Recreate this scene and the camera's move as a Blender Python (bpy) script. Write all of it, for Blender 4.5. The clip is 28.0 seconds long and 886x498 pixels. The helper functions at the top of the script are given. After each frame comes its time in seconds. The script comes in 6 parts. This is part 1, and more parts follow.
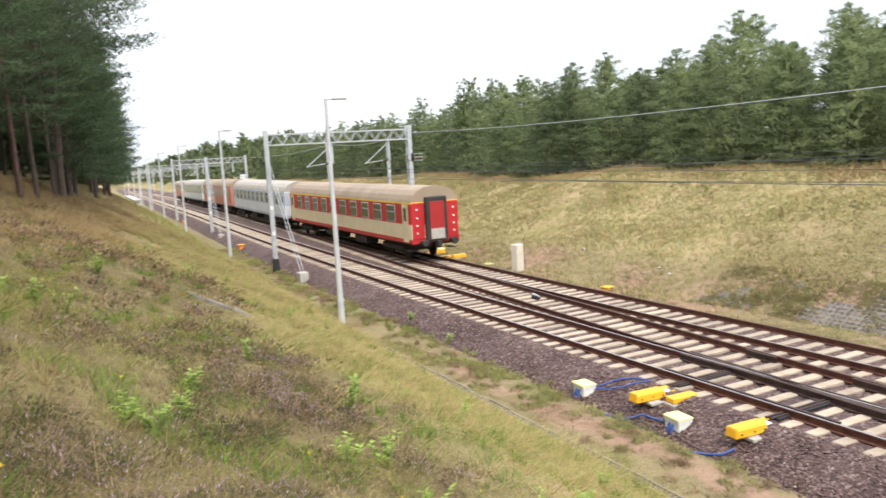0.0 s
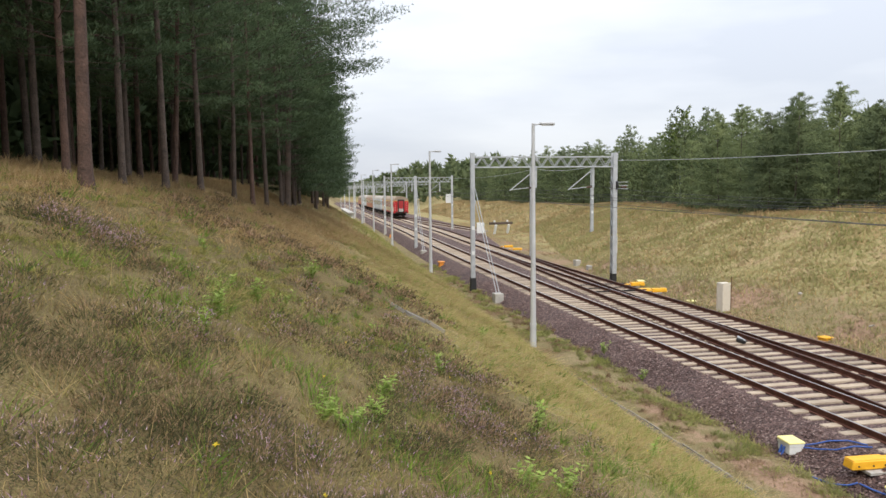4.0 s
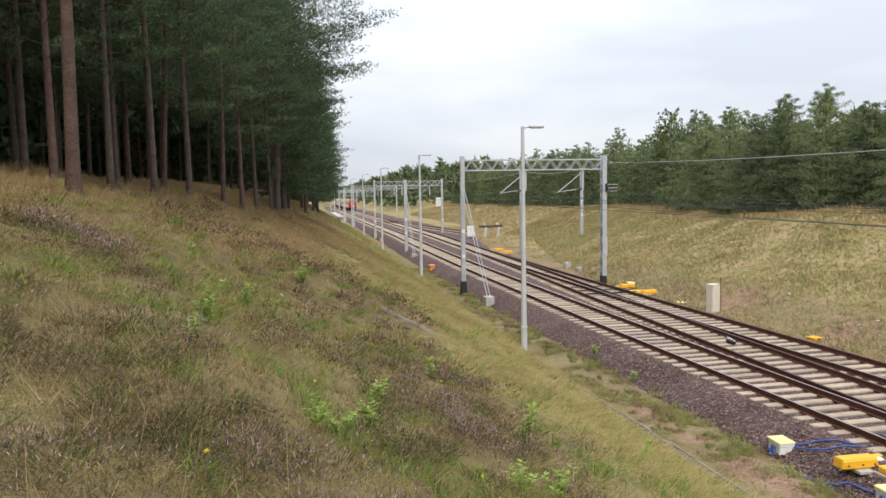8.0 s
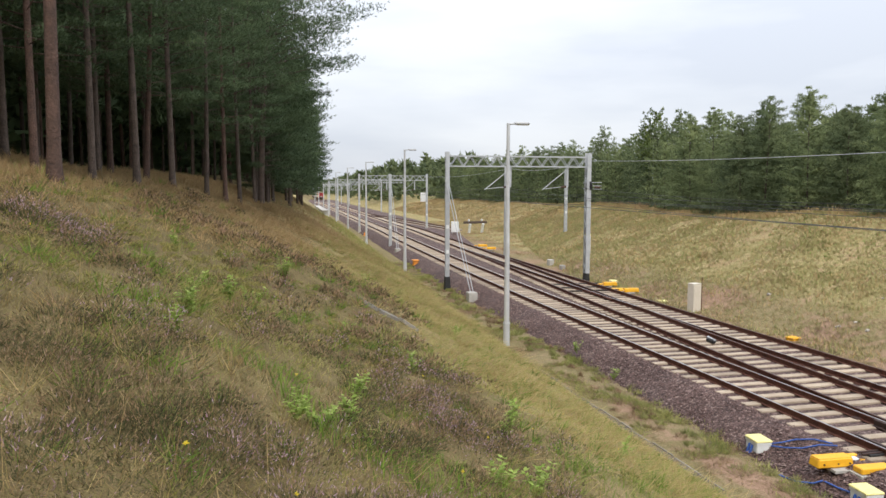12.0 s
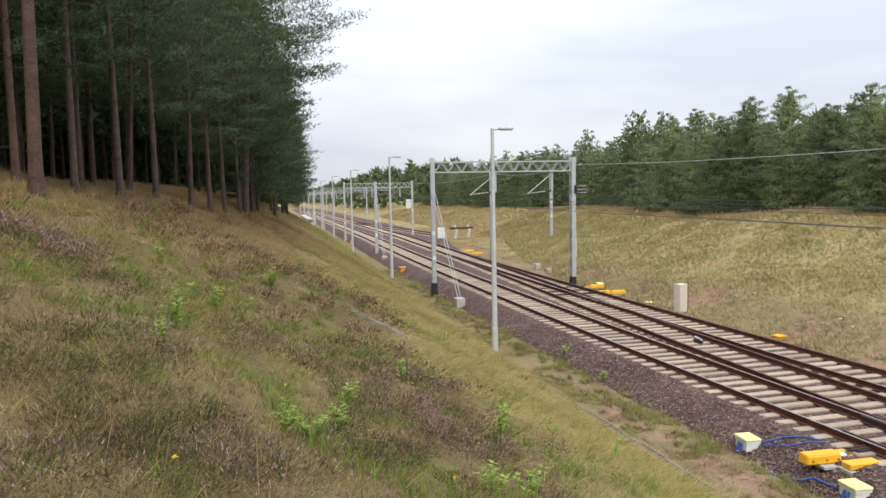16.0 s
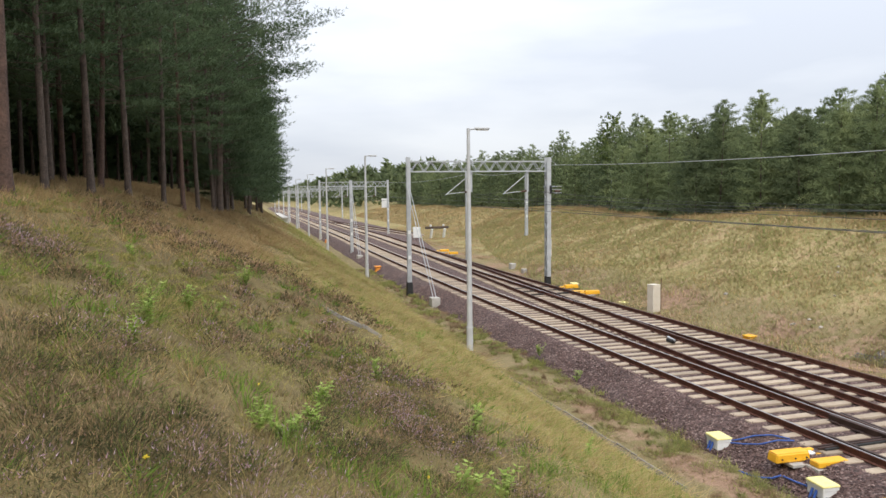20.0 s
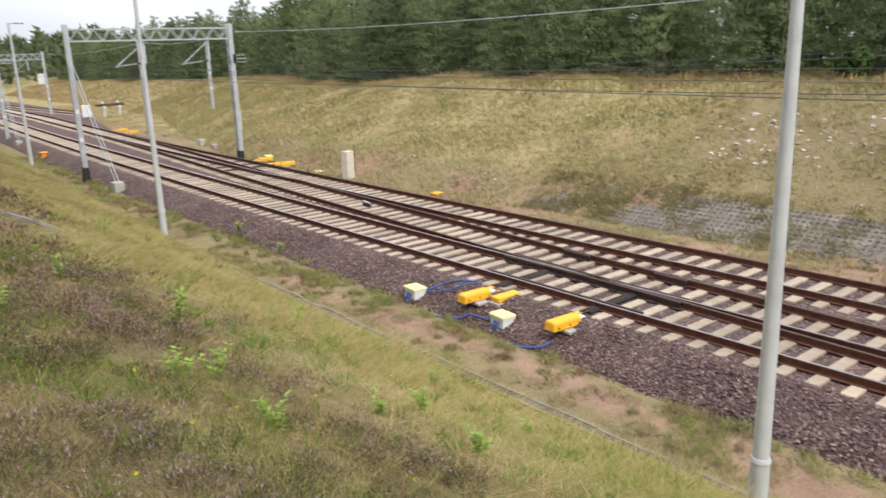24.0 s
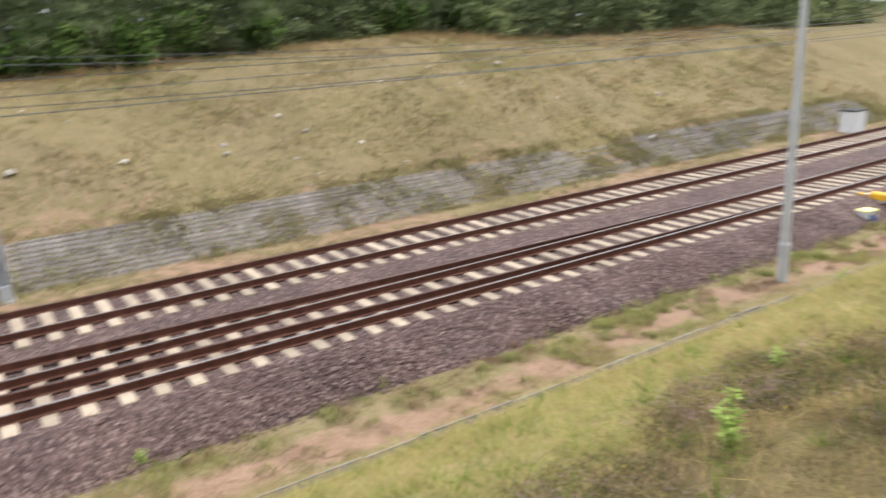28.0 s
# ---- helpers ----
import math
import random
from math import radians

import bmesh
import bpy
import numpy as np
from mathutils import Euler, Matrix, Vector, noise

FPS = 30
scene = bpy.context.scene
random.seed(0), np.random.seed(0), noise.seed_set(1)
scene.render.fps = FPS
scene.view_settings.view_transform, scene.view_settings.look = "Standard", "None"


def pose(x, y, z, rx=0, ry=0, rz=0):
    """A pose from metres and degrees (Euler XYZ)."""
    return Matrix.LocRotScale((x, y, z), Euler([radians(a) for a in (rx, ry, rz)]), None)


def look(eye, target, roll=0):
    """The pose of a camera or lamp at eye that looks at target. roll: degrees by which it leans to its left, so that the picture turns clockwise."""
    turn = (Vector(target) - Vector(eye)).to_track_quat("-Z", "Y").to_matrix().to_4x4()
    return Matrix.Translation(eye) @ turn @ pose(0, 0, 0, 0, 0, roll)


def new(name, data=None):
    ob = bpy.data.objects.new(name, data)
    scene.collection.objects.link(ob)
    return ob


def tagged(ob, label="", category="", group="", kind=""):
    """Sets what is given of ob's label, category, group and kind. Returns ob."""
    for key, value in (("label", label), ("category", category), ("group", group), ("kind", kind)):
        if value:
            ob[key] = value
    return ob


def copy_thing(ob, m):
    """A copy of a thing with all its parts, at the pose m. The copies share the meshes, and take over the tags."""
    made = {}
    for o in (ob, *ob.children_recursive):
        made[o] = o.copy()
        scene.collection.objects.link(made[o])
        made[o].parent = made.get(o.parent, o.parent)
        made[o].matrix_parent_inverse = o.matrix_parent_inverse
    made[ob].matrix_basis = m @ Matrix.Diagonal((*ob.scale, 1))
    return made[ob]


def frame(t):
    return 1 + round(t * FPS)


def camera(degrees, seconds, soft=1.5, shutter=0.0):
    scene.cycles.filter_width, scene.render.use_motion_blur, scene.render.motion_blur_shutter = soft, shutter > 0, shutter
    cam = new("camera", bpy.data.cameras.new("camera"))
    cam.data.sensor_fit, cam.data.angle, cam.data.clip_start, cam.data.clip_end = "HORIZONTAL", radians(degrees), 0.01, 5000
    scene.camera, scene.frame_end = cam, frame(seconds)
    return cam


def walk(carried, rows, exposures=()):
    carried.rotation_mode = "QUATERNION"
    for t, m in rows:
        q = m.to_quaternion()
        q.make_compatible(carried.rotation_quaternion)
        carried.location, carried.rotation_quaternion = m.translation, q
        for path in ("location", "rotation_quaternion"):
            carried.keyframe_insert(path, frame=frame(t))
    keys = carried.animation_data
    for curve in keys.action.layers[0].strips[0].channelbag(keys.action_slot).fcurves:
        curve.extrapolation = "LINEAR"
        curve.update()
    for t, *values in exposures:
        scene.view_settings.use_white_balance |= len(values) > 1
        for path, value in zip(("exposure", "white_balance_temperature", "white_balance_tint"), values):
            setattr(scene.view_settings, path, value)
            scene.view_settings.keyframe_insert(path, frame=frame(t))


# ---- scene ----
EYE = 5.73
cam = camera(60.0, 28.0, soft=1.5, shutter=0.5)
PATH = [
    (0.0, pose(0, 0, EYE, 82.83, 3.25, -27.87)),
    (0.5, pose(0, 0, EYE, 82.97, 2.89, -24.15)),
    (1.0, pose(0, 0, EYE, 83.34, 1.66, -20.53)),
    (1.5, pose(0, 0, EYE, 84.28, 1.56, -16.11)),
    (2.0, pose(0, 0, EYE, 84.99, 1.82, -14.13)),
    (2.5, pose(0, 0, EYE, 85.34, 1.91, -13.38)),
    (4.5, pose(0, 0, EYE, 85.13, 0.25, -12.92)),
    (5.0, pose(0, 0, EYE, 85.74, 0.45, -13.31)),
    (5.5, pose(0, 0, EYE, 85.93, 0.24, -13.19)),
    (6.0, pose(0, 0, EYE, 85.73, 0.41, -13.22)),
    (6.5, pose(0, 0, EYE, 85.99, 0.54, -13.28)),
    (7.0, pose(0, 0, EYE, 85.90, 0.71, -12.99)),
    (7.5, pose(0, 0, EYE, 85.93, 0.56, -13.11)),
    (8.0, pose(0, 0, EYE, 85.41, 0.91, -13.60)),
    (8.5, pose(0, 0, EYE, 85.46, 0.56, -13.27)),
    (9.0, pose(0, 0, EYE, 85.50, 0.57, -13.39)),
    (9.5, pose(0, 0, EYE, 85.93, 0.94, -13.42)),
    (10.0, pose(0, 0, EYE, 85.49, 0.38, -13.93)),
    (10.5, pose(0, 0, EYE, 85.23, 0.69, -14.33)),
    (11.0, pose(0, 0, EYE, 85.03, 0.22, -14.16)),
    (11.5, pose(0, 0, EYE, 84.87, 0.53, -14.54)),
    (12.0, pose(0, 0, EYE, 85.05, -0.11, -14.72)),
    (12.5, pose(0, 0, EYE, 85.00, 0.76, -14.70)),
    (13.0, pose(0, 0, EYE, 84.80, 0.96, -15.02)),
    (13.5, pose(0, 0, EYE, 84.49, 0.61, -15.35)),
    (15.5, pose(0, 0, EYE, 85.08, 0.46, -15.70)),
    (16.0, pose(0, 0, EYE, 85.51, 1.06, -15.82)),
    (16.5, pose(0, 0, EYE, 85.53, 0.85, -15.90)),
    (17.0, pose(0, 0, EYE, 85.48, 1.06, -16.10)),
    (17.5, pose(0, 0, EYE, 85.49, 1.50, -16.50)),
    (18.0, pose(0, 0, EYE, 85.60, 1.03, -16.64)),
    (18.5, pose(0, 0, EYE, 85.54, 1.06, -16.46)),
    (19.0, pose(0, 0, EYE, 85.49, 1.17, -17.29)),
    (19.5, pose(0, 0, EYE, 85.35, 1.01, -17.57)),
    (20.0, pose(0, 0, EYE, 85.44, 0.59, -17.62)),
    (20.5, pose(0, 0, EYE, 85.49, 0.15, -17.33)),
    (22.5, pose(0, 0, EYE, 81.88, 1.13, -25.24)),
    (23.0, pose(0, 0, EYE, 78.68, 2.19, -30.51)),
    (23.5, pose(0, 0, EYE, 76.74, 2.40, -37.14)),
    (24.0, pose(0, 0, EYE, 75.36, 1.82, -40.37)),
    (24.5, pose(0, 0, EYE, 73.59, 1.56, -44.78)),
    (25.0, pose(0, 0, EYE, 72.61, 1.63, -47.54)),
    (25.5, pose(0, 0, EYE, 72.04, 1.68, -54.26)),
    (26.0, pose(0, 0, EYE, 70.56, 1.79, -67.10)),
    (26.5, pose(0, 0, EYE, 69.66, 1.58, -80.00)),
    (27.0, pose(0, 0, EYE, 70.27, 1.07, -94.99)),
    (27.5, pose(0, 0, EYE, 71.34, 1.48, -109.88)),
    (28.0, pose(0, 0, EYE, 73.64, 2.68, -123.44)),
]
BRIGHT = [(0.0, 0.54), (1.0, 0.33), (2.0, 0.2), (3.0, 0.05), (5.0, 0.0), (20.5, 0.0), (22.5, 0.05), (23.2, 0.06), (24.0, 0.2), (25.5, 0.2), (26.5, 0.05), (27.2, 0.1), (28.0, 0.4)]
walk(cam, PATH, [(t, 0.14 + e) for t, e in BRIGHT])

# ---- world and light: a bright overcast afternoon ----
world = bpy.data.worlds.new("overcast_sky")
scene.world = world
world.use_nodes = True
wn, wl = world.node_tree.nodes, world.node_tree.links
wn.clear()
w_out = wn.new("ShaderNodeOutputWorld")
w_bg = wn.new("ShaderNodeBackground")
w_sky = wn.new("ShaderNodeTexSky")
w_sky.sky_type = "NISHITA"
w_sky.sun_disc = False
w_sky.sun_elevation, w_sky.sun_rotation = radians(50), radians(190)
w_gain = wn.new("ShaderNodeVectorMath")
w_gain.operation = "SCALE"
w_gain.inputs["Scale"].default_value = 0.1
w_co = wn.new("ShaderNodeTexCoord")
w_map = wn.new("ShaderNodeMapping")
w_map.inputs["Scale"].default_value = (1.0, 1.0, 4.5)
w_noise = wn.new("ShaderNodeTexNoise")
w_noise.inputs["Scale"].default_value, w_noise.inputs["Detail"].default_value = 2.2, 5.0
w_ramp = wn.new("ShaderNodeValToRGB")
w_ramp.color_ramp.elements[0].position, w_ramp.color_ramp.elements[0].color = 0.36, (0.66, 0.70, 0.785, 1)
w_ramp.color_ramp.elements[1].position, w_ramp.color_ramp.elements[1].color = 0.60, (0.83, 0.858, 0.91, 1)
w_mix = wn.new("ShaderNodeMix")
w_mix.data_type = "RGBA"
w_mix.inputs["Factor"].default_value = 0.9
wl.new(w_co.outputs["Generated"], w_map.inputs["Vector"])
wl.new(w_map.outputs["Vector"], w_noise.inputs["Vector"])
wl.new(w_noise.outputs["Fac"], w_ramp.inputs["Fac"])
wl.new(w_sky.outputs["Color"], w_gain.inputs[0])
wl.new(w_gain.outputs["Vector"], w_mix.inputs["A"])
wl.new(w_ramp.outputs["Color"], w_mix.inputs["B"])
# an overcast sky is brighter overhead than at the horizon: 1 + 2 sin(elevation)
w_sep = wn.new("ShaderNodeSeparateXYZ")
wl.new(w_co.outputs["Generated"], w_sep.inputs["Vector"])
w_lift = wn.new("ShaderNodeMapRange")
w_lift.inputs["From Min"].default_value, w_lift.inputs["From Max"].default_value = 0.0, 1.0
w_lift.inputs["To Min"].default_value, w_lift.inputs["To Max"].default_value = 0.93, 2.3
wl.new(w_sep.outputs["Z"], w_lift.inputs["Value"])
wl.new(w_mix.outputs["Result"], w_bg.inputs["Color"])
wl.new(w_lift.outputs["Result"], w_bg.inputs["Strength"])
wl.new(w_bg.outputs["Background"], w_out.inputs["Surface"])

sun = new("sun", bpy.data.lights.new("sun", "SUN"))
sun.data.energy, sun.data.angle, sun.data.color = 1.9, radians(20), (1.0, 0.925, 0.82)
sun.matrix_world = look((0, 0, 0), (math.sin(radians(10)), math.cos(radians(10)), -math.tan(radians(50))))


# ---- materials ----
def nodes_of(name):
    m = bpy.data.materials.new(name)
    m.use_nodes = True
    return m, m.node_tree.nodes, m.node_tree.links, m.node_tree.nodes["Principled BSDF"]


def ramp_node(n, stops):
    r = n.new("ShaderNodeValToRGB")
    while len(r.color_ramp.elements) < len(stops):
        r.color_ramp.elements.new(0.5)
    for e, (p, c) in zip(r.color_ramp.elements, stops):
        e.position, e.color = p, (*c, 1)
    return r


def mix_node(n, l, fac, a, b, blend="MIX"):
    x = n.new("ShaderNodeMix")
    x.data_type, x.blend_type = "RGBA", blend
    for sock, v in (("Factor", fac), ("A", a), ("B", b)):
        if hasattr(v, "links"):
            l.new(v, x.inputs[sock])
        elif isinstance(v, tuple):
            x.inputs[sock].default_value = (*v, 1)
        else:
            x.inputs[sock].default_value = v
    return x.outputs["Result"]


def noise_node(n, l, scale, detail=4.0, vec=None, rough=0.55):
    t = n.new("ShaderNodeTexNoise")
    t.inputs["Scale"].default_value, t.inputs["Detail"].default_value, t.inputs["Roughness"].default_value = scale, detail, rough
    if vec is None:
        vec = n.new("ShaderNodeTexCoord").outputs["Object"]
    l.new(vec, t.inputs["Vector"])
    return t.outputs["Fac"]


def bump_node(n, l, height, strength, dist, shader):
    b = n.new("ShaderNodeBump")
    b.inputs["Strength"].default_value, b.inputs["Distance"].default_value = strength, dist
    l.new(height, b.inputs["Height"])
    l.new(b.outputs["Normal"], shader.inputs["Normal"])


def surface(name, dark, light, scale=8.0, rough=0.7, metal=0.0, bump=0.3, fine=60.0, vary=0.0, spec=0.5, dist=0.01):
    """Two tones mixed by coarse and fine noise, with fine relief; vary: how far single pieces differ."""
    m, n, l, p = nodes_of(name)
    a = noise_node(n, l, scale, 5)
    b = noise_node(n, l, fine, 3)
    mixf = mix_node(n, l, 0.4, a, b)
    r = ramp_node(n, [(0.32, dark), (0.68, light)])
    l.new(mixf, r.inputs["Fac"])
    col = r.outputs["Color"]
    if vary:
        info = n.new("ShaderNodeObjectInfo")
        v = ramp_node(n, [(0.0, (1 - vary,) * 3), (1.0, (1 + vary * 0.4,) * 3)])
        l.new(info.outputs["Random"], v.inputs["Fac"])
        col = mix_node(n, l, 1.0, col, v.outputs["Color"], "MULTIPLY")
    l.new(col, p.inputs["Base Color"])
    p.inputs["Roughness"].default_value, p.inputs["Metallic"].default_value = rough, metal
    p.inputs["Specular IOR Level"].default_value = spec
    if bump:
        bump_node(n, l, b, bump, dist, p)
    return m


def leafy(name, stops, scale=0.6, rough=0.8, island=0.55, through_light=0.15, vary=0.0):
    """Grass and needles: colour by patches of the ground and by the single blade."""
    m, n, l, p = nodes_of(name)
    a = noise_node(n, l, scale, 4)
    g = n.new("ShaderNodeNewGeometry")
    f = mix_node(n, l, island, a, g.outputs["Random Per Island"])
    r = ramp_node(n, stops)
    l.new(f, r.inputs["Fac"])
    col = r.outputs["Color"]
    if vary:
        info = n.new("ShaderNodeObjectInfo")
        v = ramp_node(n, [(0.0, (1 - vary, 1 - vary, 1 - vary)), (0.5, (1, 1, 0.95)), (1.0, (1 + vary, 1 + 0.8 * vary, 1 + 0.5 * vary))])
        l.new(info.outputs["Random"], v.inputs["Fac"])
        col = mix_node(n, l, 1.0, col, v.outputs["Color"], "MULTIPLY")
    l.new(col, p.inputs["Base Color"])
    p.inputs["Roughness"].default_value = rough
    p.inputs["Specular IOR Level"].default_value = 0.25
    if through_light:
        tr = n.new("ShaderNodeBsdfTranslucent")
        l.new(col, tr.inputs["Color"])
        ms = n.new("ShaderNodeMixShader")
        ms.inputs["Fac"].default_value = through_light
        l.new(p.outputs["BSDF"], ms.inputs[1])
        l.new(tr.outputs["BSDF"], ms.inputs[2])
        l.new(ms.outputs["Shader"], n["Material Output"].inputs["Surface"])
    return m


M_CONC = surface("sleeper_concrete", (0.31, 0.238, 0.17), (0.51, 0.42, 0.32), 2.6, 0.85, vary=0.3)
M_CONC2 = surface("weathered_concrete", (0.36, 0.34, 0.31), (0.55, 0.53, 0.49), 4.0, 0.9, vary=0.1)
M_RUST = surface("rusty_rail_steel", (0.055, 0.020, 0.013), (0.17, 0.065, 0.042), 6.0, 0.75, 0.2, vary=0.05)
M_RAILTOP = surface("polished_rail_head", (0.34, 0.33, 0.33), (0.55, 0.54, 0.54), 2.0, 0.35, 0.9, 0.05)
M_RAILDULL = surface("dull_rail_head", (0.07, 0.045, 0.04), (0.16, 0.12, 0.11), 2.0, 0.5, 0.6, 0.05)
M_GALV = surface("galvanised_steel", (0.36, 0.38, 0.40), (0.54, 0.56, 0.58), 3.0, 0.6, 0.15, 0.1)
M_LAMP = surface("painted_lamp_steel", (0.42, 0.43, 0.44), (0.60, 0.61, 0.62), 2.0, 0.7, 0.0, 0.1, spec=0.3)
M_BLACK = surface("black_bitumen_paint", (0.010, 0.010, 0.011), (0.03, 0.03, 0.03), 5.0, 0.6)
M_WIRE = surface("dark_copper_wire", (0.05, 0.055, 0.06), (0.12, 0.13, 0.13), 3.0, 0.5, 0.6, 0)
M_YELLOW = surface("yellow_machine_paint", (0.76, 0.37, 0.016), (0.90, 0.49, 0.03), 3.0, 0.5, bump=0.05)
M_PALEYEL = surface("pale_yellow_lid", (0.80, 0.72, 0.26), (0.90, 0.84, 0.40), 3.0, 0.55, bump=0.05)
M_WHITE = surface("white_plastic", (0.68, 0.70, 0.70), (0.82, 0.83, 0.82), 3.0, 0.5, bump=0.05)
M_CREAM = surface("cream_cabinet_paint", (0.62, 0.56, 0.46), (0.74, 0.68, 0.58), 3.0, 0.6, bump=0.05)
M_BLUE = surface("blue_cable_sheath", (0.03, 0.08, 0.32), (0.06, 0.14, 0.45), 9.0, 0.45, bump=0)
M_ORANGE = surface("orange_plastic", (0.75, 0.26, 0.03), (0.88, 0.36, 0.06), 3.0, 0.5, bump=0)
M_BARK = surface("pine_bark", (0.042, 0.031, 0.025), (0.155, 0.112, 0.088), 4.0, 0.9, bump=0.9, fine=22, vary=0.25, dist=0.03)
M_BARKRED = surface("red_pine_bark", (0.048, 0.030, 0.024), (0.175, 0.102, 0.076), 4.0, 0.9, bump=0.9, fine=22, vary=0.25, dist=0.03)
M_NEEDLE = leafy("pine_needles", [(0.2, (0.042, 0.066, 0.034)), (0.5, (0.098, 0.145, 0.073)), (0.85, (0.20, 0.27, 0.135))], 0.5, vary=0.2, island=0.2, through_light=0.35)
M_NEEDLE2 = leafy("young_pine_needles", [(0.25, (0.12, 0.160, 0.085)), (0.5, (0.21, 0.262, 0.130)), (0.78, (0.33, 0.37, 0.18))], 0.35, through_light=0.4, island=0.12, vary=0.3)
M_BIRCH = leafy("birch_leaves", [(0.2, (0.07, 0.12, 0.03)), (0.6, (0.15, 0.20, 0.05)), (0.9, (0.26, 0.28, 0.07))], 0.4)


# ---- the plan: u runs across the line, y along it; the line bends gently to the right ahead ----
def bend(y):
    a = np.clip(y, -60, 90)
    return 0.00034 * a * a + 0.0612 * (np.maximum(y, 90) - 90) + 0.0408 * (60 + np.minimum(y, -60)) * -1


def drop(y):
    """The line falls by one in a hundred beyond y = 90."""
    return 0.01 * np.maximum(y - 90, 0)


def at(u, y, z=0.0):
    return Vector((u + float(bend(y)), y, z - float(drop(y))))


def heading(y):
    """Degrees by which the line is turned at y, clockwise seen from above."""
    return math.degrees(math.atan(float(bend(y + 0.5) - bend(y - 0.5))))


NEAR, FAR = 14.10, 18.17
GAUGE = 1.507
TOE_R, TOE_L, CURVE = -33.0, 76.0, 33.85


def cross_u(y):
    """The crossover: a curve, a straight of one in eighteen and a half, and a curve back."""
    if y <= TOE_R + CURVE:
        return NEAR + 0.0008 * (y - TOE_R) ** 2
    if y >= TOE_L - CURVE:
        return FAR - 0.0008 * (TOE_L - y) ** 2
    return NEAR + 0.0008 * CURVE ** 2 + 0.05416 * (y - TOE_R - CURVE)


def side_u(y):
    """The siding leaves the far line at y = 164 and runs back towards a buffer stop."""
    if y > 140.4:
        return FAR + 0.00176 * (164 - y) ** 2
    return FAR + 0.98 + 0.0831 * (140.4 - y)


def vnoise(x, y, s, seed=0.0):
    """Smooth noise over the plan, from sums of waves."""
    out = 0.0
    for i, (a, b, c) in enumerate(((1.0, 0.37, 0.3), (-0.52, 0.91, 1.7), (0.71, -0.66, 4.1), (0.18, 1.31, 2.2), (1.47, 0.55, 5.3))):
        out = out + np.sin((a * x + b * y) / s + c + seed * (i + 1.3)) * (0.6, 0.55, 0.45, 0.35, 0.3)[i]
    return out / 1.2


def height(u, y):
    """Height of the ground over the rail heads' level."""
    u, y = np.asarray(u, float), np.asarray(y, float)
    shift = np.interp(y, [12, 40, 100, 160], [0.0, 0.8, 2.0, 2.0])
    ue = np.where(u < 9.2, 9.2 - (9.2 - u) * 9.2 / (9.2 - shift), u)
    toe_in = np.interp(y, [18, 40, 75], [0.0, 0.7, 1.1])
    ue = ue - toe_in * np.clip(u / 9.2, 0, 1) * np.clip((11.4 - u) / 1.0, 0, 1)
    near = np.interp(ue, [-400, -60, -12, -6, -3, 0.0, 4.0, 8.2, 9.2, 9.7, 10.4, 11.4], [7.5, 7.0, 6.5, 6.1, 5.5, 4.08, 2.05, 0.0, -0.62, -0.72, -0.70, -0.72])
    lower = 1 - 0.5 * np.clip((y - 130) / 120, 0, 1)
    near = np.where(u < 11.0, (near + 0.65) * lower - 0.65, near)
    back = np.clip((y - 46) / 40, 0, 1) ** 1.2 * 9.0 - np.clip((y - 150) / 80, 0, 1) * 2.0
    toe = 21.4 + back
    far = np.interp(u - toe, [-2.0, 0.0, 1.9, 9.6, 11.0, 14, 40, 600], [-0.45, -0.35, 0.75, 4.45, 4.75, 4.9, 5.2, 8.0])
    k2 = np.interp(y, [-56, -21, -4, 16, 43, 66, 110, 170], [0.88, 1.02, 0.93, 0.88, 0.77, 0.67, 0.58, 0.50])
    far = np.where(far > -0.3, (far + 0.3) * k2 - 0.3, far)
    z = np.where(u < 12.5, near, np.where(u < 19.6, -0.72, far))
    amp = np.where(u < 9.0, np.clip((9.0 - u) / 3.0, 0, 1), np.clip((u - toe - 1.5) / 2.5, 0, 1))
    z = z + amp * (0.045 * vnoise(u, y, 0.21, 7.0) + 0.10 * vnoise(u, y, 1.3) + 0.16 * vnoise(u, y, 4.1, 1.0)) + np.clip((u - toe - 2) / 3, 0, 1) * (0.15 * vnoise(u, y, 6.5, 2.0) + 0.06 * vnoise(u, y, 2.1, 4.0))
    return z


def ground_at(u, y, z=0.0):
    return at(u, y, float(height(u, y)) + z)


# ---- building helpers ----
def mesh_of(name, verts, faces, mats=(), smooth=False):
    me = bpy.data.meshes.new(name)
    me.from_pydata([tuple(v) for v in verts], [], faces)
    for m in mats:
        me.materials.append(m)
    if smooth:
        me.polygons.foreach_set("use_smooth", [True] * len(me.polygons))
    me.update()
    return me


def tri_mesh(name, verts, tris, mats, parent=None):
    """A mesh of loose triangles from arrays."""
    verts, tris = np.asarray(verts, np.float32), np.asarray(tris, np.int32)
    me = bpy.data.meshes.new(name)
    me.vertices.add(len(verts))
    me.vertices.foreach_set("co", verts.reshape(-1))
    me.loops.add(tris.size)
    me.loops.foreach_set("vertex_index", tris.reshape(-1))
    me.polygons.add(len(tris))
    me.polygons.foreach_set("loop_start", np.arange(0, tris.size, 3, dtype=np.int32))
    for m in mats:
        me.materials.append(m)
    me.update(calc_edges=True)
    return me


def part(name, bm, material, parent=None, label=""):
    me = bpy.data.meshes.new(name)
    bm.to_mesh(me)
    bm.free()
    me.materials.append(material)
    ob = new(name, me)
    ob.parent = parent
    if label:
        tagged(ob, label)
    return ob


def thing(name, m, label, category, group="", kind=""):
    e = new(name)
    e.matrix_basis = m
    return tagged(e, label, category, group, kind)


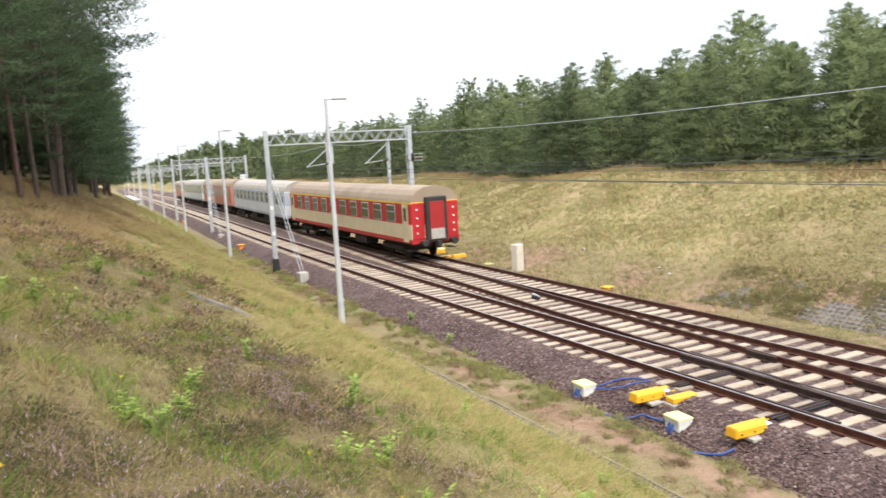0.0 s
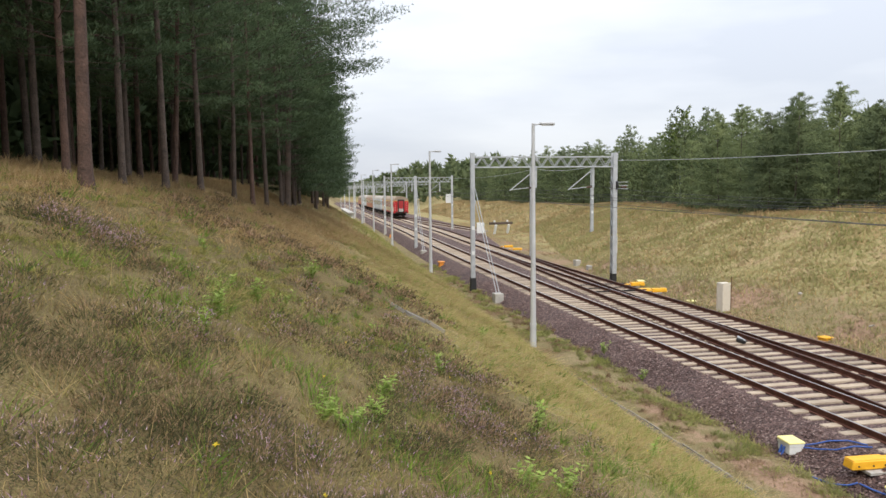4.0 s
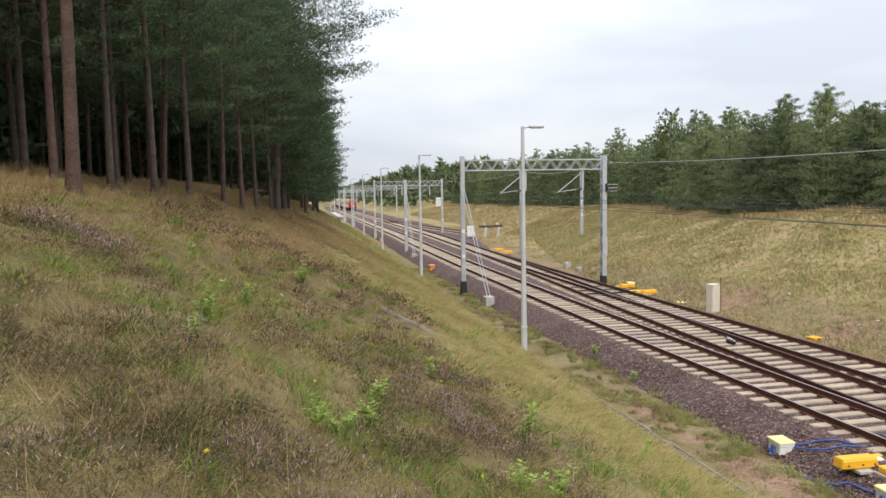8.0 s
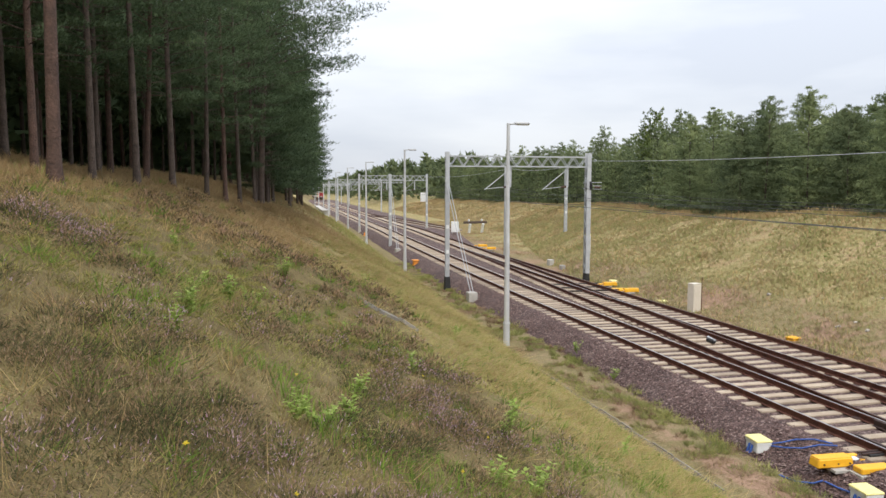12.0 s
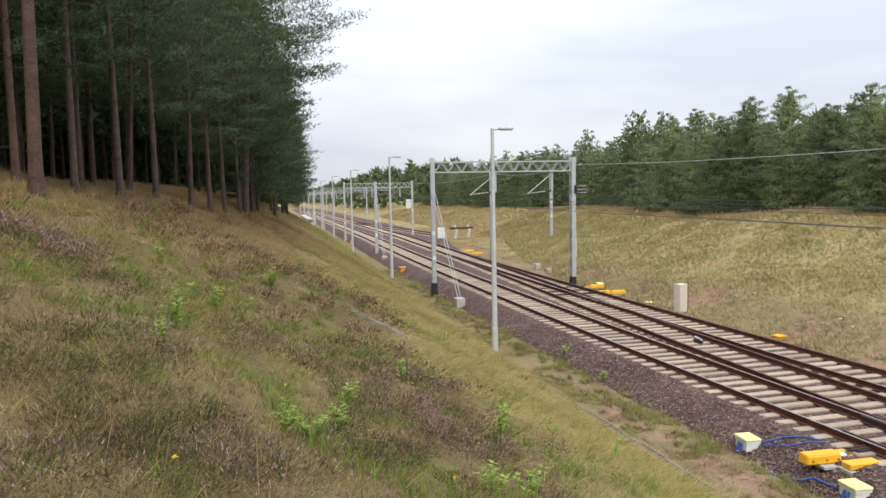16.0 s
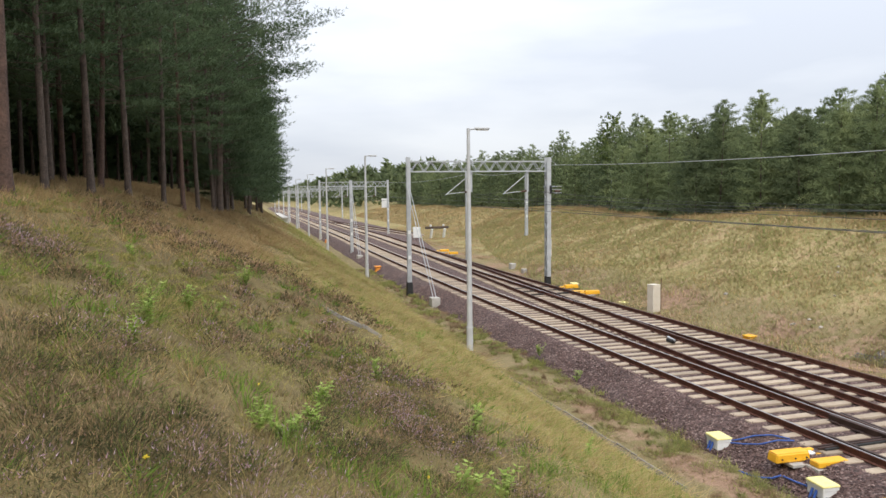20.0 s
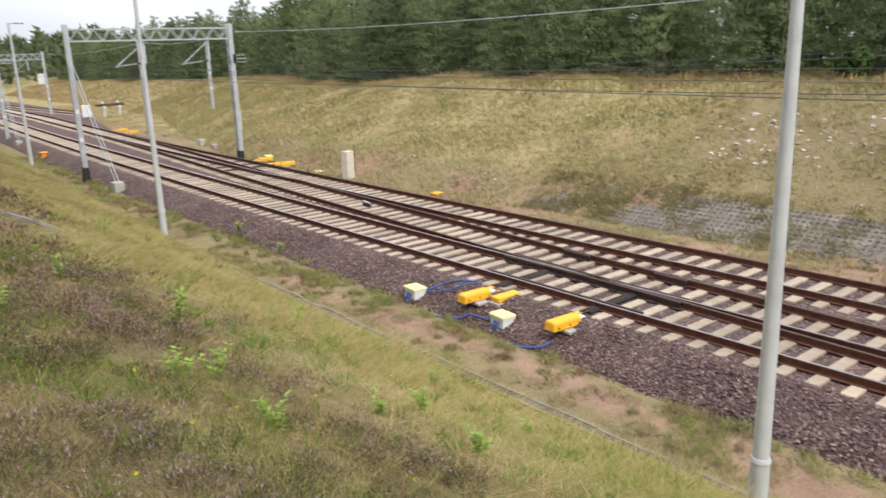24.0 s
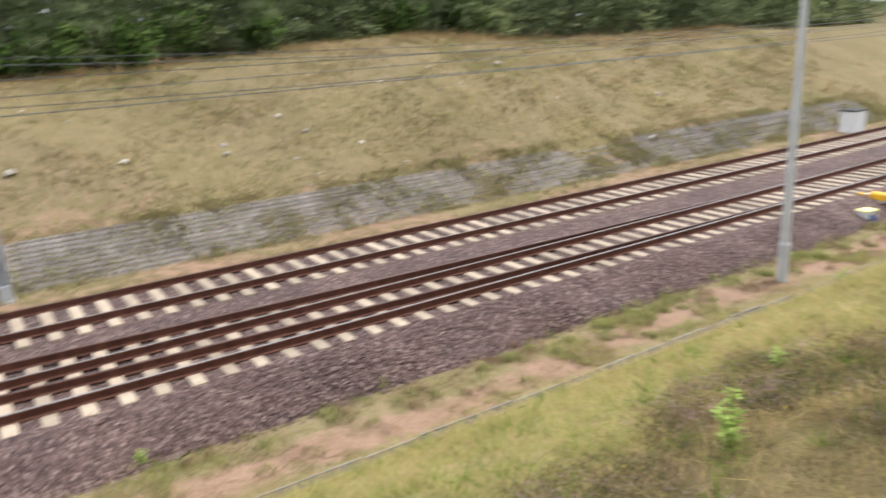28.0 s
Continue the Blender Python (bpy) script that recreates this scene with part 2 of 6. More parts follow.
def add_box(bm, x0, y0, z0, x1, y1, z1, bevel=0.0, m=None, taper=1.0):
    vs = []
    cx, cy = (x0 + x1) / 2, (y0 + y1) / 2
    for z, k in ((z0, 1.0), (z1, taper)):
        for x, y in ((x0, y0), (x1, y0), (x1, y1), (x0, y1)):
            v = Vector((cx + (x - cx) * k, cy + (y - cy) * k, z))
            vs.append(bm.verts.new(m @ v if m else v))
    fs = [bm.faces.new([vs[i] for i in q]) for q in ((3, 2, 1, 0), (4, 5, 6, 7), (0, 1, 5, 4), (1, 2, 6, 5), (2, 3, 7, 6), (3, 0, 4, 7))]
    if bevel:
        es = list({e for f in fs for e in f.edges})
        bmesh.ops.bevel(bm, geom=es, offset=bevel, segments=1, affect="EDGES", profile=0.5)
    return bm


def box(x0, y0, z0, x1, y1, z1, bevel=0.0, taper=1.0):
    return add_box(bmesh.new(), x0, y0, z0, x1, y1, z1, bevel, None, taper)


def add_tube(bm, a, b, r0, r1=None, n=8, caps=True):
    a, b = Vector(a), Vector(b)
    r1 = r0 if r1 is None else r1
    q = (b - a).to_track_quat("Z", "Y").to_matrix()
    rings = []
    for c, r in ((a, r0), (b, r1)):
        rings.append([bm.verts.new(c + q @ Vector((r * math.cos(2 * math.pi * i / n), r * math.sin(2 * math.pi * i / n), 0))) for i in range(n)])
    for i in range(n):
        f = bm.faces.new((rings[0][i], rings[0][(i + 1) % n], rings[1][(i + 1) % n], rings[1][i]))
        f.smooth = n > 5
    if caps:
        bm.faces.new([bm.verts.new(v.co) for v in rings[0][::-1]])
        bm.faces.new([bm.verts.new(v.co) for v in rings[1]])
    return bm


def tube(a, b, r0, r1=None, n=8):
    return add_tube(bmesh.new(), a, b, r0, r1, n)


def add_path(bm, pts, r, n=6):
    """A tube along a list of points."""
    pts = [Vector(p) for p in pts]
    rings = []
    for i, p in enumerate(pts):
        d = (pts[min(i + 1, len(pts) - 1)] - pts[max(i - 1, 0)]).normalized()
        q = d.to_track_quat("Z", "Y").to_matrix()
        rings.append([bm.verts.new(p + q @ Vector((r * math.cos(2 * math.pi * k / n), r * math.sin(2 * math.pi * k / n), 0))) for k in range(n)])
    for a, b in zip(rings, rings[1:]):
        for k in range(n):
            f = bm.faces.new((a[k], a[(k + 1) % n], b[(k + 1) % n], b[k]))
            f.smooth = True
    bm.faces.new([bm.verts.new(v.co) for v in rings[0][::-1]])
    bm.faces.new([bm.verts.new(v.co) for v in rings[-1]])
    return bm


def sweep_strip(us_of_y, ys, profile, z=0.0):
    """Sweeps a closed profile of (across, up) along a line of the plan."""
    verts, faces, n = [], [], len(profile)
    for y in ys:
        u = us_of_y(y)
        for a, b in profile:
            p = at(u + a, y, z + b)
            verts.append(p)
    for i in range(len(ys) - 1):
        for k in range(n):
            a, b = i * n + k, i * n + (k + 1) % n
            faces.append((a, a + n, b + n, b))
    faces.append(tuple(range(n)))
    faces.append(tuple(range(len(verts) - n, len(verts)))[::-1])
    return verts, faces


# ---- ground ----
def grow(a, b, steps):
    return list(np.linspace(a, b, steps, endpoint=False))


def build_ground():
    us = sorted(set(grow(-420, -60, 9) + grow(-60, -14, 12) + grow(-14, 9, 70) + grow(9, 12.5, 16) + grow(12.5, 19.5, 6) + grow(19.5, 33, 50) + grow(33, 60, 20) + grow(60, 700, 12) + [700]))
    ys = sorted(set(grow(-500, -60, 10) + grow(-60, -16, 40) + grow(-16, 36, 150) + grow(36, 120, 100) + grow(120, 300, 50) + grow(300, 1600, 14) + [1600]))
    U, Y = np.meshgrid(us, ys)
    Z = height(U, Y)
    X = U + bend(Y)
    verts = np.stack([X, Y, Z - drop(Y)], -1).reshape(-1, 3)
    nu = len(us)
    faces = [(i * nu + j, i * nu + j + 1, (i + 1) * nu + j + 1, (i + 1) * nu + j) for i in range(len(ys) - 1) for j in range(nu - 1)]
    me = mesh_of("ground", verts.tolist(), faces, (), True)
    bare = np.exp(-((U - 10.45 - 0.25 * vnoise(U * 0, Y, 2.2)) / 0.62) ** 2) * np.interp(Y, [-30, 3, 16, 30], [0.72, 0.70, 0.60, 0.2]) * (1 + 0.3 * vnoise(U, Y, 0.5, 6.0)) + np.clip((U - 19.4) / 0.6, 0, 1) * np.clip((24.6 - U) / 2.0, 0, 1) * (0.38 + 0.2 * vnoise(U, Y, 0.9, 5.0))
    bare = bare + np.clip((U - 22.5) / 1.5, 0, 1) * np.clip((34 - U) / 3, 0, 1) * np.clip((24 - Y + 3 * vnoise(U, Y, 3.0)) / 5, 0, 1) * np.clip((Y + 45) / 10, 0, 1) * (0.2 + 0.12 * vnoise(U, Y, 1.2)) * np.interp(Y, [-8, 2], [0.55, 1.0])
    soil = me.attributes.new("soil", "FLOAT", "POINT")
    soil.data.foreach_set("value", np.clip(bare, 0, 1).reshape(-1).astype(np.float32))
    straw = (U > 9.6) * (U < 12.6) * 0.95 + np.clip((U + 0.04 * np.maximum(Y - 8, 0) + 0.9 * vnoise(U, Y, 2.0) - 3.3) / 1.6, 0, 1) * (U < 9.6) + (U > 20.8) * np.clip((Y - 12 + 4 * vnoise(U, Y, 3.0)) / 8, 0.32 + 0.3 * vnoise(U, Y, 1.4, 2.0), 1)
    thatch = me.attributes.new("thatch", "FLOAT", "POINT")
    thatch.data.foreach_set("value", np.clip(straw, 0, 1).reshape(-1).astype(np.float32))
    dull = (U > 20.8) * np.clip((19 - Y + 0.5 * (U - 24) + 3 * vnoise(U, Y, 3.0, 7.0)) / 7, 0, 1) * (0.8 + 0.2 * vnoise(U, Y, 1.1, 3.3))
    dull = np.maximum(dull, (U > 9.5) * (U < 12.6) * 0.75)
    dull = np.maximum(dull, (U > 20.5) * np.clip((24.2 - U) / 1.5, 0, 1) * 0.7)
    scree = me.attributes.new("scree", "FLOAT", "POINT")
    scree.data.foreach_set("value", np.clip(dull, 0, 1).reshape(-1).astype(np.float32))
    m, n, l, p = nodes_of("heath_soil")
    big, mid, fine = noise_node(n, l, 0.35, 5), noise_node(n, l, 2.2, 5), noise_node(n, l, 22, 4)
    turf = ramp_node(n, [(0.36, (0.030, 0.034, 0.014)), (0.44, (0.10, 0.085, 0.038)), (0.5, (0.20, 0.14, 0.075)), (0.55, (0.15, 0.14, 0.05)), (0.62, (0.36, 0.26, 0.145))])
    leaf = noise_node(n, l, 75, 5)
    l.new(mix_node(n, l, 0.55, mix_node(n, l, 0.6, big, mid), leaf), turf.inputs["Fac"])
    thin = ramp_node(n, [(0.34, (0.14, 0.155, 0.055)), (0.43, (0.33, 0.23, 0.115)), (0.49, (0.19, 0.19, 0.07)), (0.55, (0.42, 0.32, 0.175)), (0.61, (0.24, 0.16, 0.092)), (0.68, (0.25, 0.25, 0.095))])
    l.new(mix_node(n, l, 0.35, mix_node(n, l, 0.5, big, mid), fine), thin.inputs["Fac"])
    th_n = n.new("ShaderNodeAttribute")
    th_n.attribute_name = "thatch"
    low = mix_node(n, l, th_n.outputs["Fac"], turf.outputs["Color"], thin.outputs["Color"])
    rubble = ramp_node(n, [(0.34, (0.12, 0.112, 0.05)), (0.42, (0.205, 0.152, 0.088)), (0.48, (0.155, 0.14, 0.06)), (0.53, (0.265, 0.195, 0.125)), (0.58, (0.16, 0.142, 0.062)), (0.64, (0.30, 0.225, 0.152)), (0.7, (0.22, 0.14, 0.085))])
    l.new(mix_node(n, l, 0.4, mix_node(n, l, 0.45, big, mid), fine), rubble.inputs["Fac"])
    sc_n = n.new("ShaderNodeAttribute")
    sc_n.attribute_name = "scree"
    low = mix_node(n, l, sc_n.outputs["Fac"], low, rubble.outputs["Color"])
    earth = ramp_node(n, [(0.3, (0.20, 0.122, 0.080)), (0.7, (0.38, 0.256, 0.178))])
    l.new(mix_node(n, l, 0.5, mid, fine), earth.inputs["Fac"])
    at_n = n.new("ShaderNodeAttribute")
    at_n.attribute_name = "soil"
    ma = n.new("ShaderNodeMath")
    ma.operation = "ADD"
    l.new(at_n.outputs["Fac"], ma.inputs[0])
    mb = n.new("ShaderNodeMath")
    mb.operation, mb.inputs[1].default_value = "SUBTRACT", 0.5
    l.new(mid, mb.inputs[0])
    l.new(mb.outputs[0], ma.inputs[1])
    sm = ramp_node(n, [(0.3, (0, 0, 0)), (0.6, (1, 1, 1))])
    l.new(ma.outputs[0], sm.inputs["Fac"])
    l.new(mix_node(n, l, sm.outputs["Color"], low, earth.outputs["Color"]), p.inputs["Base Color"])
    p.inputs["Roughness"].default_value = 0.95
    p.inputs["Specular IOR Level"].default_value = 0.1
    bump_node(n, l, fine, 0.8, 0.04, p)
    me.materials.append(m)
    return tagged(new("ground", me), "heath ground with dry grass on cutting slopes", "ground", kind="structure")


ground = build_ground()


def ballast_material():
    m, n, l, p = nodes_of("crushed_stone_ballast")
    co = n.new("ShaderNodeTexCoord").outputs["Object"]
    v = n.new("ShaderNodeTexVoronoi")
    v.inputs["Scale"].default_value, v.inputs["Randomness"].default_value = 17.0, 1.0
    l.new(co, v.inputs["Vector"])
    sep = n.new("ShaderNodeSeparateColor")
    l.new(v.outputs["Color"], sep.inputs["Color"])
    r = ramp_node(n, [(0.0, (0.042, 0.024, 0.022)), (0.45, (0.098, 0.059, 0.053)), (0.8, (0.155, 0.10, 0.09)), (1.0, (0.28, 0.21, 0.19))])
    l.new(sep.outputs["Red"], r.inputs["Fac"])
    big = ramp_node(n, [(0.3, (0.72, 0.70, 0.70)), (0.7, (1.1, 1.04, 1.0))])
    l.new(noise_node(n, l, 0.5, 4), big.inputs["Fac"])
    l.new(mix_node(n, l, 1.0, r.outputs["Color"], big.outputs["Color"], "MULTIPLY"), p.inputs["Base Color"])
    p.inputs["Roughness"].default_value = 0.85
    inv = n.new("ShaderNodeMath")
    inv.operation, inv.inputs[0].default_value = "SUBTRACT", 1.0
    l.new(v.outputs["Distance"], inv.inputs[1])
    bump_node(n, l, inv.outputs[0], 1.0, 0.05, p)
    return m


M_BALLAST = ballast_material()


def build_ballast():
    prof_u = [11.35, 11.7, 12.2, 12.55, 12.75, 14.1, 15.5, 16.1, 16.8, 18.17, 19.45, 19.7, 20.2, 20.7]
    prof_z = [-0.80, -0.58, -0.34, -0.21, -0.19, -0.20, -0.20, -0.22, -0.20, -0.20, -0.19, -0.24, -0.46, -0.7]
    ys = sorted(set(grow(-420, -50, 40) + grow(-50, 60, 320) + grow(60, 400, 120) + [400]))
    U, Y = np.meshgrid(prof_u, ys)
    Z = np.tile(prof_z, (len(ys), 1)) + 0.012 * vnoise(U, Y, 0.22) + 0.015 * vnoise(U, Y, 0.9)
    wide = np.clip((Y - 70) / 30, 0, 1) * 4.2
    U = U + np.where(U > 19.3, wide, 0) + 0.06 * vnoise(U, Y, 0.6, 3) * (U < 12.3)
    verts = np.stack([U + bend(Y), Y, Z - drop(Y)], -1).reshape(-1, 3)
    nu = len(prof_u)
    faces = [(i * nu + j, i * nu + j + 1, (i + 1) * nu + j + 1, (i + 1) * nu + j) for i in range(len(ys) - 1) for j in range(nu - 1)]
    ob = new("ballast", mesh_of("ballast", verts.tolist(), faces, (M_BALLAST,), True))
    return tagged(ob, "bed of reddish grey crushed stone under the tracks", "ballast", kind="structure")


ballast = build_ballast()

# ---- rails and sleepers ----
RAIL = [(-0.075, -0.172), (0.075, -0.172), (0.075, -0.160), (0.012, -0.145), (0.010, -0.045), (0.036, -0.036), (0.036, -0.006), (0.030, 0.0), (-0.030, 0.0), (-0.036, -0.006), (-0.036, -0.036), (-0.010, -0.045), (-0.012, -0.145), (-0.075, -0.160)]


def rail(parent, us_of_y, y0, y1, shine):
    ys = [y0]
    while ys[-1] < y1:
        ys.append(min(y1, ys[-1] + (1.0 if -40 < ys[-1] < 100 else 6.0)))
    verts, faces = sweep_strip(us_of_y, ys, RAIL)
    me = mesh_of("rail", verts, faces, (M_RUST, M_RAILTOP if shine else M_RAILDULL))
    for f in me.polygons:
        if f.normal.z > 0.8 and f.center.z + float(drop(f.center.y)) > -0.012:
            f.material_index = 1
    ob = new("rail", me)
    ob.parent = parent
    return ob


def track(name, u0, y0, y1, label):
    t = thing(name, Matrix(), label, "railway track", "tracks of the line", "structure")
    for s in (-1, 1):
        rail(t, lambda y: u0 + s * GAUGE / 2, y0, y1, s < 0 or u0 == NEAR)
    return t


track_near = track("railway_track", NEAR, -420, 420, "near running track of rusty rails on concrete sleepers")
track_far = track("railway_track", FAR, -420, 420, "far running track of rusty rails on concrete sleepers")
track_cross = thing("railway_track", Matrix(), "crossover track that swings between the two running tracks", "railway track", "tracks of the line", "structure")
for s in (-1, 1):
    rail(track_cross, lambda y: cross_u(y) + s * GAUGE / 2, TOE_R, TOE_L, False)
track_side = thing("railway_track", Matrix(), "siding track that branches off the far running track", "railway track", "tracks of the line", "structure")
for s in (-1, 1):
    rail(track_side, lambda y: side_u(y) + s * GAUGE / 2, 94, 164, s < 0)


def sleeper_mesh(length):
    bm = bmesh.new()
    h = length / 2
    add_box(bm, -h, -0.14, -0.2, h, 0.14, 0.0, 0.0, None, 1.0)
    for v in bm.verts:
        if v.co.z > -0.01:
            v.co.y *= 0.92
            v.co.x *= 0.985
    bmesh.ops.bevel(bm, geom=list(bm.edges), offset=0.012, segments=1, affect="EDGES")
    me = bpy.data.meshes.new("sleeper")
    bm.to_mesh(me)
    bm.free()
    me.materials.append(M_CONC)
    return me


SLEEPERS = {}


def sleeper(parent, u, y, length):
    key = round(length, 1)
    if key not in SLEEPERS:
        SLEEPERS[key] = sleeper_mesh(key)
    ob = new("sleeper", SLEEPERS[key])
    ob.parent = parent
    ob.matrix_basis = Matrix.Translation(at(u, y, -0.163 + 0.006 * math.sin(y * 7.1 + u))) @ pose(0, 0, 0, 0, 0, -heading(y) + 0.5 * math.sin(y * 3.7 + u))
    return ob


def far_sleepers(parent, u, y0, y1):
    verts, faces, y = [], [], y0
    while y < y1:
        b = len(verts)
        for z, k in ((-0.36, 1.0), (-0.165, 0.92)):
            for du, dy in ((-1.3, -0.14), (1.3, -0.14), (1.3, 0.14), (-1.3, 0.14)):
                verts.append(at(u + du, y + dy * k, z))
        faces += [tuple(b + i for i in q) for q in ((4, 5, 6, 7), (0, 1, 5, 4), (1, 2, 6, 5), (2, 3, 7, 6), (3, 0, 4, 7))]
        y += 0.6
    ob = new("sleeper_row", mesh_of("sleeper_row", verts, faces, (M_CONC,)))
    ob.parent = parent
    tagged(ob, kind="stuff")


# ---- masts, lamps and overhead line ----
def lamp_post(u, y, z=-0.55, tall=8.45, arm=-90):
    """A tapering steel post with a flat lantern on a short arm."""
    t = thing("lamp_post", Matrix.Translation(at(u, y, z)) @ pose(0, 0, 0, 0, 0, arm), "tall pale grey steel lamp post with a flat lantern", "lamp post", "lamp posts along the line")
    part("base_section", tube((0, 0, -0.3), (0, 0, 0.95), 0.13, 0.125, 14), M_LAMP, t)
    part("base_collar", tube((0, 0, 0.93), (0, 0, 0.99), 0.14, 0.125, 14), M_LAMP, t)
    part("post", tube((0, 0, 0.97), (0, 0, tall), 0.112, 0.062, 14), M_LAMP, t)
    part("arm", tube((0, 0, tall - 0.05), (0, 0.32, tall), 0.035, 0.03, 8), M_LAMP, t)
    head = part("lantern", box(-0.11, 0.25, tall - 0.05, 0.11, 0.85, tall + 0.05, 0.03), M_LAMP, t)
    part("lens", box(-0.085, 0.36, tall - 0.07, 0.085, 0.82, tall - 0.045, 0.01), M_WHITE, head, "milky lamp glass")
    return t


def lattice_mast(u, y, z, tall, width, depth, label, turn=0.0, slab=False):
    t = thing("lattice_mast", Matrix.Translation(at(u, y, z)) @ pose(0, 0, 0, 0, 0, turn), label, "catenary mast", "catenary masts")
    for s in (-1, 1):
        leg = part("leg", box(s * width - 0.012, -depth, 0.5, s * width + 0.012, depth, tall), M_GALV, t)
        for q in (-1, 1):
            part("flange", box(s * width - (0.07 if s > 0 else 0), q * depth - 0.008, 0.5, s * width + (0.07 if s < 0 else 0), q * depth + 0.008, tall), M_GALV, leg)
    zz, side, k = 0.75, 1, 0
    while zz + 0.62 < tall - 0.1:
        for q in (-1, 1):
            bm = bmesh.new()
            a, b = Vector((-side * (width - 0.04), q * depth, zz)), Vector((side * (width - 0.04), q * depth, zz + 0.5))
            add_tube(bm, a, b, 0.018, 0.018, 4)
            part("lacing_bar", bm, M_GALV, t)
        zz += 0.5
        side = -side
    part("footing", box(-width - 0.04, -depth - 0.16, 0.0, width + 0.04, depth + 0.16, 0.34, 0.03, 0.86), M_BLACK if slab else M_CONC2, t, "black painted footing" if slab else "pale concrete footing")
    for s in (-1, 1):
        part("foot_plate", box(s * width - 0.07, -depth - 0.02, 0.3, s * width + 0.07, depth + 0.02, 0.72, 0.01), M_BLACK if slab else M_GALV, t, "black painted mast foot" if slab else "")
    if slab:
        part("foundation_slab", box(-0.52, -0.5, -0.45, 0.52, 0.5, 0.06, 0.02), M_CONC2, t, "pale concrete foundation slab")
    return t


def plain_mast(u, y, z, tall, group="catenary masts"):
    t = thing("steel_mast", Matrix.Translation(at(u, y, z)) @ pose(0, 0, 0, 0, 0, -heading(y)), "grey galvanised steel mast on a concrete footing", "catenary mast", group)
    column = part("column", box(-0.012, -0.098, 0.5, 0.012, 0.098, tall), M_GALV, t)
    for s in (-1, 1):
        part("flange", box(-0.14, s * 0.11 - 0.012, 0.5, 0.14, s * 0.11 + 0.012, tall), M_GALV, column)
    part("footing", box(-0.2, -0.2, -0.3, 0.2, 0.2, 0.16, 0.03, 0.85), M_CONC2, t, "pale concrete footing")
    part("foot_plate", box(-0.16, -0.15, 0.15, 0.16, 0.15, 0.52, 0.01, 0.9), M_GALV, t)
    for zz in (2.0, 3.3):
        part("enamel_plate", box(-0.09, -0.135, zz, 0.09, -0.128, zz + 0.26), M_WHITE, t, "small white enamel plate")
    return t


def portal(y, ul, ur, zl, top, lattice_right):
    """Two masts that carry a truss over the tracks."""
    t = thing("catenary_portal", Matrix.Translation(at(0, y, 0)) @ pose(0, 0, 0, 0, 0, -heading(y)), "grey steel portal with a truss beam over both tracks", "catenary portal", "portals over the line")
    for u in (ul, ur):
        if u == ur and lattice_right:
            for s in (-1, 1):
                bm = bmesh.new()
                add_box(bm, u - 0.13, s * 0.2 - 0.012, 0.1, u + 0.13, s * 0.2 + 0.012, top)
                for q in (-1, 1):
                    add_box(bm, u + q * 0.13 - 0.008, s * 0.2 - (0.07 if s > 0 else 0), 0.1, u + q * 0.13 + 0.008, s * 0.2 + (0.07 if s < 0 else 0), top)
                part("leg", bm, M_GALV, t)
            zz, side = 0.3, 1
            while zz + 0.5 < top:
                bm = bmesh.new()
                for q in (-1, 1):
                    add_tube(bm, (u + q * 0.13, -side * 0.18, zz), (u + q * 0.13, side * 0.18, zz + 0.45), 0.025, 0.025, 4)
                part("lacing_bar", bm, M_GALV, t)
                zz += 0.45
                side = -side
        else:
            bm = bmesh.new()
            for s in (-1, 1):
                add_box(bm, u - 0.12, s * 0.1 - 0.012, 0.1, u + 0.12, s * 0.1 + 0.012, top)
            add_box(bm, u - 0.012, -0.09, 0.1, u + 0.012, 0.09, top)
            part("mast", bm, M_GALV, t)
        part("footing", box(u - 0.19, -0.19, zl, u + 0.19, 0.19, 0.12, 0.03, 0.85), M_BLACK if y < 60 else M_CONC2, t, "black painted footing" if y < 60 else "pale concrete footing")
        for zz in (1.5, 3.0):
            part("enamel_plate", box(u - 0.09, -0.125, zz, u + 0.09, -0.116, zz + 0.22), M_WHITE, t, "small white enamel plate")
    for z in (top - 0.25, top - 0.85):
        for s in (-1, 1):
            part("chord", box(ul + 0.16, s * 0.16 - 0.035, z - 0.035, ur - 0.16, s * 0.16 + 0.035, z + 0.035), M_GALV, t)
    n = int((ur - ul) / 0.42)
    for i in range(n):
        x0 = ul + 0.16 + i * (ur - ul - 0.32) / n
        x1 = ul + 0.16 + (i + 1) * (ur - ul - 0.32) / n
        bm = bmesh.new()
        for s in (-1, 1):
            a, b = (top - 0.25, top - 0.85) if i % 2 else (top - 0.85, top - 0.25)
            add_tube(bm, (x0, s * 0.16, a), (x1, s * 0.16, b), 0.022, 0.022, 4)
        part("truss_diagonal", bm, M_GALV, t)
    for u in (NEAR + 1.0, FAR + 0.6):
        part("drop_post", box(u - 0.07, -0.07, top - 2.1, u + 0.07, 0.07, top - 0.8, 0.01), M_GALV, t)
        arm = part("cantilever", add_tube(tube((u, 0, top - 1.0), (u - 1.6, 0.0, top - 2.25), 0.03, 0.03, 6), (u, 0, top - 2.05), (u - 1.5, 0, top - 2.2), 0.025, 0.025, 6), M_GALV, t)
        part("insulator", tube((u - 0.05, 0, top - 2.06), (u - 0.4, 0, top - 2.1), 0.06, 0.06, 8), M_BARKRED, arm, "brown ribbed insulator")
    return t


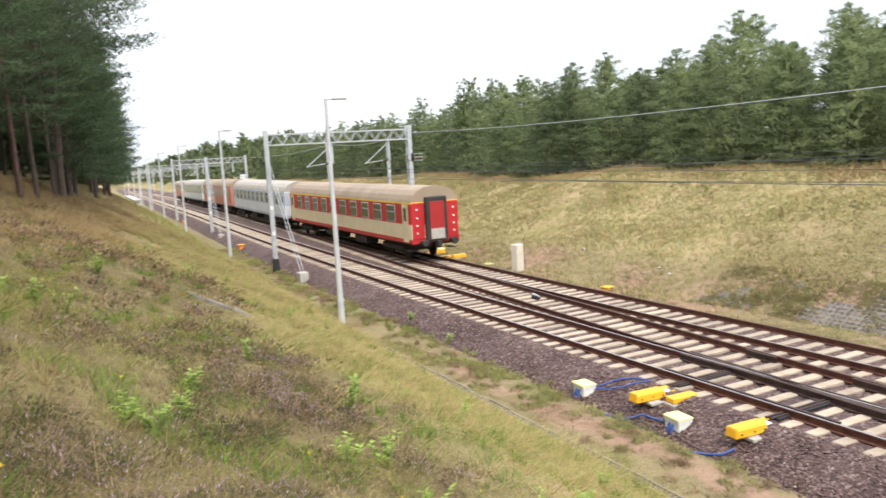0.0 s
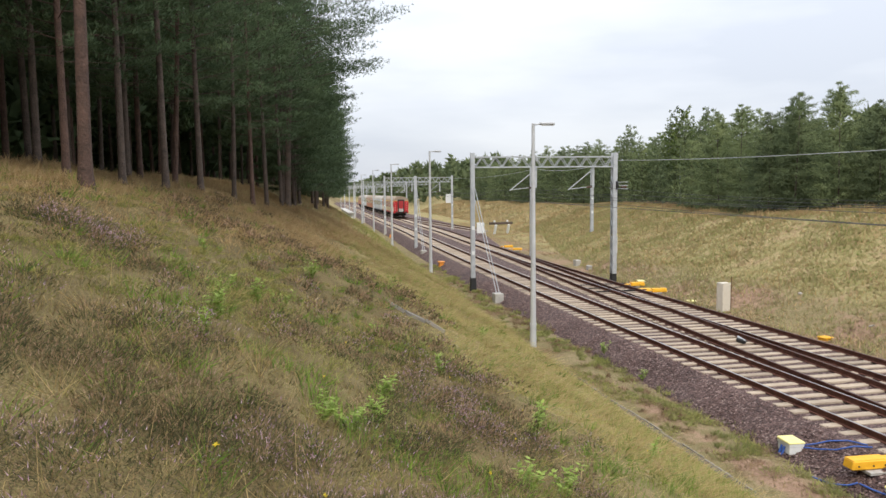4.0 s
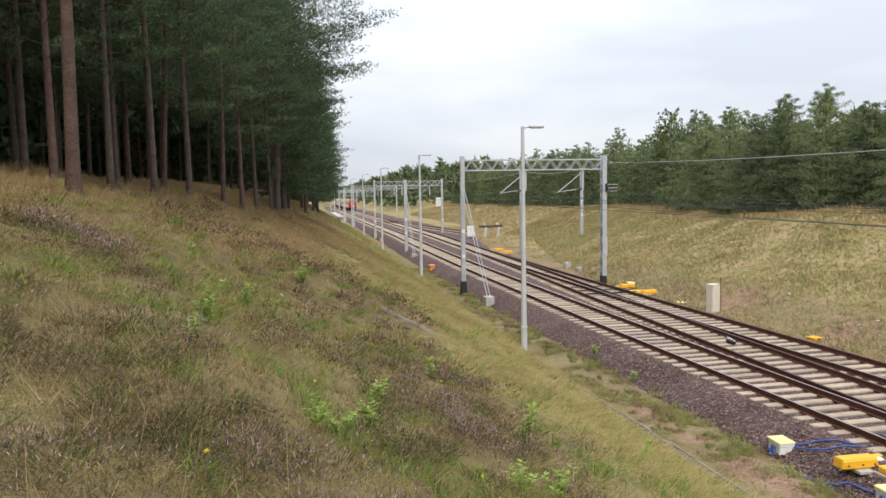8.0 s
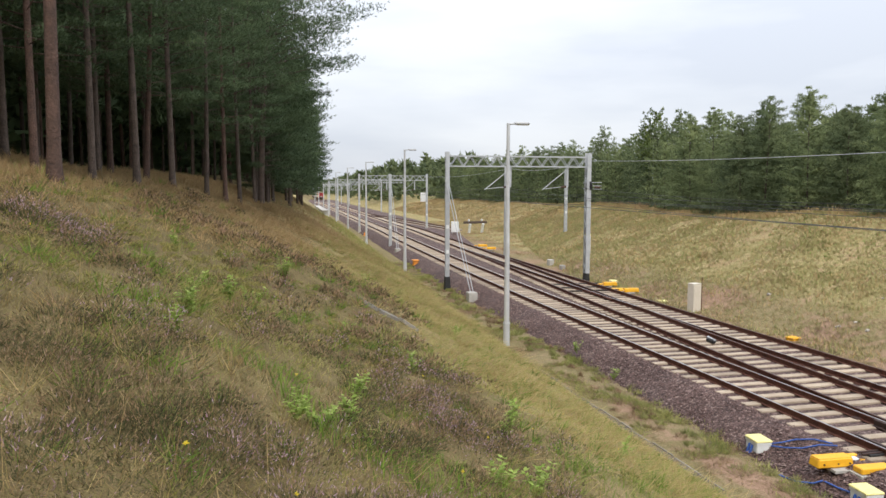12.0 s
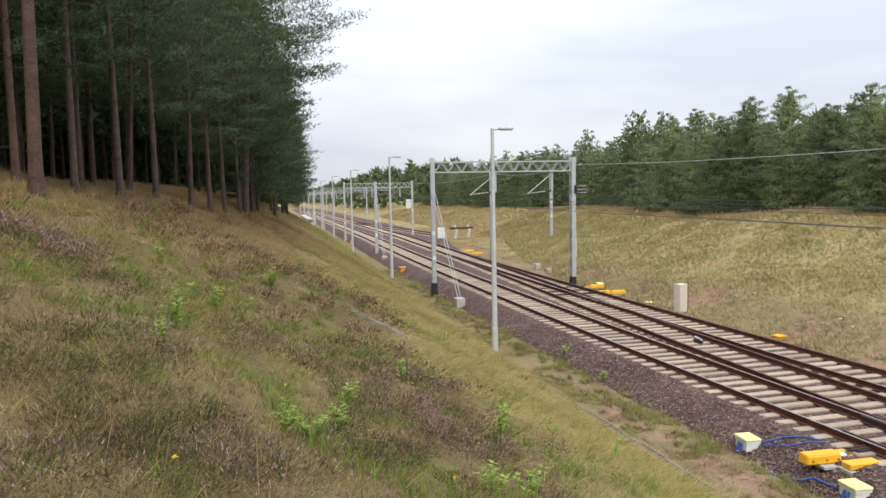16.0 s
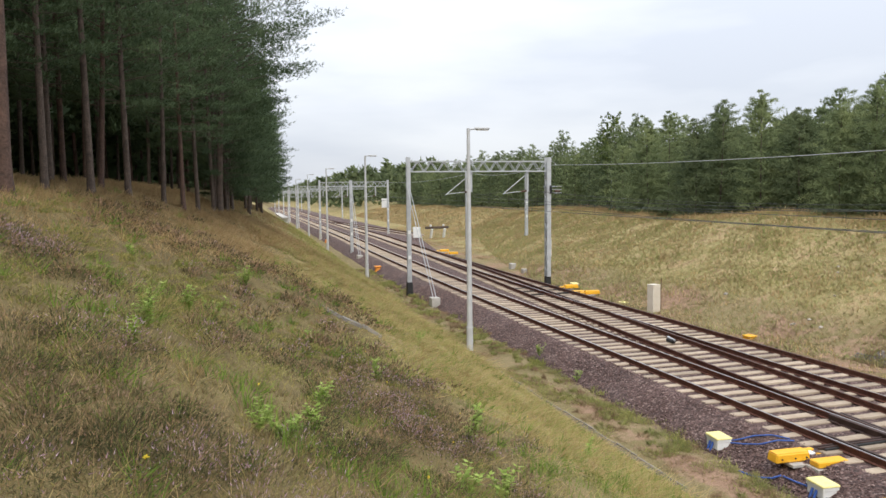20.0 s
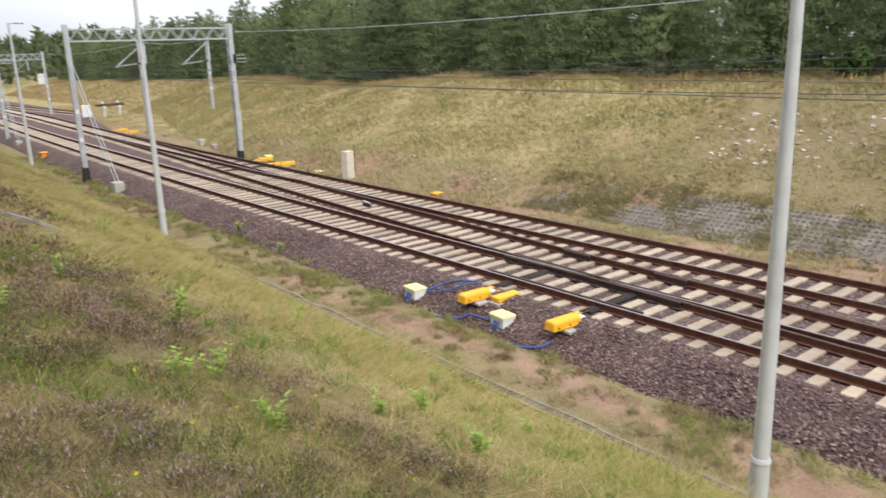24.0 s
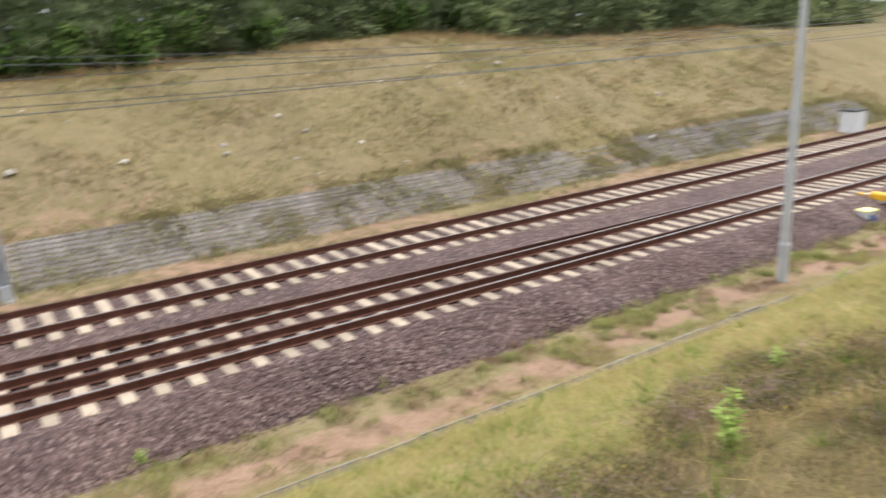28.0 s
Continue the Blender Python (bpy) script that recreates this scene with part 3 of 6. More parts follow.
def wire(us, ys, zs, r, sag=0.0, label="taut dark overhead contact wire", mat=None):
    pts = []
    for (u0, y0, z0), (u1, y1, z1) in zip(list(zip(us, ys, zs)), list(zip(us, ys, zs))[1:]):
        for i in range(10):
            k = i / 10
            pts.append(at(u0 + (u1 - u0) * k, y0 + (y1 - y0) * k, z0 + (z1 - z0) * k - 4 * sag * k * (1 - k)))
    pts.append(at(us[-1], ys[-1], zs[-1]))
    bm = add_path(bmesh.new(), pts, r, 5)
    ob = part("overhead_wire", bm, mat or M_WIRE)
    return tagged(ob, label, "wire", "overhead wires")


LAMPS = [(9.13, 4.41, 8.45), (9.7, 28.1, 8.7), (10.4, 54.2, 8.78), (10.3, 78.0, 8.5), (10.3, 103.0, 8.5), (10.3, 130.0, 8.5), (10.3, 158.0, 8.5), (10.36, -16.5, 8.45), (10.3, -42.0, 8.45)]
for u, y, tall_ in LAMPS:
    lamp_post(u, y, -0.7, tall_)

PORTALS = [(44.5, 11.2, 20.15, 7.55, True), (100.0, 11.5, 20.4, 6.95, False), (141.0, 11.2, 23.4, 7.0, False), (174.0, 11.3, 23.0, 7.0, False), (207.0, 11.4, 20.8, 7.0, False), (242.0, 11.4, 20.8, 7.0, False), (280.0, 11.4, 20.8, 7.0, False)]
for y, ul, ur, top, lat in PORTALS:
    portal(y, ul, ur, -0.75, top, lat)
plain_mast(29.6, 71.0, float(height(29.6, 71.0)) - 0.1, 6.4)
plain_mast(12.1, 73.0, -0.72, 7.25)
plain_mast(20.05, 60.4, -0.55, 7.6)
lattice_mast(9.85, 1.65, -0.62, 7.9, 0.29, 0.13, "grey lattice catenary mast on a pale concrete slab", 90, True)
lattice_mast(21.0, 1.8, -0.45, 7.6, 0.24, 0.2, "grey lattice catenary mast beyond the tracks", 90)
plain_mast(21.0, -0.6, -0.45, 7.6)


# spans of wire: near line, far line, and the feeder over the far verge
SUP = [-42.0, 1.7, 44.5, 73.0, 100.0, 141.0, 174.0, 207.0, 242.0, 280.0]
for u, zc, zm in ((NEAR, 4.66, 5.55), (FAR, 4.72, 5.62)):
    for du in (-0.03, 0.03):
        wire([u + du + 0.2 * (-1) ** i for i in range(len(SUP))], SUP, [zc] * len(SUP), 0.008)
    wire([u + 0.2 * (-1) ** i for i in range(len(SUP))], SUP, [zm] * len(SUP), 0.008, 0.55, "sagging dark messenger wire over the track")
    t = thing("dropper_wires", Matrix(), "thin dropper wires between messenger and contact wire", "wire", "overhead wires")
    for i, (y0, y1) in enumerate(zip(SUP[:4], SUP[1:5])):
        n = 7
        for k in range(1, n):
            f = k / n
            uu = u + 0.2 * (-1) ** i * (1 - 2 * f)
            y = y0 + (y1 - y0) * f
            part("dropper", tube(at(uu, y, zc), at(uu, y, zm - 2.2 * f * (1 - f)), 0.004, 0.004, 4), M_WIRE, t)
wire([20.55, 20.55, 20.5, 20.4, 20.75, 23.4], [-42, 1.7, 44.5, 60.4, 100, 141], [7.1, 7.1, 7.1, 6.9, 6.6, 6.6], 0.014, 0.35, "bright grey feeder wire along the mast tops", M_GALV)
wire([20.5, 20.5, 20.45, 20.3], [-42, 1.7, 44.5, 60.4], [5.0, 5.0, 5.0, 5.0], 0.012, 0.15, "dark feeder cable below the mast tops")
wire([20.4, 20.4, 20.35, 20.2], [-42, 1.7, 44.5, 60.4], [4.4, 4.4, 4.4, 4.4], 0.012, 0.2, "dark feeder cable below the mast tops")


def tension_gear(u, y, z):
    """The pulley gear on the far mast of the portal."""
    t = thing("tension_gear", Matrix.Translation(at(u, y, z)), "dark pulley tensioning gear on the lattice mast", "tension gear")
    for dz in (0.0, 0.35):
        part("bracket_arm", box(-0.1, -0.5, dz, 0.1, 0.25, dz + 0.06), M_GALV, t)
    bm = bmesh.new()
    add_tube(bm, (-0.03, -0.55, 0.2), (0.03, -0.55, 0.2), 0.26, 0.26, 16)
    part("wheel", bm, M_BLACK, t)
    for dz in (-0.02, 0.18, 0.38):
        part("wire_clamp", box(0.1, -0.62, dz, 0.75, -0.56, dz + 0.035), M_GALV, t)
    part("insulator", tube((0.3, -0.59, 0.1), (0.62, -0.59, 0.1), 0.07, 0.07, 8), M_BARKRED, t, "brown ribbed insulator")
    part("weight_rod", tube((0, -0.3, 0.1), (0, -0.3, -2.6), 0.015), M_BLACK, t)
    for i in range(6):
        part("weight", tube((0, -0.3, -2.6 - i * 0.2), (0, -0.3, -2.42 - i * 0.2), 0.13, 0.13, 12), M_CONC2, t)
    return t


tension_gear(20.2, 44.2, 5.35)
m_box = thing("mast_box", Matrix.Translation(at(20.28, 44.05, 1.3)), "small white cabinet strapped to the lattice mast", "cabinet")
part("body", box(-0.16, -0.12, 0, 0.16, 0.12, 1.15, 0.02), M_WHITE, m_box)
part("top_cap", box(-0.17, -0.13, 1.15, 0.17, 0.13, 1.24, 0.02), M_PALEYEL, m_box, "yellow cap")

arm_near = thing("cross_arm", Matrix.Translation(at(9.85, 1.65, 5.26)), "grey steel cross arm on the lattice mast", "cross arm", "cross arms")
part("beam", box(0.19, -1.15, -0.07, 0.31, 0.55, 0.07, 0.01), M_GALV, arm_near)
part("clamp", box(-0.2, -0.35, -0.05, 0.2, 0.35, 0.05, 0.01), M_GALV, arm_near)
plate = thing("mast_plate", Matrix.Translation(at(9.66, 1.65, 1.95)), "grey sheet metal plate across the lattice mast", "plate")
part("sheet", box(-0.02, -0.33, 0, 0.0, 0.33, 0.26, 0.0), M_GALV, plate)
for q in (-1, 1):
    e = thing("enamel_plate", Matrix.Translation(at(9.67, 1.65 + q * 0.29, 2.55)), "small white enamel plate on the lattice mast", "plate", "plates on the mast")
    part("sheet", box(-0.008, -0.085, 0, 0.008, 0.085, 0.2), M_WHITE, e)


# ---- trackside equipment ----
def cable_run(pts, r=0.018):
    ob = part("blue_cable", add_path(bmesh.new(), [at(*p) for p in pts], r, 7), M_BLUE)
    return tagged(ob, "blue sheathed signal cable lying on the ballast", "cable", "blue cables")


def point_machine(u, y, turn, second=True, bare=False):
    t = thing("point_machine", Matrix.Translation(at(u, y, -0.34)) @ pose(0, 0, 0, 0, 0, turn) @ Matrix.Diagonal((0.84, 0.86, 0.74, 1)), "yellow point machine on a grey bed plate beside the rails", "point machine", "point machines")
    body = part("body", box(-0.62, -0.2, 0.06, 0.42, 0.2, 0.33, 0.035, 0.93), M_YELLOW, t)
    part("cover_lid", box(-0.58, -0.16, 0.325, 0.38, 0.16, 0.345, 0.008), M_YELLOW, body)
    for x in (-0.45, -0.05, 0.28):
        part("bolt", tube((x, -0.215, 0.18), (x, -0.19, 0.18), 0.022, 0.022, 8), M_BLACK, body)
    part("bed_plate", box(-0.25, -0.36, -0.04, 0.85, 0.24, 0.05, 0.01), M_CONC2, t, "grey steel bed plate")
    part("coupling", box(0.42, -0.08, 0.12, 0.66, 0.12, 0.24, 0.02), M_WHITE, t, "pale coupling cover")
    part("rod_cover", box(0.62, -0.14, 0.10, 0.95, 0.02, 0.20, 0.02), M_YELLOW, t)
    part("rod_cover", box(0.5, 0.12, 0.16, 0.78, 0.26, 0.27, 0.02), M_YELLOW, t)
    part("drive_rod", tube((0.8, 0.0, 0.08), (2.6, 0.0, 0.02), 0.025, 0.025, 8), M_RUST, t)
    if second:
        box2 = part("detector_box", box(0.15, -0.78, 0.08, 1.05, -0.44, 0.26, 0.025), M_YELLOW, t)
        part("detector_bed", box(0.1, -0.84, -0.04, 1.2, -0.40, 0.07, 0.01), M_CONC2, t, "grey steel bed plate")
        part("bolt", tube((0.6, -0.795, 0.16), (0.6, -0.775, 0.16), 0.02, 0.02, 8), M_BLACK, box2)
    return t


def junction_box(u, y, turn, z=-0.62):
    t = thing("junction_box", Matrix.Translation(at(u, y, z)) @ pose(0, 0, 0, 0, 0, turn) @ Matrix.Diagonal((0.84, 0.84, 0.72, 1)), "white plastic junction box with a pale yellow lid", "junction box", "junction boxes")
    part("body", box(-0.21, -0.29, 0.0, 0.21, 0.29, 0.36, 0.02), M_WHITE, t)
    part("rim", box(-0.225, -0.305, 0.26, 0.225, 0.305, 0.36, 0.01), M_WHITE, t)
    part("lid", box(-0.25, -0.33, 0.36, 0.25, 0.33, 0.43, 0.02, 0.94), M_PALEYEL, t, "pale yellow lid")
    for k in (-0.07, 0.07):
        part("cable_tail", tube((-0.22, k, 0.22), (-0.3, k, -0.06), 0.035, 0.035, 8), M_BLUE, t, "blue cable tail")
    return t


point_machine(12.15, 13.35, -4)
point_machine(12.25, 10.55, -4, False)
junction_box(11.75, 15.35, -6, -0.62)
junction_box(11.85, 12.15, -6, -0.6)
cable_run([(11.9, 15.2, -0.44), (12.1, 14.95, -0.33), (12.35, 14.8, -0.23), (12.6, 14.5, -0.15), (12.75, 14.1, -0.13)])
cable_run([(11.9, 15.15, -0.46), (12.0, 14.75, -0.38), (12.2, 14.4, -0.29), (12.5, 14.2, -0.17), (12.75, 13.95, -0.13)])
cable_run([(11.35, 14.1, -0.72), (11.42, 13.6, -0.69), (11.55, 13.25, -0.6), (11.7, 13.15, -0.52)], 0.02)
cable_run([(11.7, 13.1, -0.52), (11.72, 12.75, -0.52), (11.75, 12.45, -0.5)], 0.02)
cable_run([(11.35, 11.25, -0.72), (11.45, 10.9, -0.68), (11.55, 10.6, -0.6), (11.75, 10.5, -0.5)], 0.024)
point_machine(20.25, 38.2, 176)
point_machine(20.25, 40.9, 176, False)
junction_box(20.75, 35.4, 170, -0.68)
junction_box(21.1, 42.0, 170, -0.45)
point_machine(12.2, -24.6, -4, False)
junction_box(11.9, -23.2, -6, -0.62)
for y in (66.0, 69.0):
    point_machine(20.3, y, 176, False)

for u, y, k in ((21.35, 53.2, 0.7), (21.1, 50.2, 0.55)):
    b = thing("concrete_block", Matrix.Translation(ground_at(u, y, -0.1)) @ pose(0, 0, 0, 0, 0, 8), "small pale concrete block on the grass verge", "concrete block", "concrete blocks")
    part("block", box(-0.3 * k, -0.3 * k, 0, 0.3 * k, 0.3 * k, 0.75 * k, 0.03), M_CONC2, b)

cab = thing("relay_cabinet", Matrix.Translation(at(20.55, 32.2, -0.5)) @ pose(0, 0, 0, 0, 0, 14), "cream painted steel relay cabinet beside the far track", "cabinet")
part("body", box(-0.22, -0.2, 0, 0.28, 0.2, 1.42, 0.015), M_CREAM, cab)
part("door", box(-0.19, -0.215, 0.06, 0.25, -0.198, 1.36, 0.004), M_CREAM, cab)
part("roof", box(-0.225, -0.205, 1.42, 0.285, 0.205, 1.45, 0.01), M_CREAM, cab)
part("rain_pipe", tube((0.31, -0.2, 0), (0.31, -0.2, 1.75), 0.016), M_RUST, cab, "thin rusty rod")
yb = thing("track_sensor_box", Matrix.Translation(at(20.6, 25.2, -0.62)) @ pose(0, 0, 0, 0, 0, 10), "small yellow sensor box on the ballast shoulder", "sensor box", "sensor boxes")
part("housing", box(-0.2, -0.2, 0, 0.2, 0.2, 0.3, 0.02, 0.94), M_YELLOW, yb)
part("cap", box(-0.215, -0.215, 0.3, 0.215, 0.215, 0.35, 0.015, 0.95), M_YELLOW, yb)
oc = thing("track_sensor_box", Matrix.Translation(at(11.8, 57.5, -0.72)), "orange plastic sensor box on the gravel verge", "sensor box", "sensor boxes")
part("housing", box(-0.22, -0.22, 0, 0.22, 0.22, 0.42, 0.06, 0.8), M_ORANGE, oc)
part("cap", box(-0.26, -0.26, 0.42, 0.26, 0.26, 0.52, 0.03, 0.9), M_ORANGE, oc)
oc2 = thing("track_sensor_box", Matrix.Translation(at(11.6, 92.0, -0.72)), "orange plastic sensor box on the gravel verge", "sensor box", "sensor boxes")
part("housing", box(-0.22, -0.22, 0, 0.22, 0.22, 0.42, 0.06, 0.8), M_ORANGE, oc2)
wc = thing("white_cabinet", Matrix.Translation(at(20.5, -38.0, -0.5)), "white signal cabinet beside the far track", "cabinet")
part("body", box(-0.4, -0.5, 0, 0.4, 0.5, 1.15, 0.02), M_WHITE, wc)
part("roof", box(-0.44, -0.54, 1.15, 0.44, 0.54, 1.22, 0.02), M_BLACK, wc, "dark cap")


def place_bm(bm, m):
    bm.transform(m)
    return bm


def stay(u, y, mu, my, mz):
    t = thing("stay_anchor", Matrix(), "concrete anchor block with two steel stays to the mast", "stay anchor", "stay anchors")
    part("anchor_block", place_bm(box(-0.24, -0.3, -0.25, 0.24, 0.3, 0.42, 0.02), Matrix.Translation(at(u, y, -0.62))), M_CONC2, t, "pale concrete block")
    for d in (-0.08, 0.08):
        part("stay_rod", tube(at(u + d, y, -0.2), at(mu + d, my, mz), 0.022, 0.022, 6), M_GALV, t)
    return t


stay(11.5, 39.6, 11.2, 44.4, 6.0)
stay(12.0, 67.5, 12.1, 72.9, 5.6)

# portal-side signal board and buffer stop on the waste ground
buf = thing("buffer_stop", Matrix.Translation(ground_at(25.0, 90.0, -0.02)) @ pose(0, 0, 0, 0, 0, 12), "wooden buffer stop beam on two white posts", "buffer stop")
part("beam", box(-1.6, -0.12, 1.2, 1.6, 0.12, 1.5, 0.02), M_BARK, buf, "dark weathered beam")
for s in (-1, 1):
    part("post", place_bm(box(-0.12, -0.12, -0.1, 0.12, 0.12, 1.25, 0.01), pose(s * 0.9, 0, 0, 18, 0, 0)), M_WHITE, buf, "white painted post")
    part("stub", box(s * 0.9 - 0.09, -0.1, 1.5, s * 0.9 + 0.09, 0.1, 1.72, 0.01), M_WHITE, buf)
sb = thing("signal_cabinet", Matrix.Translation(ground_at(21.3, 85.0, -0.05)) @ pose(0, 0, 0, 0, 0, -10), "white signal cabinet on short legs beside the far track", "cabinet")
part("body", box(-0.42, -0.25, 0.55, 0.42, 0.25, 1.75, 0.02), M_WHITE, sb)
for q in (-0.3, 0.3):
    part("leg", box(q - 0.04, -0.04, 0, q + 0.04, 0.04, 0.56), M_GALV, sb)
sb2 = thing("signal_board", Matrix.Translation(at(20.2, 99.7, -0.1)), "white enamel board high on the portal mast", "sign")
part("board", box(-0.5, -0.25, 3.4, 0.5, -0.22, 4.6, 0.01), M_WHITE, sb2)
part("bracket", tube((0, -0.22, 4.0), (0, 0.0, 4.0), 0.03), M_GALV, sb2)

# low white retaining wall and platform far along the near side
pl = thing("platform_wall", Matrix(), "low white platform wall at the foot of the slope", "wall", "", "structure")
v, f = sweep_strip(lambda y: 8.6, list(np.linspace(132, 172, 9)), [(-0.3, -0.9), (0.3, -0.9), (0.3, 1.2), (-0.3, 1.2)])
w = new("wall", mesh_of("wall", v, f, (M_WHITE,)))
w.parent = pl
v, f = sweep_strip(lambda y: 8.6, list(np.linspace(131.6, 172.4, 9)), [(-0.6, 1.2), (0.5, 1.2), (0.5, 1.42), (-0.6, 1.42)])
w = new("coping", mesh_of("coping", v, f, (M_CONC2,)))
w.parent = pl


M_EDGING = surface('stained_edging_concrete', (0.17, 0.155, 0.135), (0.34, 0.315, 0.28), 2.5, 0.9, vary=0.25)
# concrete gutter edge along the foot of the near slope, laid in segments
gut = thing("gutter", Matrix(), "thin concrete gutter edge at the foot of the slope", "gutter", "", "structure")
bm = box(-0.02, -0.495, -0.25, 0.02, 0.495, 0.015, 0.006)
g_me = bpy.data.meshes.new("edging_stone")
bm.to_mesh(g_me)
bm.free()
g_me.materials.append(M_EDGING)
for i in range(56):
    y = -30 + i * 1.0
    o = new("edging_stone", g_me)
    o.parent = gut
    o.matrix_basis = Matrix.Translation(at(9.58 + 0.03 * math.sin(i * 1.7), y, -0.655 + 0.018 * math.sin(i * 0.83) + 0.012 * math.sin(i * 2.9))) @ pose(0, 0, 0, 0, 0, -heading(y) + 0.6 * math.sin(i * 2.3))

v, f = sweep_strip(lambda y: 9.43, list(np.linspace(-30, 25, 56)), [(-0.15, -0.1), (0.12, -0.1), (0.12, 0.0), (0.06, -0.025), (-0.08, -0.02), (-0.15, 0.03)], -0.64)
M_CHANNEL = surface('brown_channel', (0.09, 0.072, 0.052), (0.20, 0.165, 0.125), 2.5, 0.95)
w = new("channel", mesh_of("channel", v, f, (M_CHANNEL,)))
w.parent = gut
tagged(w, "shallow dark brown gutter channel")

# flat concrete slabs half buried in the near slope
dr = thing("drain_slab", Matrix(), "grey concrete drain slabs sunk in the grassy slope", "slab", "", "structure")
for i in range(3):
    u, y = 2.75 + i * 0.5, 17.8 + i * 0.07
    dz = float(height(u + 0.3, y) - height(u - 0.3, y)) / 0.6
    part("slab", place_bm(box(-0.24, -0.17, -0.05, 0.24, 0.17, 0.04, 0.01), Matrix.Translation(ground_at(u, y, 0.03)) @ pose(0, 0, 0, 3 * math.sin(i * 2), -math.degrees(math.atan(dz)), 4 + 3 * math.sin(i * 3))), M_EDGING, dr)

# frog and rods of the crossing
fr = thing("crossing_frog", Matrix(), "dark greased steel frog of the crossover", "crossing frog")
for y, du in ((11.2, 0.0), (12.2, 0.02)):
    part("frog_block", place_bm(box(-0.1, -0.42, -0.12, 0.1, 0.42, -0.02, 0.02), Matrix.Translation(at(NEAR + GAUGE / 2 + du - 0.02, y))), M_RUST, fr)
M_GREASE = surface("greased_crossing_steel", (0.03, 0.018, 0.015), (0.09, 0.05, 0.042), 4.0, 0.55, 0.3)


def short_rail(parent, name, us_of_y, y0, y1, label=""):
    """A length of dark rail beside a running rail."""
    v, f = sweep_strip(us_of_y, list(np.linspace(y0, y1, 9)), RAIL, 0.004)
    o = new(name, mesh_of(name, v, f, (M_GREASE,)))
    o.parent = parent
    return tagged(o, label) if label else o


half = GAUGE / 2
for q in (-1, 1):
    short_rail(fr, "wing_rail", lambda y: max(NEAR + half, cross_u(y) - half) + 0.1 if q > 0 else min(NEAR + half, cross_u(y) - half) - 0.1, 9.2, 15.0)
short_rail(fr, "guard_rail", lambda y: cross_u(y) + half - 0.13, 13.2, 14.2, "short dark guard rail")
short_rail(fr, "guard_rail", lambda y: cross_u(y) + half - 0.13, 10.0, 11.0, "short dark guard rail")
short_rail(fr, "guard_rail", lambda y: NEAR - half + 0.13, 9.4, 14.2, "dark guard rail")
for y in (10.55, 13.35):
    # black plate stands for the open crib round the rods, its shade as colour
    part("rod_trough", place_bm(box(-1.25, -0.13, -0.17, 1.1, 0.13, -0.11, 0.01), Matrix.Translation(at(14.2, y))), M_BLACK, fr)
    for d in (-0.06, 0.06):
        part("stretcher_rod", tube(at(12.8, y + d, -0.1), at(15.2, y + d, -0.1), 0.025, 0.025, 6), M_GREASE, fr)
for k in range(10):
    y = 8.4 + 0.8 * k
    part("slide_chair", place_bm(box(-0.26, -0.11, -0.165, 0.26, 0.11, -0.13, 0.01), Matrix.Translation(at((NEAR + half + cross_u(y) - half) / 2, y))), M_GREASE, fr)
fr2 = thing("crossing_frog", Matrix(), "dark greased steel frog of the crossover", "crossing frog")
for y, du in ((35.0, 0.0), (36.2, 0.0), (37.2, 0.02)):
    part("frog_block", place_bm(box(-0.1, -0.42, -0.12, 0.1, 0.42, -0.02, 0.02), Matrix.Translation(at(FAR - GAUGE / 2 + du, y))), M_RUST, fr2)
for y in (38.2, 39.5, 40.9):
    part("stretcher_rod", tube(at(16.4, y, -0.13), at(19.6, y, -0.13), 0.03, 0.03, 6), M_BLACK, fr2)
bal = thing("track_magnet", Matrix.Translation(at(16.55, 24.6, -0.16)) @ pose(0, 0, 0, 0, 0, 5), "dark rail joint clamp on the crossover rail", "clamp")
part("clamp", box(-0.1, -0.2, 0, 0.1, 0.2, 0.15, 0.04), M_BLACK, bal)
part("lever", tube((0.0, -0.2, 0.1), (0.05, 0.25, 0.16), 0.05, 0.05, 8), M_GALV, bal)


# ---- the train ----
def livery(name, a, b):
    return surface(name, a, b, 1.2, 0.45, bump=0.05)


P_RED = livery("coach_red", (0.40, 0.016, 0.02), (0.50, 0.028, 0.03))
P_DARKRED = livery("gangway_red", (0.30, 0.015, 0.02), (0.40, 0.03, 0.03))
P_CREAM = livery("coach_cream", (0.62, 0.52, 0.33), (0.72, 0.62, 0.42))
P_TAN = surface("dusty_brown_roof", (0.27, 0.20, 0.14), (0.38, 0.30, 0.22), 0.8, 0.85)
P_GREYROOF = surface("dusty_grey_roof", (0.34, 0.30, 0.26), (0.46, 0.42, 0.37), 0.8, 0.85)
P_PALE = livery("coach_pale_grey", (0.56, 0.60, 0.64), (0.68, 0.72, 0.76))
P_BLUEG = livery("coach_blue_grey", (0.36, 0.42, 0.50), (0.48, 0.54, 0.62))
P_SALMON = livery("coach_faded_red", (0.45, 0.16, 0.10), (0.55, 0.24, 0.16))
P_GREEN = livery("coach_grey_green", (0.28, 0.36, 0.32), (0.38, 0.46, 0.42))
P_YEL = livery("coach_yellow_line", (0.70, 0.42, 0.05), (0.80, 0.52, 0.08))
P_UNDER = surface("sooty_underframe", (0.014, 0.012, 0.011), (0.05, 0.045, 0.04), 2.0, 0.8)
m_gl, gn, gl, gp = nodes_of("coach_window_glass")
gp.inputs["Base Color"].default_value = (0.03, 0.045, 0.04, 1)
gp.inputs["Roughness"].default_value = 0.08
gp.inputs["Specular IOR Level"].default_value = 0.8
l_mat, ln_, ll_, lp = nodes_of("white_marker_glass")
lp.inputs["Base Color"].default_value = (0.8, 0.8, 0.78, 1)
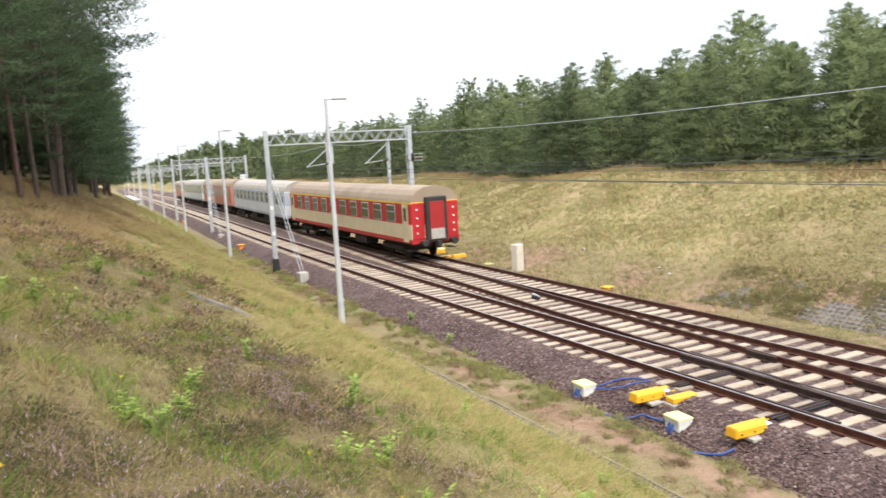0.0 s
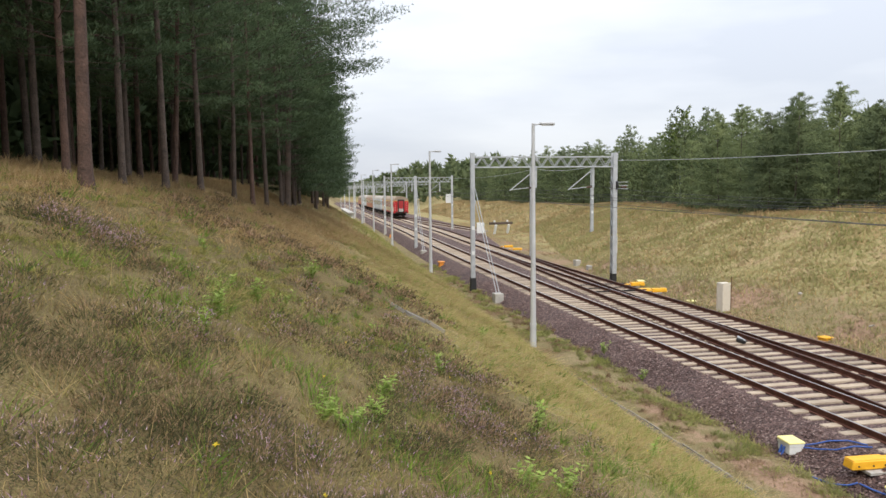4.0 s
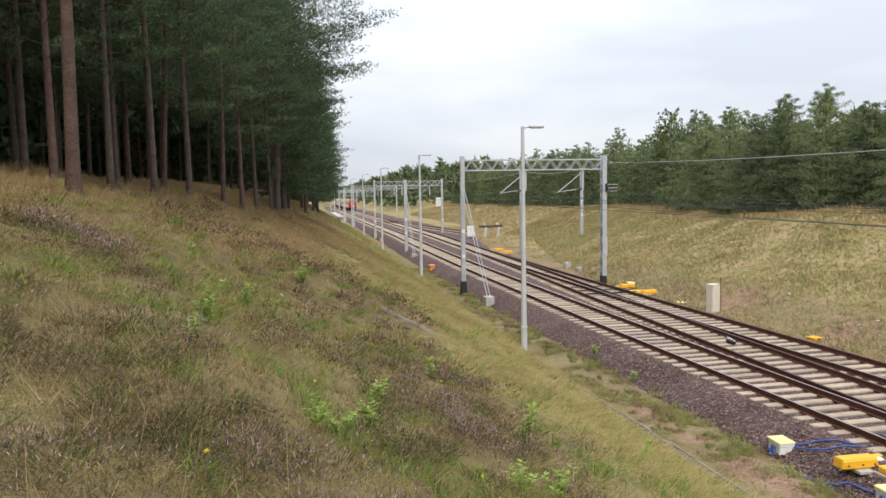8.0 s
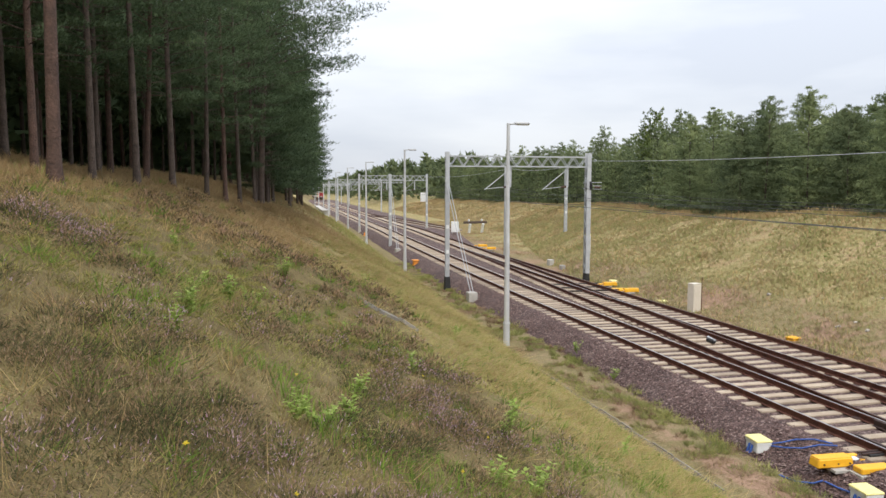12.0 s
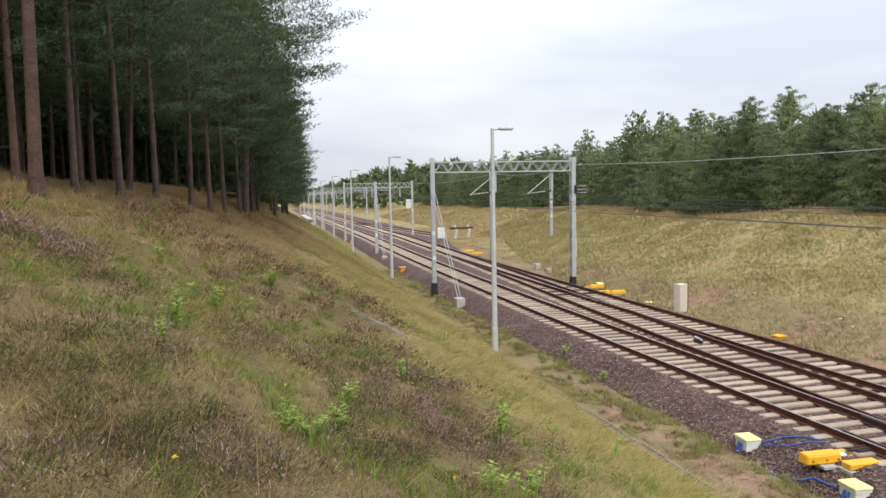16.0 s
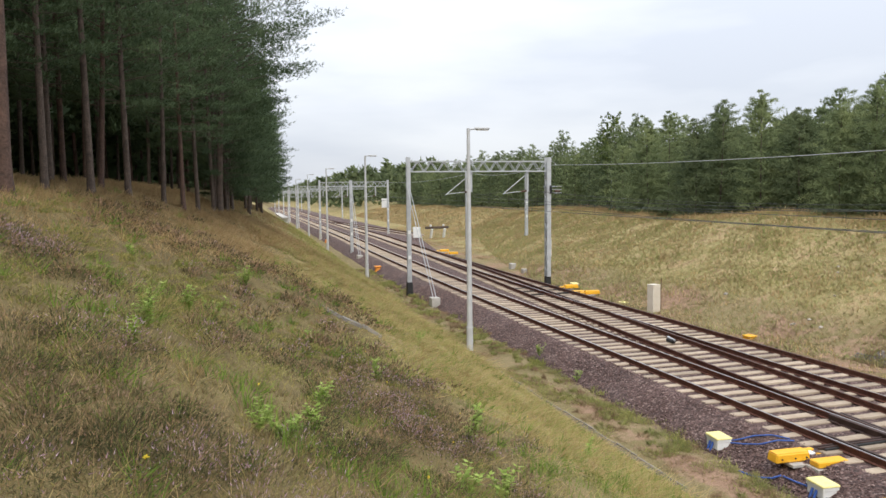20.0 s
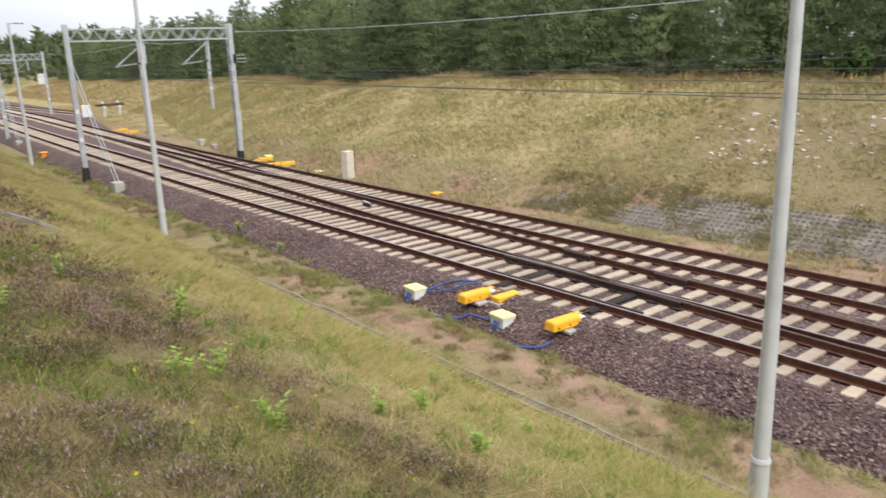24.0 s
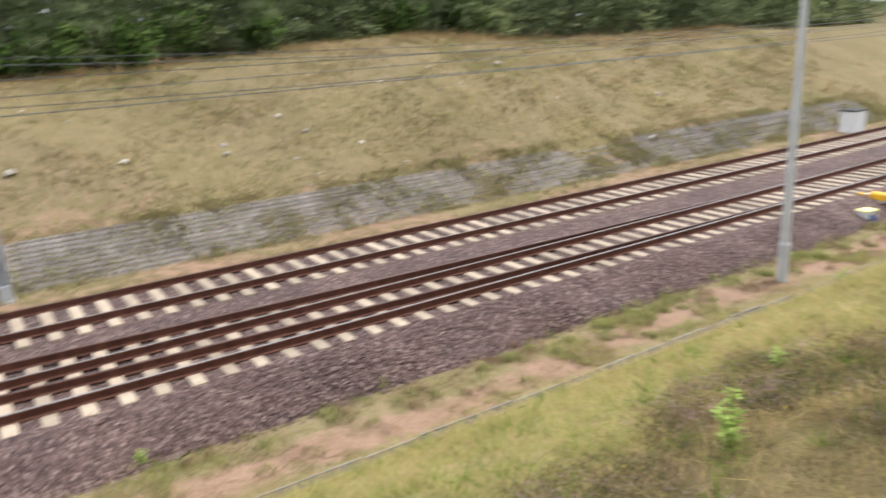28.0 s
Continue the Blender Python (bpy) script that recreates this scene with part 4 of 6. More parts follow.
lp.inputs["Roughness"].default_value = 0.15


def shell(half, y0, y1, close=True):
    pts = half + [(-a, b) for a, b in half[::-1] if a > 0]
    bm = bmesh.new()
    rings = []
    for y, k in ((y0, 0.985), (y0 + 0.08, 1.0), (y1 - 0.08, 1.0), (y1, 0.985)):
        rings.append([bm.verts.new((a * k, y, b)) for a, b in pts])
    n = len(pts)
    for p, q in zip(rings, rings[1:]):
        for i in range(n - 1):
            f = bm.faces.new((p[i], p[i + 1], q[i + 1], q[i]))
        bm.faces.new((p[n - 1], p[0], q[0], q[n - 1]))
    bm.faces.new(rings[0])
    bm.faces.new(rings[-1][::-1])
    bmesh.ops.recalc_face_normals(bm, faces=list(bm.faces))
    return bm


def coach(label, upper, lower, line, sill, roof, tail):
    t = thing("railway_coach", Matrix(), label, "railway coach", "coaches of the train")
    L = 24.5
    part("body_side", shell([(1.38, 1.02), (1.41, 1.2), (1.41, 2.02)], 0.0, L), lower, t)
    part("window_band", shell([(1.41, 2.02), (1.41, 3.1)], 0.0, L), upper, t)
    part("cant_rail", shell([(1.42, 3.1), (1.41, 3.2)], -0.005, L + 0.005), line, t)
    part("sill_strip", shell([(1.40, 0.98), (1.425, 1.03), (1.42, 1.22)], -0.005, L + 0.005), sill, t)
    part("roof", shell([(1.41, 3.2), (1.36, 3.34), (1.22, 3.58), (0.95, 3.82), (0.55, 3.97), (0.0, 4.02)], 0.02, L - 0.02), roof, t)
    for s in (-1, 1):
        for i in range(10):
            y = 2.75 + i * 2.1
            w = part("window", box(s * 1.405 - 0.02, y - 0.62, 2.08, s * 1.405 + 0.02, y + 0.62, 3.02, 0.015), M_GALV, t)
            part("pane", box(s * 1.415 - 0.02, y - 0.57, 2.13, s * 1.415 + 0.02, y + 0.57, 2.97, 0.01), m_gl, w)
            part("window_bar", box(s * 1.42 - 0.02, y - 0.57, 2.62, s * 1.42 + 0.02, y + 0.57, 2.66), M_GALV, w)
        for y in (0.75, L - 0.75):
            d = part("door", box(s * 1.405 - 0.02, y - 0.38, 1.05, s * 1.405 + 0.02, y + 0.38, 3.08, 0.01), lower, t)
            part("pane", box(s * 1.415 - 0.02, y - 0.2, 2.2, s * 1.415 + 0.02, y + 0.2, 2.9, 0.01), m_gl, d)
            part("step", box(s * 1.2 - 0.15, y - 0.35, 0.55, s * 1.2 + 0.15, y + 0.35, 0.6), P_UNDER, t)
    for y, s in ((0.0, -1), (L, 1)):
        g = part("gangway", box(-0.62, min(y, y + s * 0.28), 1.05, 0.62, max(y, y + s * 0.28), 3.45, 0.05), P_UNDER, t, "black rubber gangway surround")
        yy = y + s * 0.285
        part("gangway_door", box(-0.42, min(yy, yy + s * 0.02), 1.2, 0.42, max(yy, yy + s * 0.02), 3.2, 0.01), P_DARKRED, g, "dull red gangway door")
        part("gangway_panel", box(-0.4, min(yy, yy + s * 0.04), 1.2, 0.4, max(yy, yy + s * 0.04), 1.75, 0.01), M_CONC2, g, "grey fall plate")
        for q in (-1, 1):
            b = part("buffer", tube((q * 0.87, y, 1.05), (q * 0.87, y + s * 0.55, 1.05), 0.11, 0.11, 10), P_UNDER, t)
            part("buffer_plate", tube((q * 0.87, y + s * 0.55, 1.05), (q * 0.87, y + s * 0.6, 1.05), 0.2, 0.18, 14), P_UNDER, b)
            if tail and s < 0:
                e = part("end_panel", box(q * 1.0 - 0.36, y - 0.03, 1.22, q * 1.0 + 0.36, y + 0.01, 3.15, 0.01), P_RED, t, "bright red end panel")
                for z in (1.55, 1.95, 2.35, 2.8):
                    part("marker", tube((q * 1.08, y - 0.02, z), (q * 1.08, y - 0.07, z), 0.05, 0.05, 10), l_mat, e, "round white marker lamp")
        part("coupler", box(-0.12, min(y, y + s * 0.5), 0.75, 0.12, max(y, y + s * 0.5), 1.1, 0.03), P_UNDER, t)
    part("underframe", box(-1.25, 0.1, 0.86, 1.25, L - 0.1, 1.03), P_UNDER, t)
    for y0, y1, s in ((7.5, 9.6, -1), (10.4, 12.2, 1), (12.8, 15.4, -1), (15.9, 17.2, 1), (8.0, 10.0, 1)):
        part("underframe_box", box(s * 0.85 - 0.4, y0, 0.42, s * 0.85 + 0.4, y1, 0.86, 0.03), P_UNDER, t)
    for y in (3.4, L - 3.4):
        b = part("bogie", box(-1.15, y - 1.6, 0.42, 1.15, y + 1.6, 0.78, 0.05), P_UNDER, t)
        for yy in (y - 1.25, y + 1.25):
            bm = bmesh.new()
            for q in (-1, 1):
                add_tube(bm, (q * 0.69, yy, 0.46), (q * 0.81, yy, 0.46), 0.46, 0.46, 18)
            add_tube(bm, (-0.7, yy, 0.46), (0.7, yy, 0.46), 0.08, 0.08, 8)
            part("wheelset", bm, P_UNDER, b)
    return t


def locomotive():
    t = thing("locomotive", Matrix(), "tan and brown electric locomotive at the head of the train", "locomotive")
    L = 16.0
    part("body", shell([(1.36, 1.0), (1.42, 1.3), (1.42, 2.2)], 0.4, L), P_SALMON, t)
    part("upper_body", shell([(1.42, 2.2), (1.38, 3.2), (1.2, 3.55)], 0.45, L), P_TAN, t)
    part("roof", shell([(1.2, 3.55), (0.8, 3.78), (0.0, 3.85)], 0.5, L - 0.1), P_GREYROOF, t)
    for s in (-1, 1):
        for y in (4, 6.5, 9, 11.5):
            part("side_window", box(s * 1.41 - 0.02, y - 0.5, 2.4, s * 1.41 + 0.02, y + 0.5, 3.0, 0.02), m_gl, t)
    for y in (3.5, 12.5):
        b = part("bogie", box(-1.2, y - 1.9, 0.35, 1.2, y + 1.9, 0.98, 0.05), P_UNDER, t)
        for yy in (y - 1.4, y + 1.4):
            bm = bmesh.new()
            for q in (-1, 1):
                add_tube(bm, (q * 0.69, yy, 0.6), (q * 0.81, yy, 0.6), 0.6, 0.6, 18)
            part("wheelset", bm, P_UNDER, b)
    for y in (4.0, 12.0):
        part("pantograph", add_tube(tube((-0.4, y, 3.85), (0.0, y + 0.9, 4.3), 0.03), (0.0, y + 0.9, 4.3), (0.0, y, 4.66), 0.025), M_BLACK, t)
    return t


COACHES = [
    (0.0, coach("red and cream railway coach with a dusty brown roof", P_RED, P_CREAM, P_YEL, P_RED, P_TAN, True)),
    (26.4, coach("pale grey railway coach with a dusty roof", P_BLUEG, P_PALE, P_PALE, P_BLUEG, P_GREYROOF, False)),
    (52.8, coach("faded red and salmon railway coach with a brown roof", P_SALMON, P_SALMON, P_SALMON, P_SALMON, P_TAN, False)),
    (79.2, coach("grey green railway coach with a pale lower side", P_GREEN, P_PALE, P_GREEN, P_GREEN, P_GREYROOF, False)),
    (105.6, locomotive()),
]


def motions():
    for back, c in COACHES:
        rows = []
        for t in (0, 0.5, 1, 1.5, 2, 2.5, 3.5, 4.5, 5.5, 6.5, 8, 9.5, 11, 13, 15, 17, 20, 24, 28):
            y = 36.5 + 24.0 * t + 0.5 * t * t + back
            p, q = at(FAR, y + 3.4), at(FAR, y + 21.1)
            tilt = math.degrees(math.atan2(q.z - p.z, q.y - p.y))
            turn = math.degrees(math.atan2(q.x - p.x, q.y - p.y))
            m = pose(0, 0, 0, tilt, 0, -turn)
            rows.append((t, Matrix.Translation(p - m @ Vector((0, 3.4, 0))) @ m))
        walk(c, rows)


# ---- vegetation ----
rng = np.random.default_rng(7)


def clumps(centres, dirs, size, blades, spread, width, rg):
    """Sprays of thin triangles at each centre, fanned round its direction, and the way each spray faces."""
    n = len(centres)
    c = np.repeat(centres, blades, 0)
    face = np.repeat(dirs, blades, 0)
    d = face + rg.normal(0, spread, (n * blades, 3))
    d /= np.linalg.norm(d, axis=1, keepdims=True) + 1e-9
    side = np.cross(d, rg.normal(0, 1, d.shape))
    side /= np.linalg.norm(side, axis=1, keepdims=True) + 1e-9
    side[np.sum(np.cross(side, d) * face, 1) < 0] *= -1
    ln = size * rg.uniform(0.6, 1.3, (n * blades, 1))
    w = width * rg.uniform(0.7, 1.3, (n * blades, 1))
    a = c - side * w / 2
    b = c + side * w / 2
    e = c + d * ln
    v = np.stack([a, b, e], 1).reshape(-1, 3)
    return v, np.repeat(face / (np.linalg.norm(face, axis=1, keepdims=True) + 1e-9), 3, 0)


def spray_mesh(name, v, nrm, mat):
    me = tri_mesh(name, v, np.arange(len(v)).reshape(-1, 3), (mat,))
    me.polygons.foreach_set("use_smooth", [True] * len(me.polygons))
    me.normals_split_custom_set_from_vertices(nrm.tolist())
    return me


def pine_parts(h, k0, k1, profile, boughs, per, blades, size, width, seed, lean=0.0, trunk_r=0.15, open_side=None, flat=0.3, rise=0.15, inner=0.4, limbs_too=True, fill=0):
    """Trunk, limbs and needles of a pine: single boughs all round, each a pad of sprays."""
    rg = np.random.default_rng(seed)
    wob = rg.uniform(-0.12, 0.12, (2, 2))

    def axis(z):
        k = z / h
        return np.array([lean * k * k * h * 0.1 + wob[0, 0] * math.sin(3 * k + wob[1, 0] * 9), wob[0, 1] * math.sin(4 * k + wob[1, 1] * 9), z])

    bm = bmesh.new()
    rings = []
    n = 9
    zs = [-0.25, 0.0, 0.25, 0.6] + list(np.linspace(1.2, h * 0.97, 8))
    for z in zs:
        r = trunk_r * (1 - 0.8 * max(z, 0) / h) * (1.4 if z < 0.1 else 1.12 if z < 0.5 else 1.0)
        a = axis(max(z, 0))
        a[2] = z
        rings.append([bm.verts.new((a[0] + r * math.cos(6.283 * i / n), a[1] + r * math.sin(6.283 * i / n), a[2])) for i in range(n)])
    for p, q in zip(rings, rings[1:]):
        for i in range(n):
            f = bm.faces.new((p[i], p[(i + 1) % n], q[(i + 1) % n], q[i]))
            f.smooth = True
    bm.faces.new(rings[-1])
    ks = np.linspace(k0, k1, 60)
    wt = np.array([np.interp(k, profile[0], profile[1]) for k in ks]) + 0.5
    cum = np.cumsum(wt) / wt.sum()
    limbs, cs, ds = bmesh.new(), [], []
    for i in range(boughs):
        k = float(np.interp((i + rg.uniform(0, 1)) / boughs, cum, ks))
        ang = i * 2.39996 + rg.uniform(-0.5, 0.5)
        L = float(np.interp(k, profile[0], profile[1])) * rg.uniform(0.72, 1.12)
        if open_side is not None:
            L *= 1 + 0.35 * math.cos(ang - open_side)
        o = axis(k * h)
        d = np.array([math.cos(ang), math.sin(ang), rise + 0.6 * k * k + rg.uniform(-0.15, 0.15)])
        if limbs_too and L > 0.6:
            add_tube(limbs, o, o + d * L * 0.6, 0.007 + 0.005 * L, 0.004, 4, False)
        f = inner + (1.03 - inner) * rg.uniform(0, 1, per) ** 0.75
        off = np.clip(rg.normal(0, 1, (per, 3)), -1.7, 1.7) * np.array([1, 1, flat]) * (0.115 * L + 0.12)
        off[:, 2] += 0.04 * L
        p = o + d * L * f[:, None] + off * (1.25 - 0.75 * f[:, None])
        cs.append(p)
        ds.append(d * 0.75 + off * 1.2 + np.array([0, 0, 0.6]))
    m = max(6, boughs // 12)
    tz = h * (1 - 0.1 * rg.uniform(0, 1, m))
    cs.append(np.stack([axis(h)[0] + rg.normal(0, 0.05, m), axis(h)[1] + rg.normal(0, 0.05, m), tz], 1))
    ds.append(np.tile([0.0, 0.0, 1.0], (m, 1)) + rg.normal(0, 0.35, (m, 3)))
    cs, ds = np.concatenate(cs), np.concatenate(ds)
    ds /= np.linalg.norm(ds, axis=1, keepdims=True)
    v, nrm = clumps(cs, ds, size, blades, 0.55, width, rg)
    if fill:
        k = k0 + (0.93 - k0) * rg.uniform(0, 1, fill) ** 1.2
        a = rg.uniform(0, 6.283, fill)
        r = np.interp(k, profile[0], profile[1]) * rg.uniform(0.1, 0.5, fill)
        c = np.stack([r * np.cos(a), r * np.sin(a), k * h], 1)
        d = np.stack([np.cos(a), np.sin(a), np.full(fill, 0.4)], 1)
        v2, n2 = clumps(c, d, 0.34, 3, 0.6, 0.16, rg)
        v, nrm = np.concatenate([v, v2]), np.concatenate([nrm, n2])
    return bm, limbs, (v, nrm)


def pine_proto(name, label, mats, **kw):
    t = thing(name, Matrix.Translation((0, 0, -200)), label, "tree", "")
    bm, limbs, (v, nrm) = pine_parts(**kw)
    part("trunk", bm, mats[0], t)
    if len(limbs.verts):
        tagged(part("branchwork", limbs, mats[0], t), kind="stuff")
    else:
        limbs.free()
    c = new("crown", spray_mesh("crown", v, nrm, mats[1]))
    c.parent = t
    return t


def settle(proto, u, y, rz, k, group, tip=0.0, sink=0.05):
    m = Matrix.Translation(ground_at(u, y, -sink)) @ pose(0, 0, 0, tip, tip * 0.5, rz) @ Matrix.Diagonal((k, k, k, 1))
    return tagged(copy_thing(proto, m), group=group)


TALL = "tall pine with a bare scaly trunk and high crown"
EDGE = "tall pine at the wood's edge with boughs low down"
YOUNG = "young dense pine on the crest of the bank"
HIGH = ((0.22, 0.4, 0.6, 0.8, 1.0), (2.2, 3.3, 3.2, 2.3, 0.4))
LOW = ((0.09, 0.2, 0.5, 0.75, 0.92, 1.0), (2.3, 2.6, 2.8, 2.5, 1.4, 0.3))
BROAD = ((0.12, 0.3, 0.37, 0.46, 0.55, 0.66, 0.8, 1.0), (2.3, 2.6, 3.2, 4.8, 4.4, 3.8, 3.1, 1.0))
CONE = ((0.02, 0.1, 0.3, 0.55, 0.75, 0.9, 1.0), (1.9, 2.45, 2.4, 1.95, 1.35, 0.72, 0.12))


def tall_pine(i, boughs, per, blades, size, width, seed, bark, limbs_too, k0=0.22):
    return pine_proto("pine_tree", TALL, (bark, M_NEEDLE), h=14.0 + i, k0=k0, k1=0.98, profile=HIGH, boughs=boughs, per=per, blades=blades, size=size, width=width, seed=seed, lean=0.15 * (i - 1), trunk_r=0.118, limbs_too=limbs_too)


front = [tall_pine(i, 66, 95, 4, 0.17, 0.026, 11 + i, M_BARKRED if i == 1 else M_BARK, True) for i in range(3)] + [tall_pine(i, 52, 95, 4, 0.17, 0.026, 15 + i, M_BARK if i else M_BARKRED, True, 0.44) for i in range(2)]
tall = [tall_pine(i, 70, 9, 3, 0.5, 0.3, 21 + i, M_BARKRED if i == 1 else M_BARK, False) for i in range(3)]
edge = [pine_proto("pine_tree", EDGE, (M_BARK, M_NEEDLE), h=13.5 + i, k0=0.09, k1=0.98, profile=LOW, boughs=90, per=80, blades=3, size=0.21, width=0.045, seed=31 + i, trunk_r=0.15, open_side=-0.3) for i in range(2)]
broad = [pine_proto("pine_tree", EDGE, (M_BARK, M_NEEDLE), h=16.0, k0=0.12, k1=0.98, profile=BROAD, boughs=120, per=150, blades=4, size=0.2, width=0.032, seed=41, trunk_r=0.19, open_side=0.1, lean=0.6)]


def young_pine(i, boughs, per, size, width, fill):
    return pine_proto("young_pine", YOUNG, (M_BARK, M_NEEDLE2), h=7.0 + 0.6 * i, k0=0.02, k1=0.98, profile=CONE, boughs=boughs, per=per, blades=3, size=size, width=width, seed=51 + i, trunk_r=0.06, flat=0.45, rise=0.02, inner=0.45, limbs_too=False, fill=fill)


young = [young_pine(i, 105, 52, 0.16, 0.034, 500) for i in range(4)] + [young_pine(i, 90, 13, 0.24, 0.085, 260) for i in range(4)]

NEARWOOD = "pines of the wood on the near bank"
FIRST = [(-3.22, 14.9, 3, 1.05), (-4.62, 19.0, 1, 0.8), (-3.99, 22.0, 2, 0.86), (-4.35, 25.0, 0, 0.86), (-4.5, 28.0, 1, 0.9), (-3.13, 24.0, 4, 0.92), (-3.19, 27.0, 1, 0.86), (-2.38, 26.5, 0, 0.9), (-1.74, 33.0, 2, 0.86), (-1.1, 35.0, 1, 0.9), (-0.5, 37.0, 0, 0.92), (0.06, 43.0, 2, 0.92), (-6.0, 22.0, 0, 0.9), (-6.9, 24.5, 2, 0.9), (-5.6, 31.0, 1, 0.9)]
for i, (u, y, k, s) in enumerate(FIRST):
    settle(front[k], u, y, 40 * i, s, NEARWOOD, rng.uniform(-1.2, 1.2))
settle(broad[0], 0.5, 44.0, 0, 1.0, NEARWOOD)
settle(broad[0], 0.3, 50.5, 70, 0.95, NEARWOOD)
for i in range(17):
    y = 47 + i * 5.2
    u = np.interp(y, [43, 60, 100, 130], [-0.4, 1.6, 4.0, 4.6]) + rng.uniform(-0.7, 0.5)
    settle(edge[i % 2], u, y, rng.uniform(-35, 35), rng.uniform(0.9, 1.08), NEARWOOD)
for row in range(5):
    for i in range(21):
        y = 9 + i * 5.2 + rng.uniform(-1.6, 1.6) + row * 1.3
        u = np.interp(y, [0, 43, 60, 100, 130], [-5.6, -3.6, -2.2, 0.6, 1.4]) - row * 3.0 + rng.uniform(-1.2, 1.2)
        if row == 0 and y < 46:
            continue
        settle(tall[(i + row) % 3], u, y, rng.uniform(0, 360), rng.uniform(0.82, 1.08), NEARWOOD, rng.uniform(-1.5, 1.5))

FARWOOD = "young pines on the far bank"


def far_edge(y):
    toe = 21.4 + float(np.clip((y - 46) / 40, 0, 1) ** 1.2 * 9.0 - np.clip((y - 150) / 80, 0, 1) * 2.0)
    return toe + 13.6


for row in range(2):
    for i in range(82):
        y = -66 + i * 3.3 + rng.uniform(-1.0, 1.0)
        u = far_edge(y) + row * 2.9 + rng.uniform(-0.9, 0.9)
        settle(young[(i * 3 + row) % 4 + (0 if -14 < y < 60 else 4)], u, y, rng.uniform(0, 360), rng.uniform(0.84, 1.0) + 0.09 * row + 0.14 * float(np.clip((y - 45) / 40, 0, 1)) + 0.1 * float(np.clip((25 - y) / 30, 0, 1)), FARWOOD)


def woods(name, label, spots, seed, mat, n_cl, blades, size, width):
    """Many crowns as one mass of sprays, for woods far off or deep inside."""
    rg = np.random.default_rng(seed)
    out = []
    for (x, y, z, h, r) in spots:
        k = rg.uniform(0, 1, n_cl) ** 0.8
        rad = r * (1 - k * 0.92) * (0.45 + 0.6 * rg.uniform(0, 1, n_cl))
        ang = rg.uniform(0, 6.283, n_cl)
        c = np.stack([x + rad * np.cos(ang), y + rad * np.sin(ang), z + h * (0.06 + 0.93 * k)], 1)
        d = np.stack([np.cos(ang), np.sin(ang), np.full(n_cl, 0.6)], 1)
        out.append(clumps(c, d, size, blades, 0.6, width, rg))
    v, nrm = np.concatenate([o[0] for o in out]), np.concatenate([o[1] for o in out])
    ob = new(name, spray_mesh(name, v, nrm, mat))
    return tagged(ob, label, "woods", kind="stuff")


spots = []
for row in range(3):
    for i in range(74):
        y = -85 + i * 3.9 + rng.uniform(-1.5, 1.5)
        p = ground_at(far_edge(y) + 5.0 + row * 3.2 + rng.uniform(-1, 1), y)
        spots.append((p.x, p.y, p.z - 0.3, rng.uniform(6.6, 8.0), 2.4))
woods("pine_woods", "dense dark pine wood behind the crest", spots, 3, M_NEEDLE2, 170, 4, 0.42, 0.22)
spots = []
for i in range(100):
    y = -80 + i * 2.6 + rng.uniform(-1, 1)
    p = ground_at(far_edge(y) + rng.uniform(8, 17), y)
    spots.append((p.x, p.y, p.z - 0.5, rng.uniform(7.0, 8.2), 3.4))
woods("pine_woods", "deep shaded inside of the young pine wood", spots, 6, M_NEEDLE2, 120, 4, 0.9, 0.6)
spots = []
# those below y = 9 stand out of view, added to shade the wood
for i in range(430):
    y = rng.uniform(-45, 200)
    u = np.interp(y, [-45, -2, 5, 12, 43, 60, 100, 130], [-10.5, -10.5, -10.5, -11, -10, -8.5, -5, -3]) - rng.uniform(0, 1) ** 0.9 * 26
    p = ground_at(u, y)
    spots.append((p.x, p.y, p.z - 0.5, rng.uniform(11, 15), 3.4))
woods("inner_woods", "deep shaded inside of the pine wood, with unseen crowns added for shade", spots, 5, M_NEEDLE, 100, 3, 1.3, 0.9)
spots = []
for i in range(900):
    y = rng.uniform(190, 900)
    side = rng.uniform(0, 1) < 0.68
    u = (30 + rng.uniform(0, 60)) if side else (-4 - rng.uniform(0, 50))
    p = ground_at(u, y)
    spots.append((p.x, p.y, p.z, rng.uniform(9, 12.5) + (0 if side else 3), 4.0))
woods("distant_woods", "distant belt of dark pine woods along the line", spots, 4, M_NEEDLE2, 50, 3, 1.9, 1.0)

# a pale birch over the young pines, and green bushes on the crest
bt = thing("birch_tree", Matrix.Translation(ground_at(far_edge(70) + 1.0, 74)), "slender birch with thin pale yellow-green leaves", "tree")
bmb, limbs, (v, nrm) = pine_parts(h=9.6, k0=0.3, k1=0.98, profile=((0.3, 0.6, 1.0), (1.6, 2.2, 0.5)), boughs=70, per=12, blades=5, size=0.2, width=0.14, seed=91, trunk_r=0.09, rise=0.5, flat=1.0)
part("trunk", bmb, M_GALV, bt, "pale birch trunk")
tagged(part("branchwork", limbs, M_BARK, bt), kind="stuff")
o = new("crown", spray_mesh("crown", v, nrm, M_BIRCH))
o.parent = bt


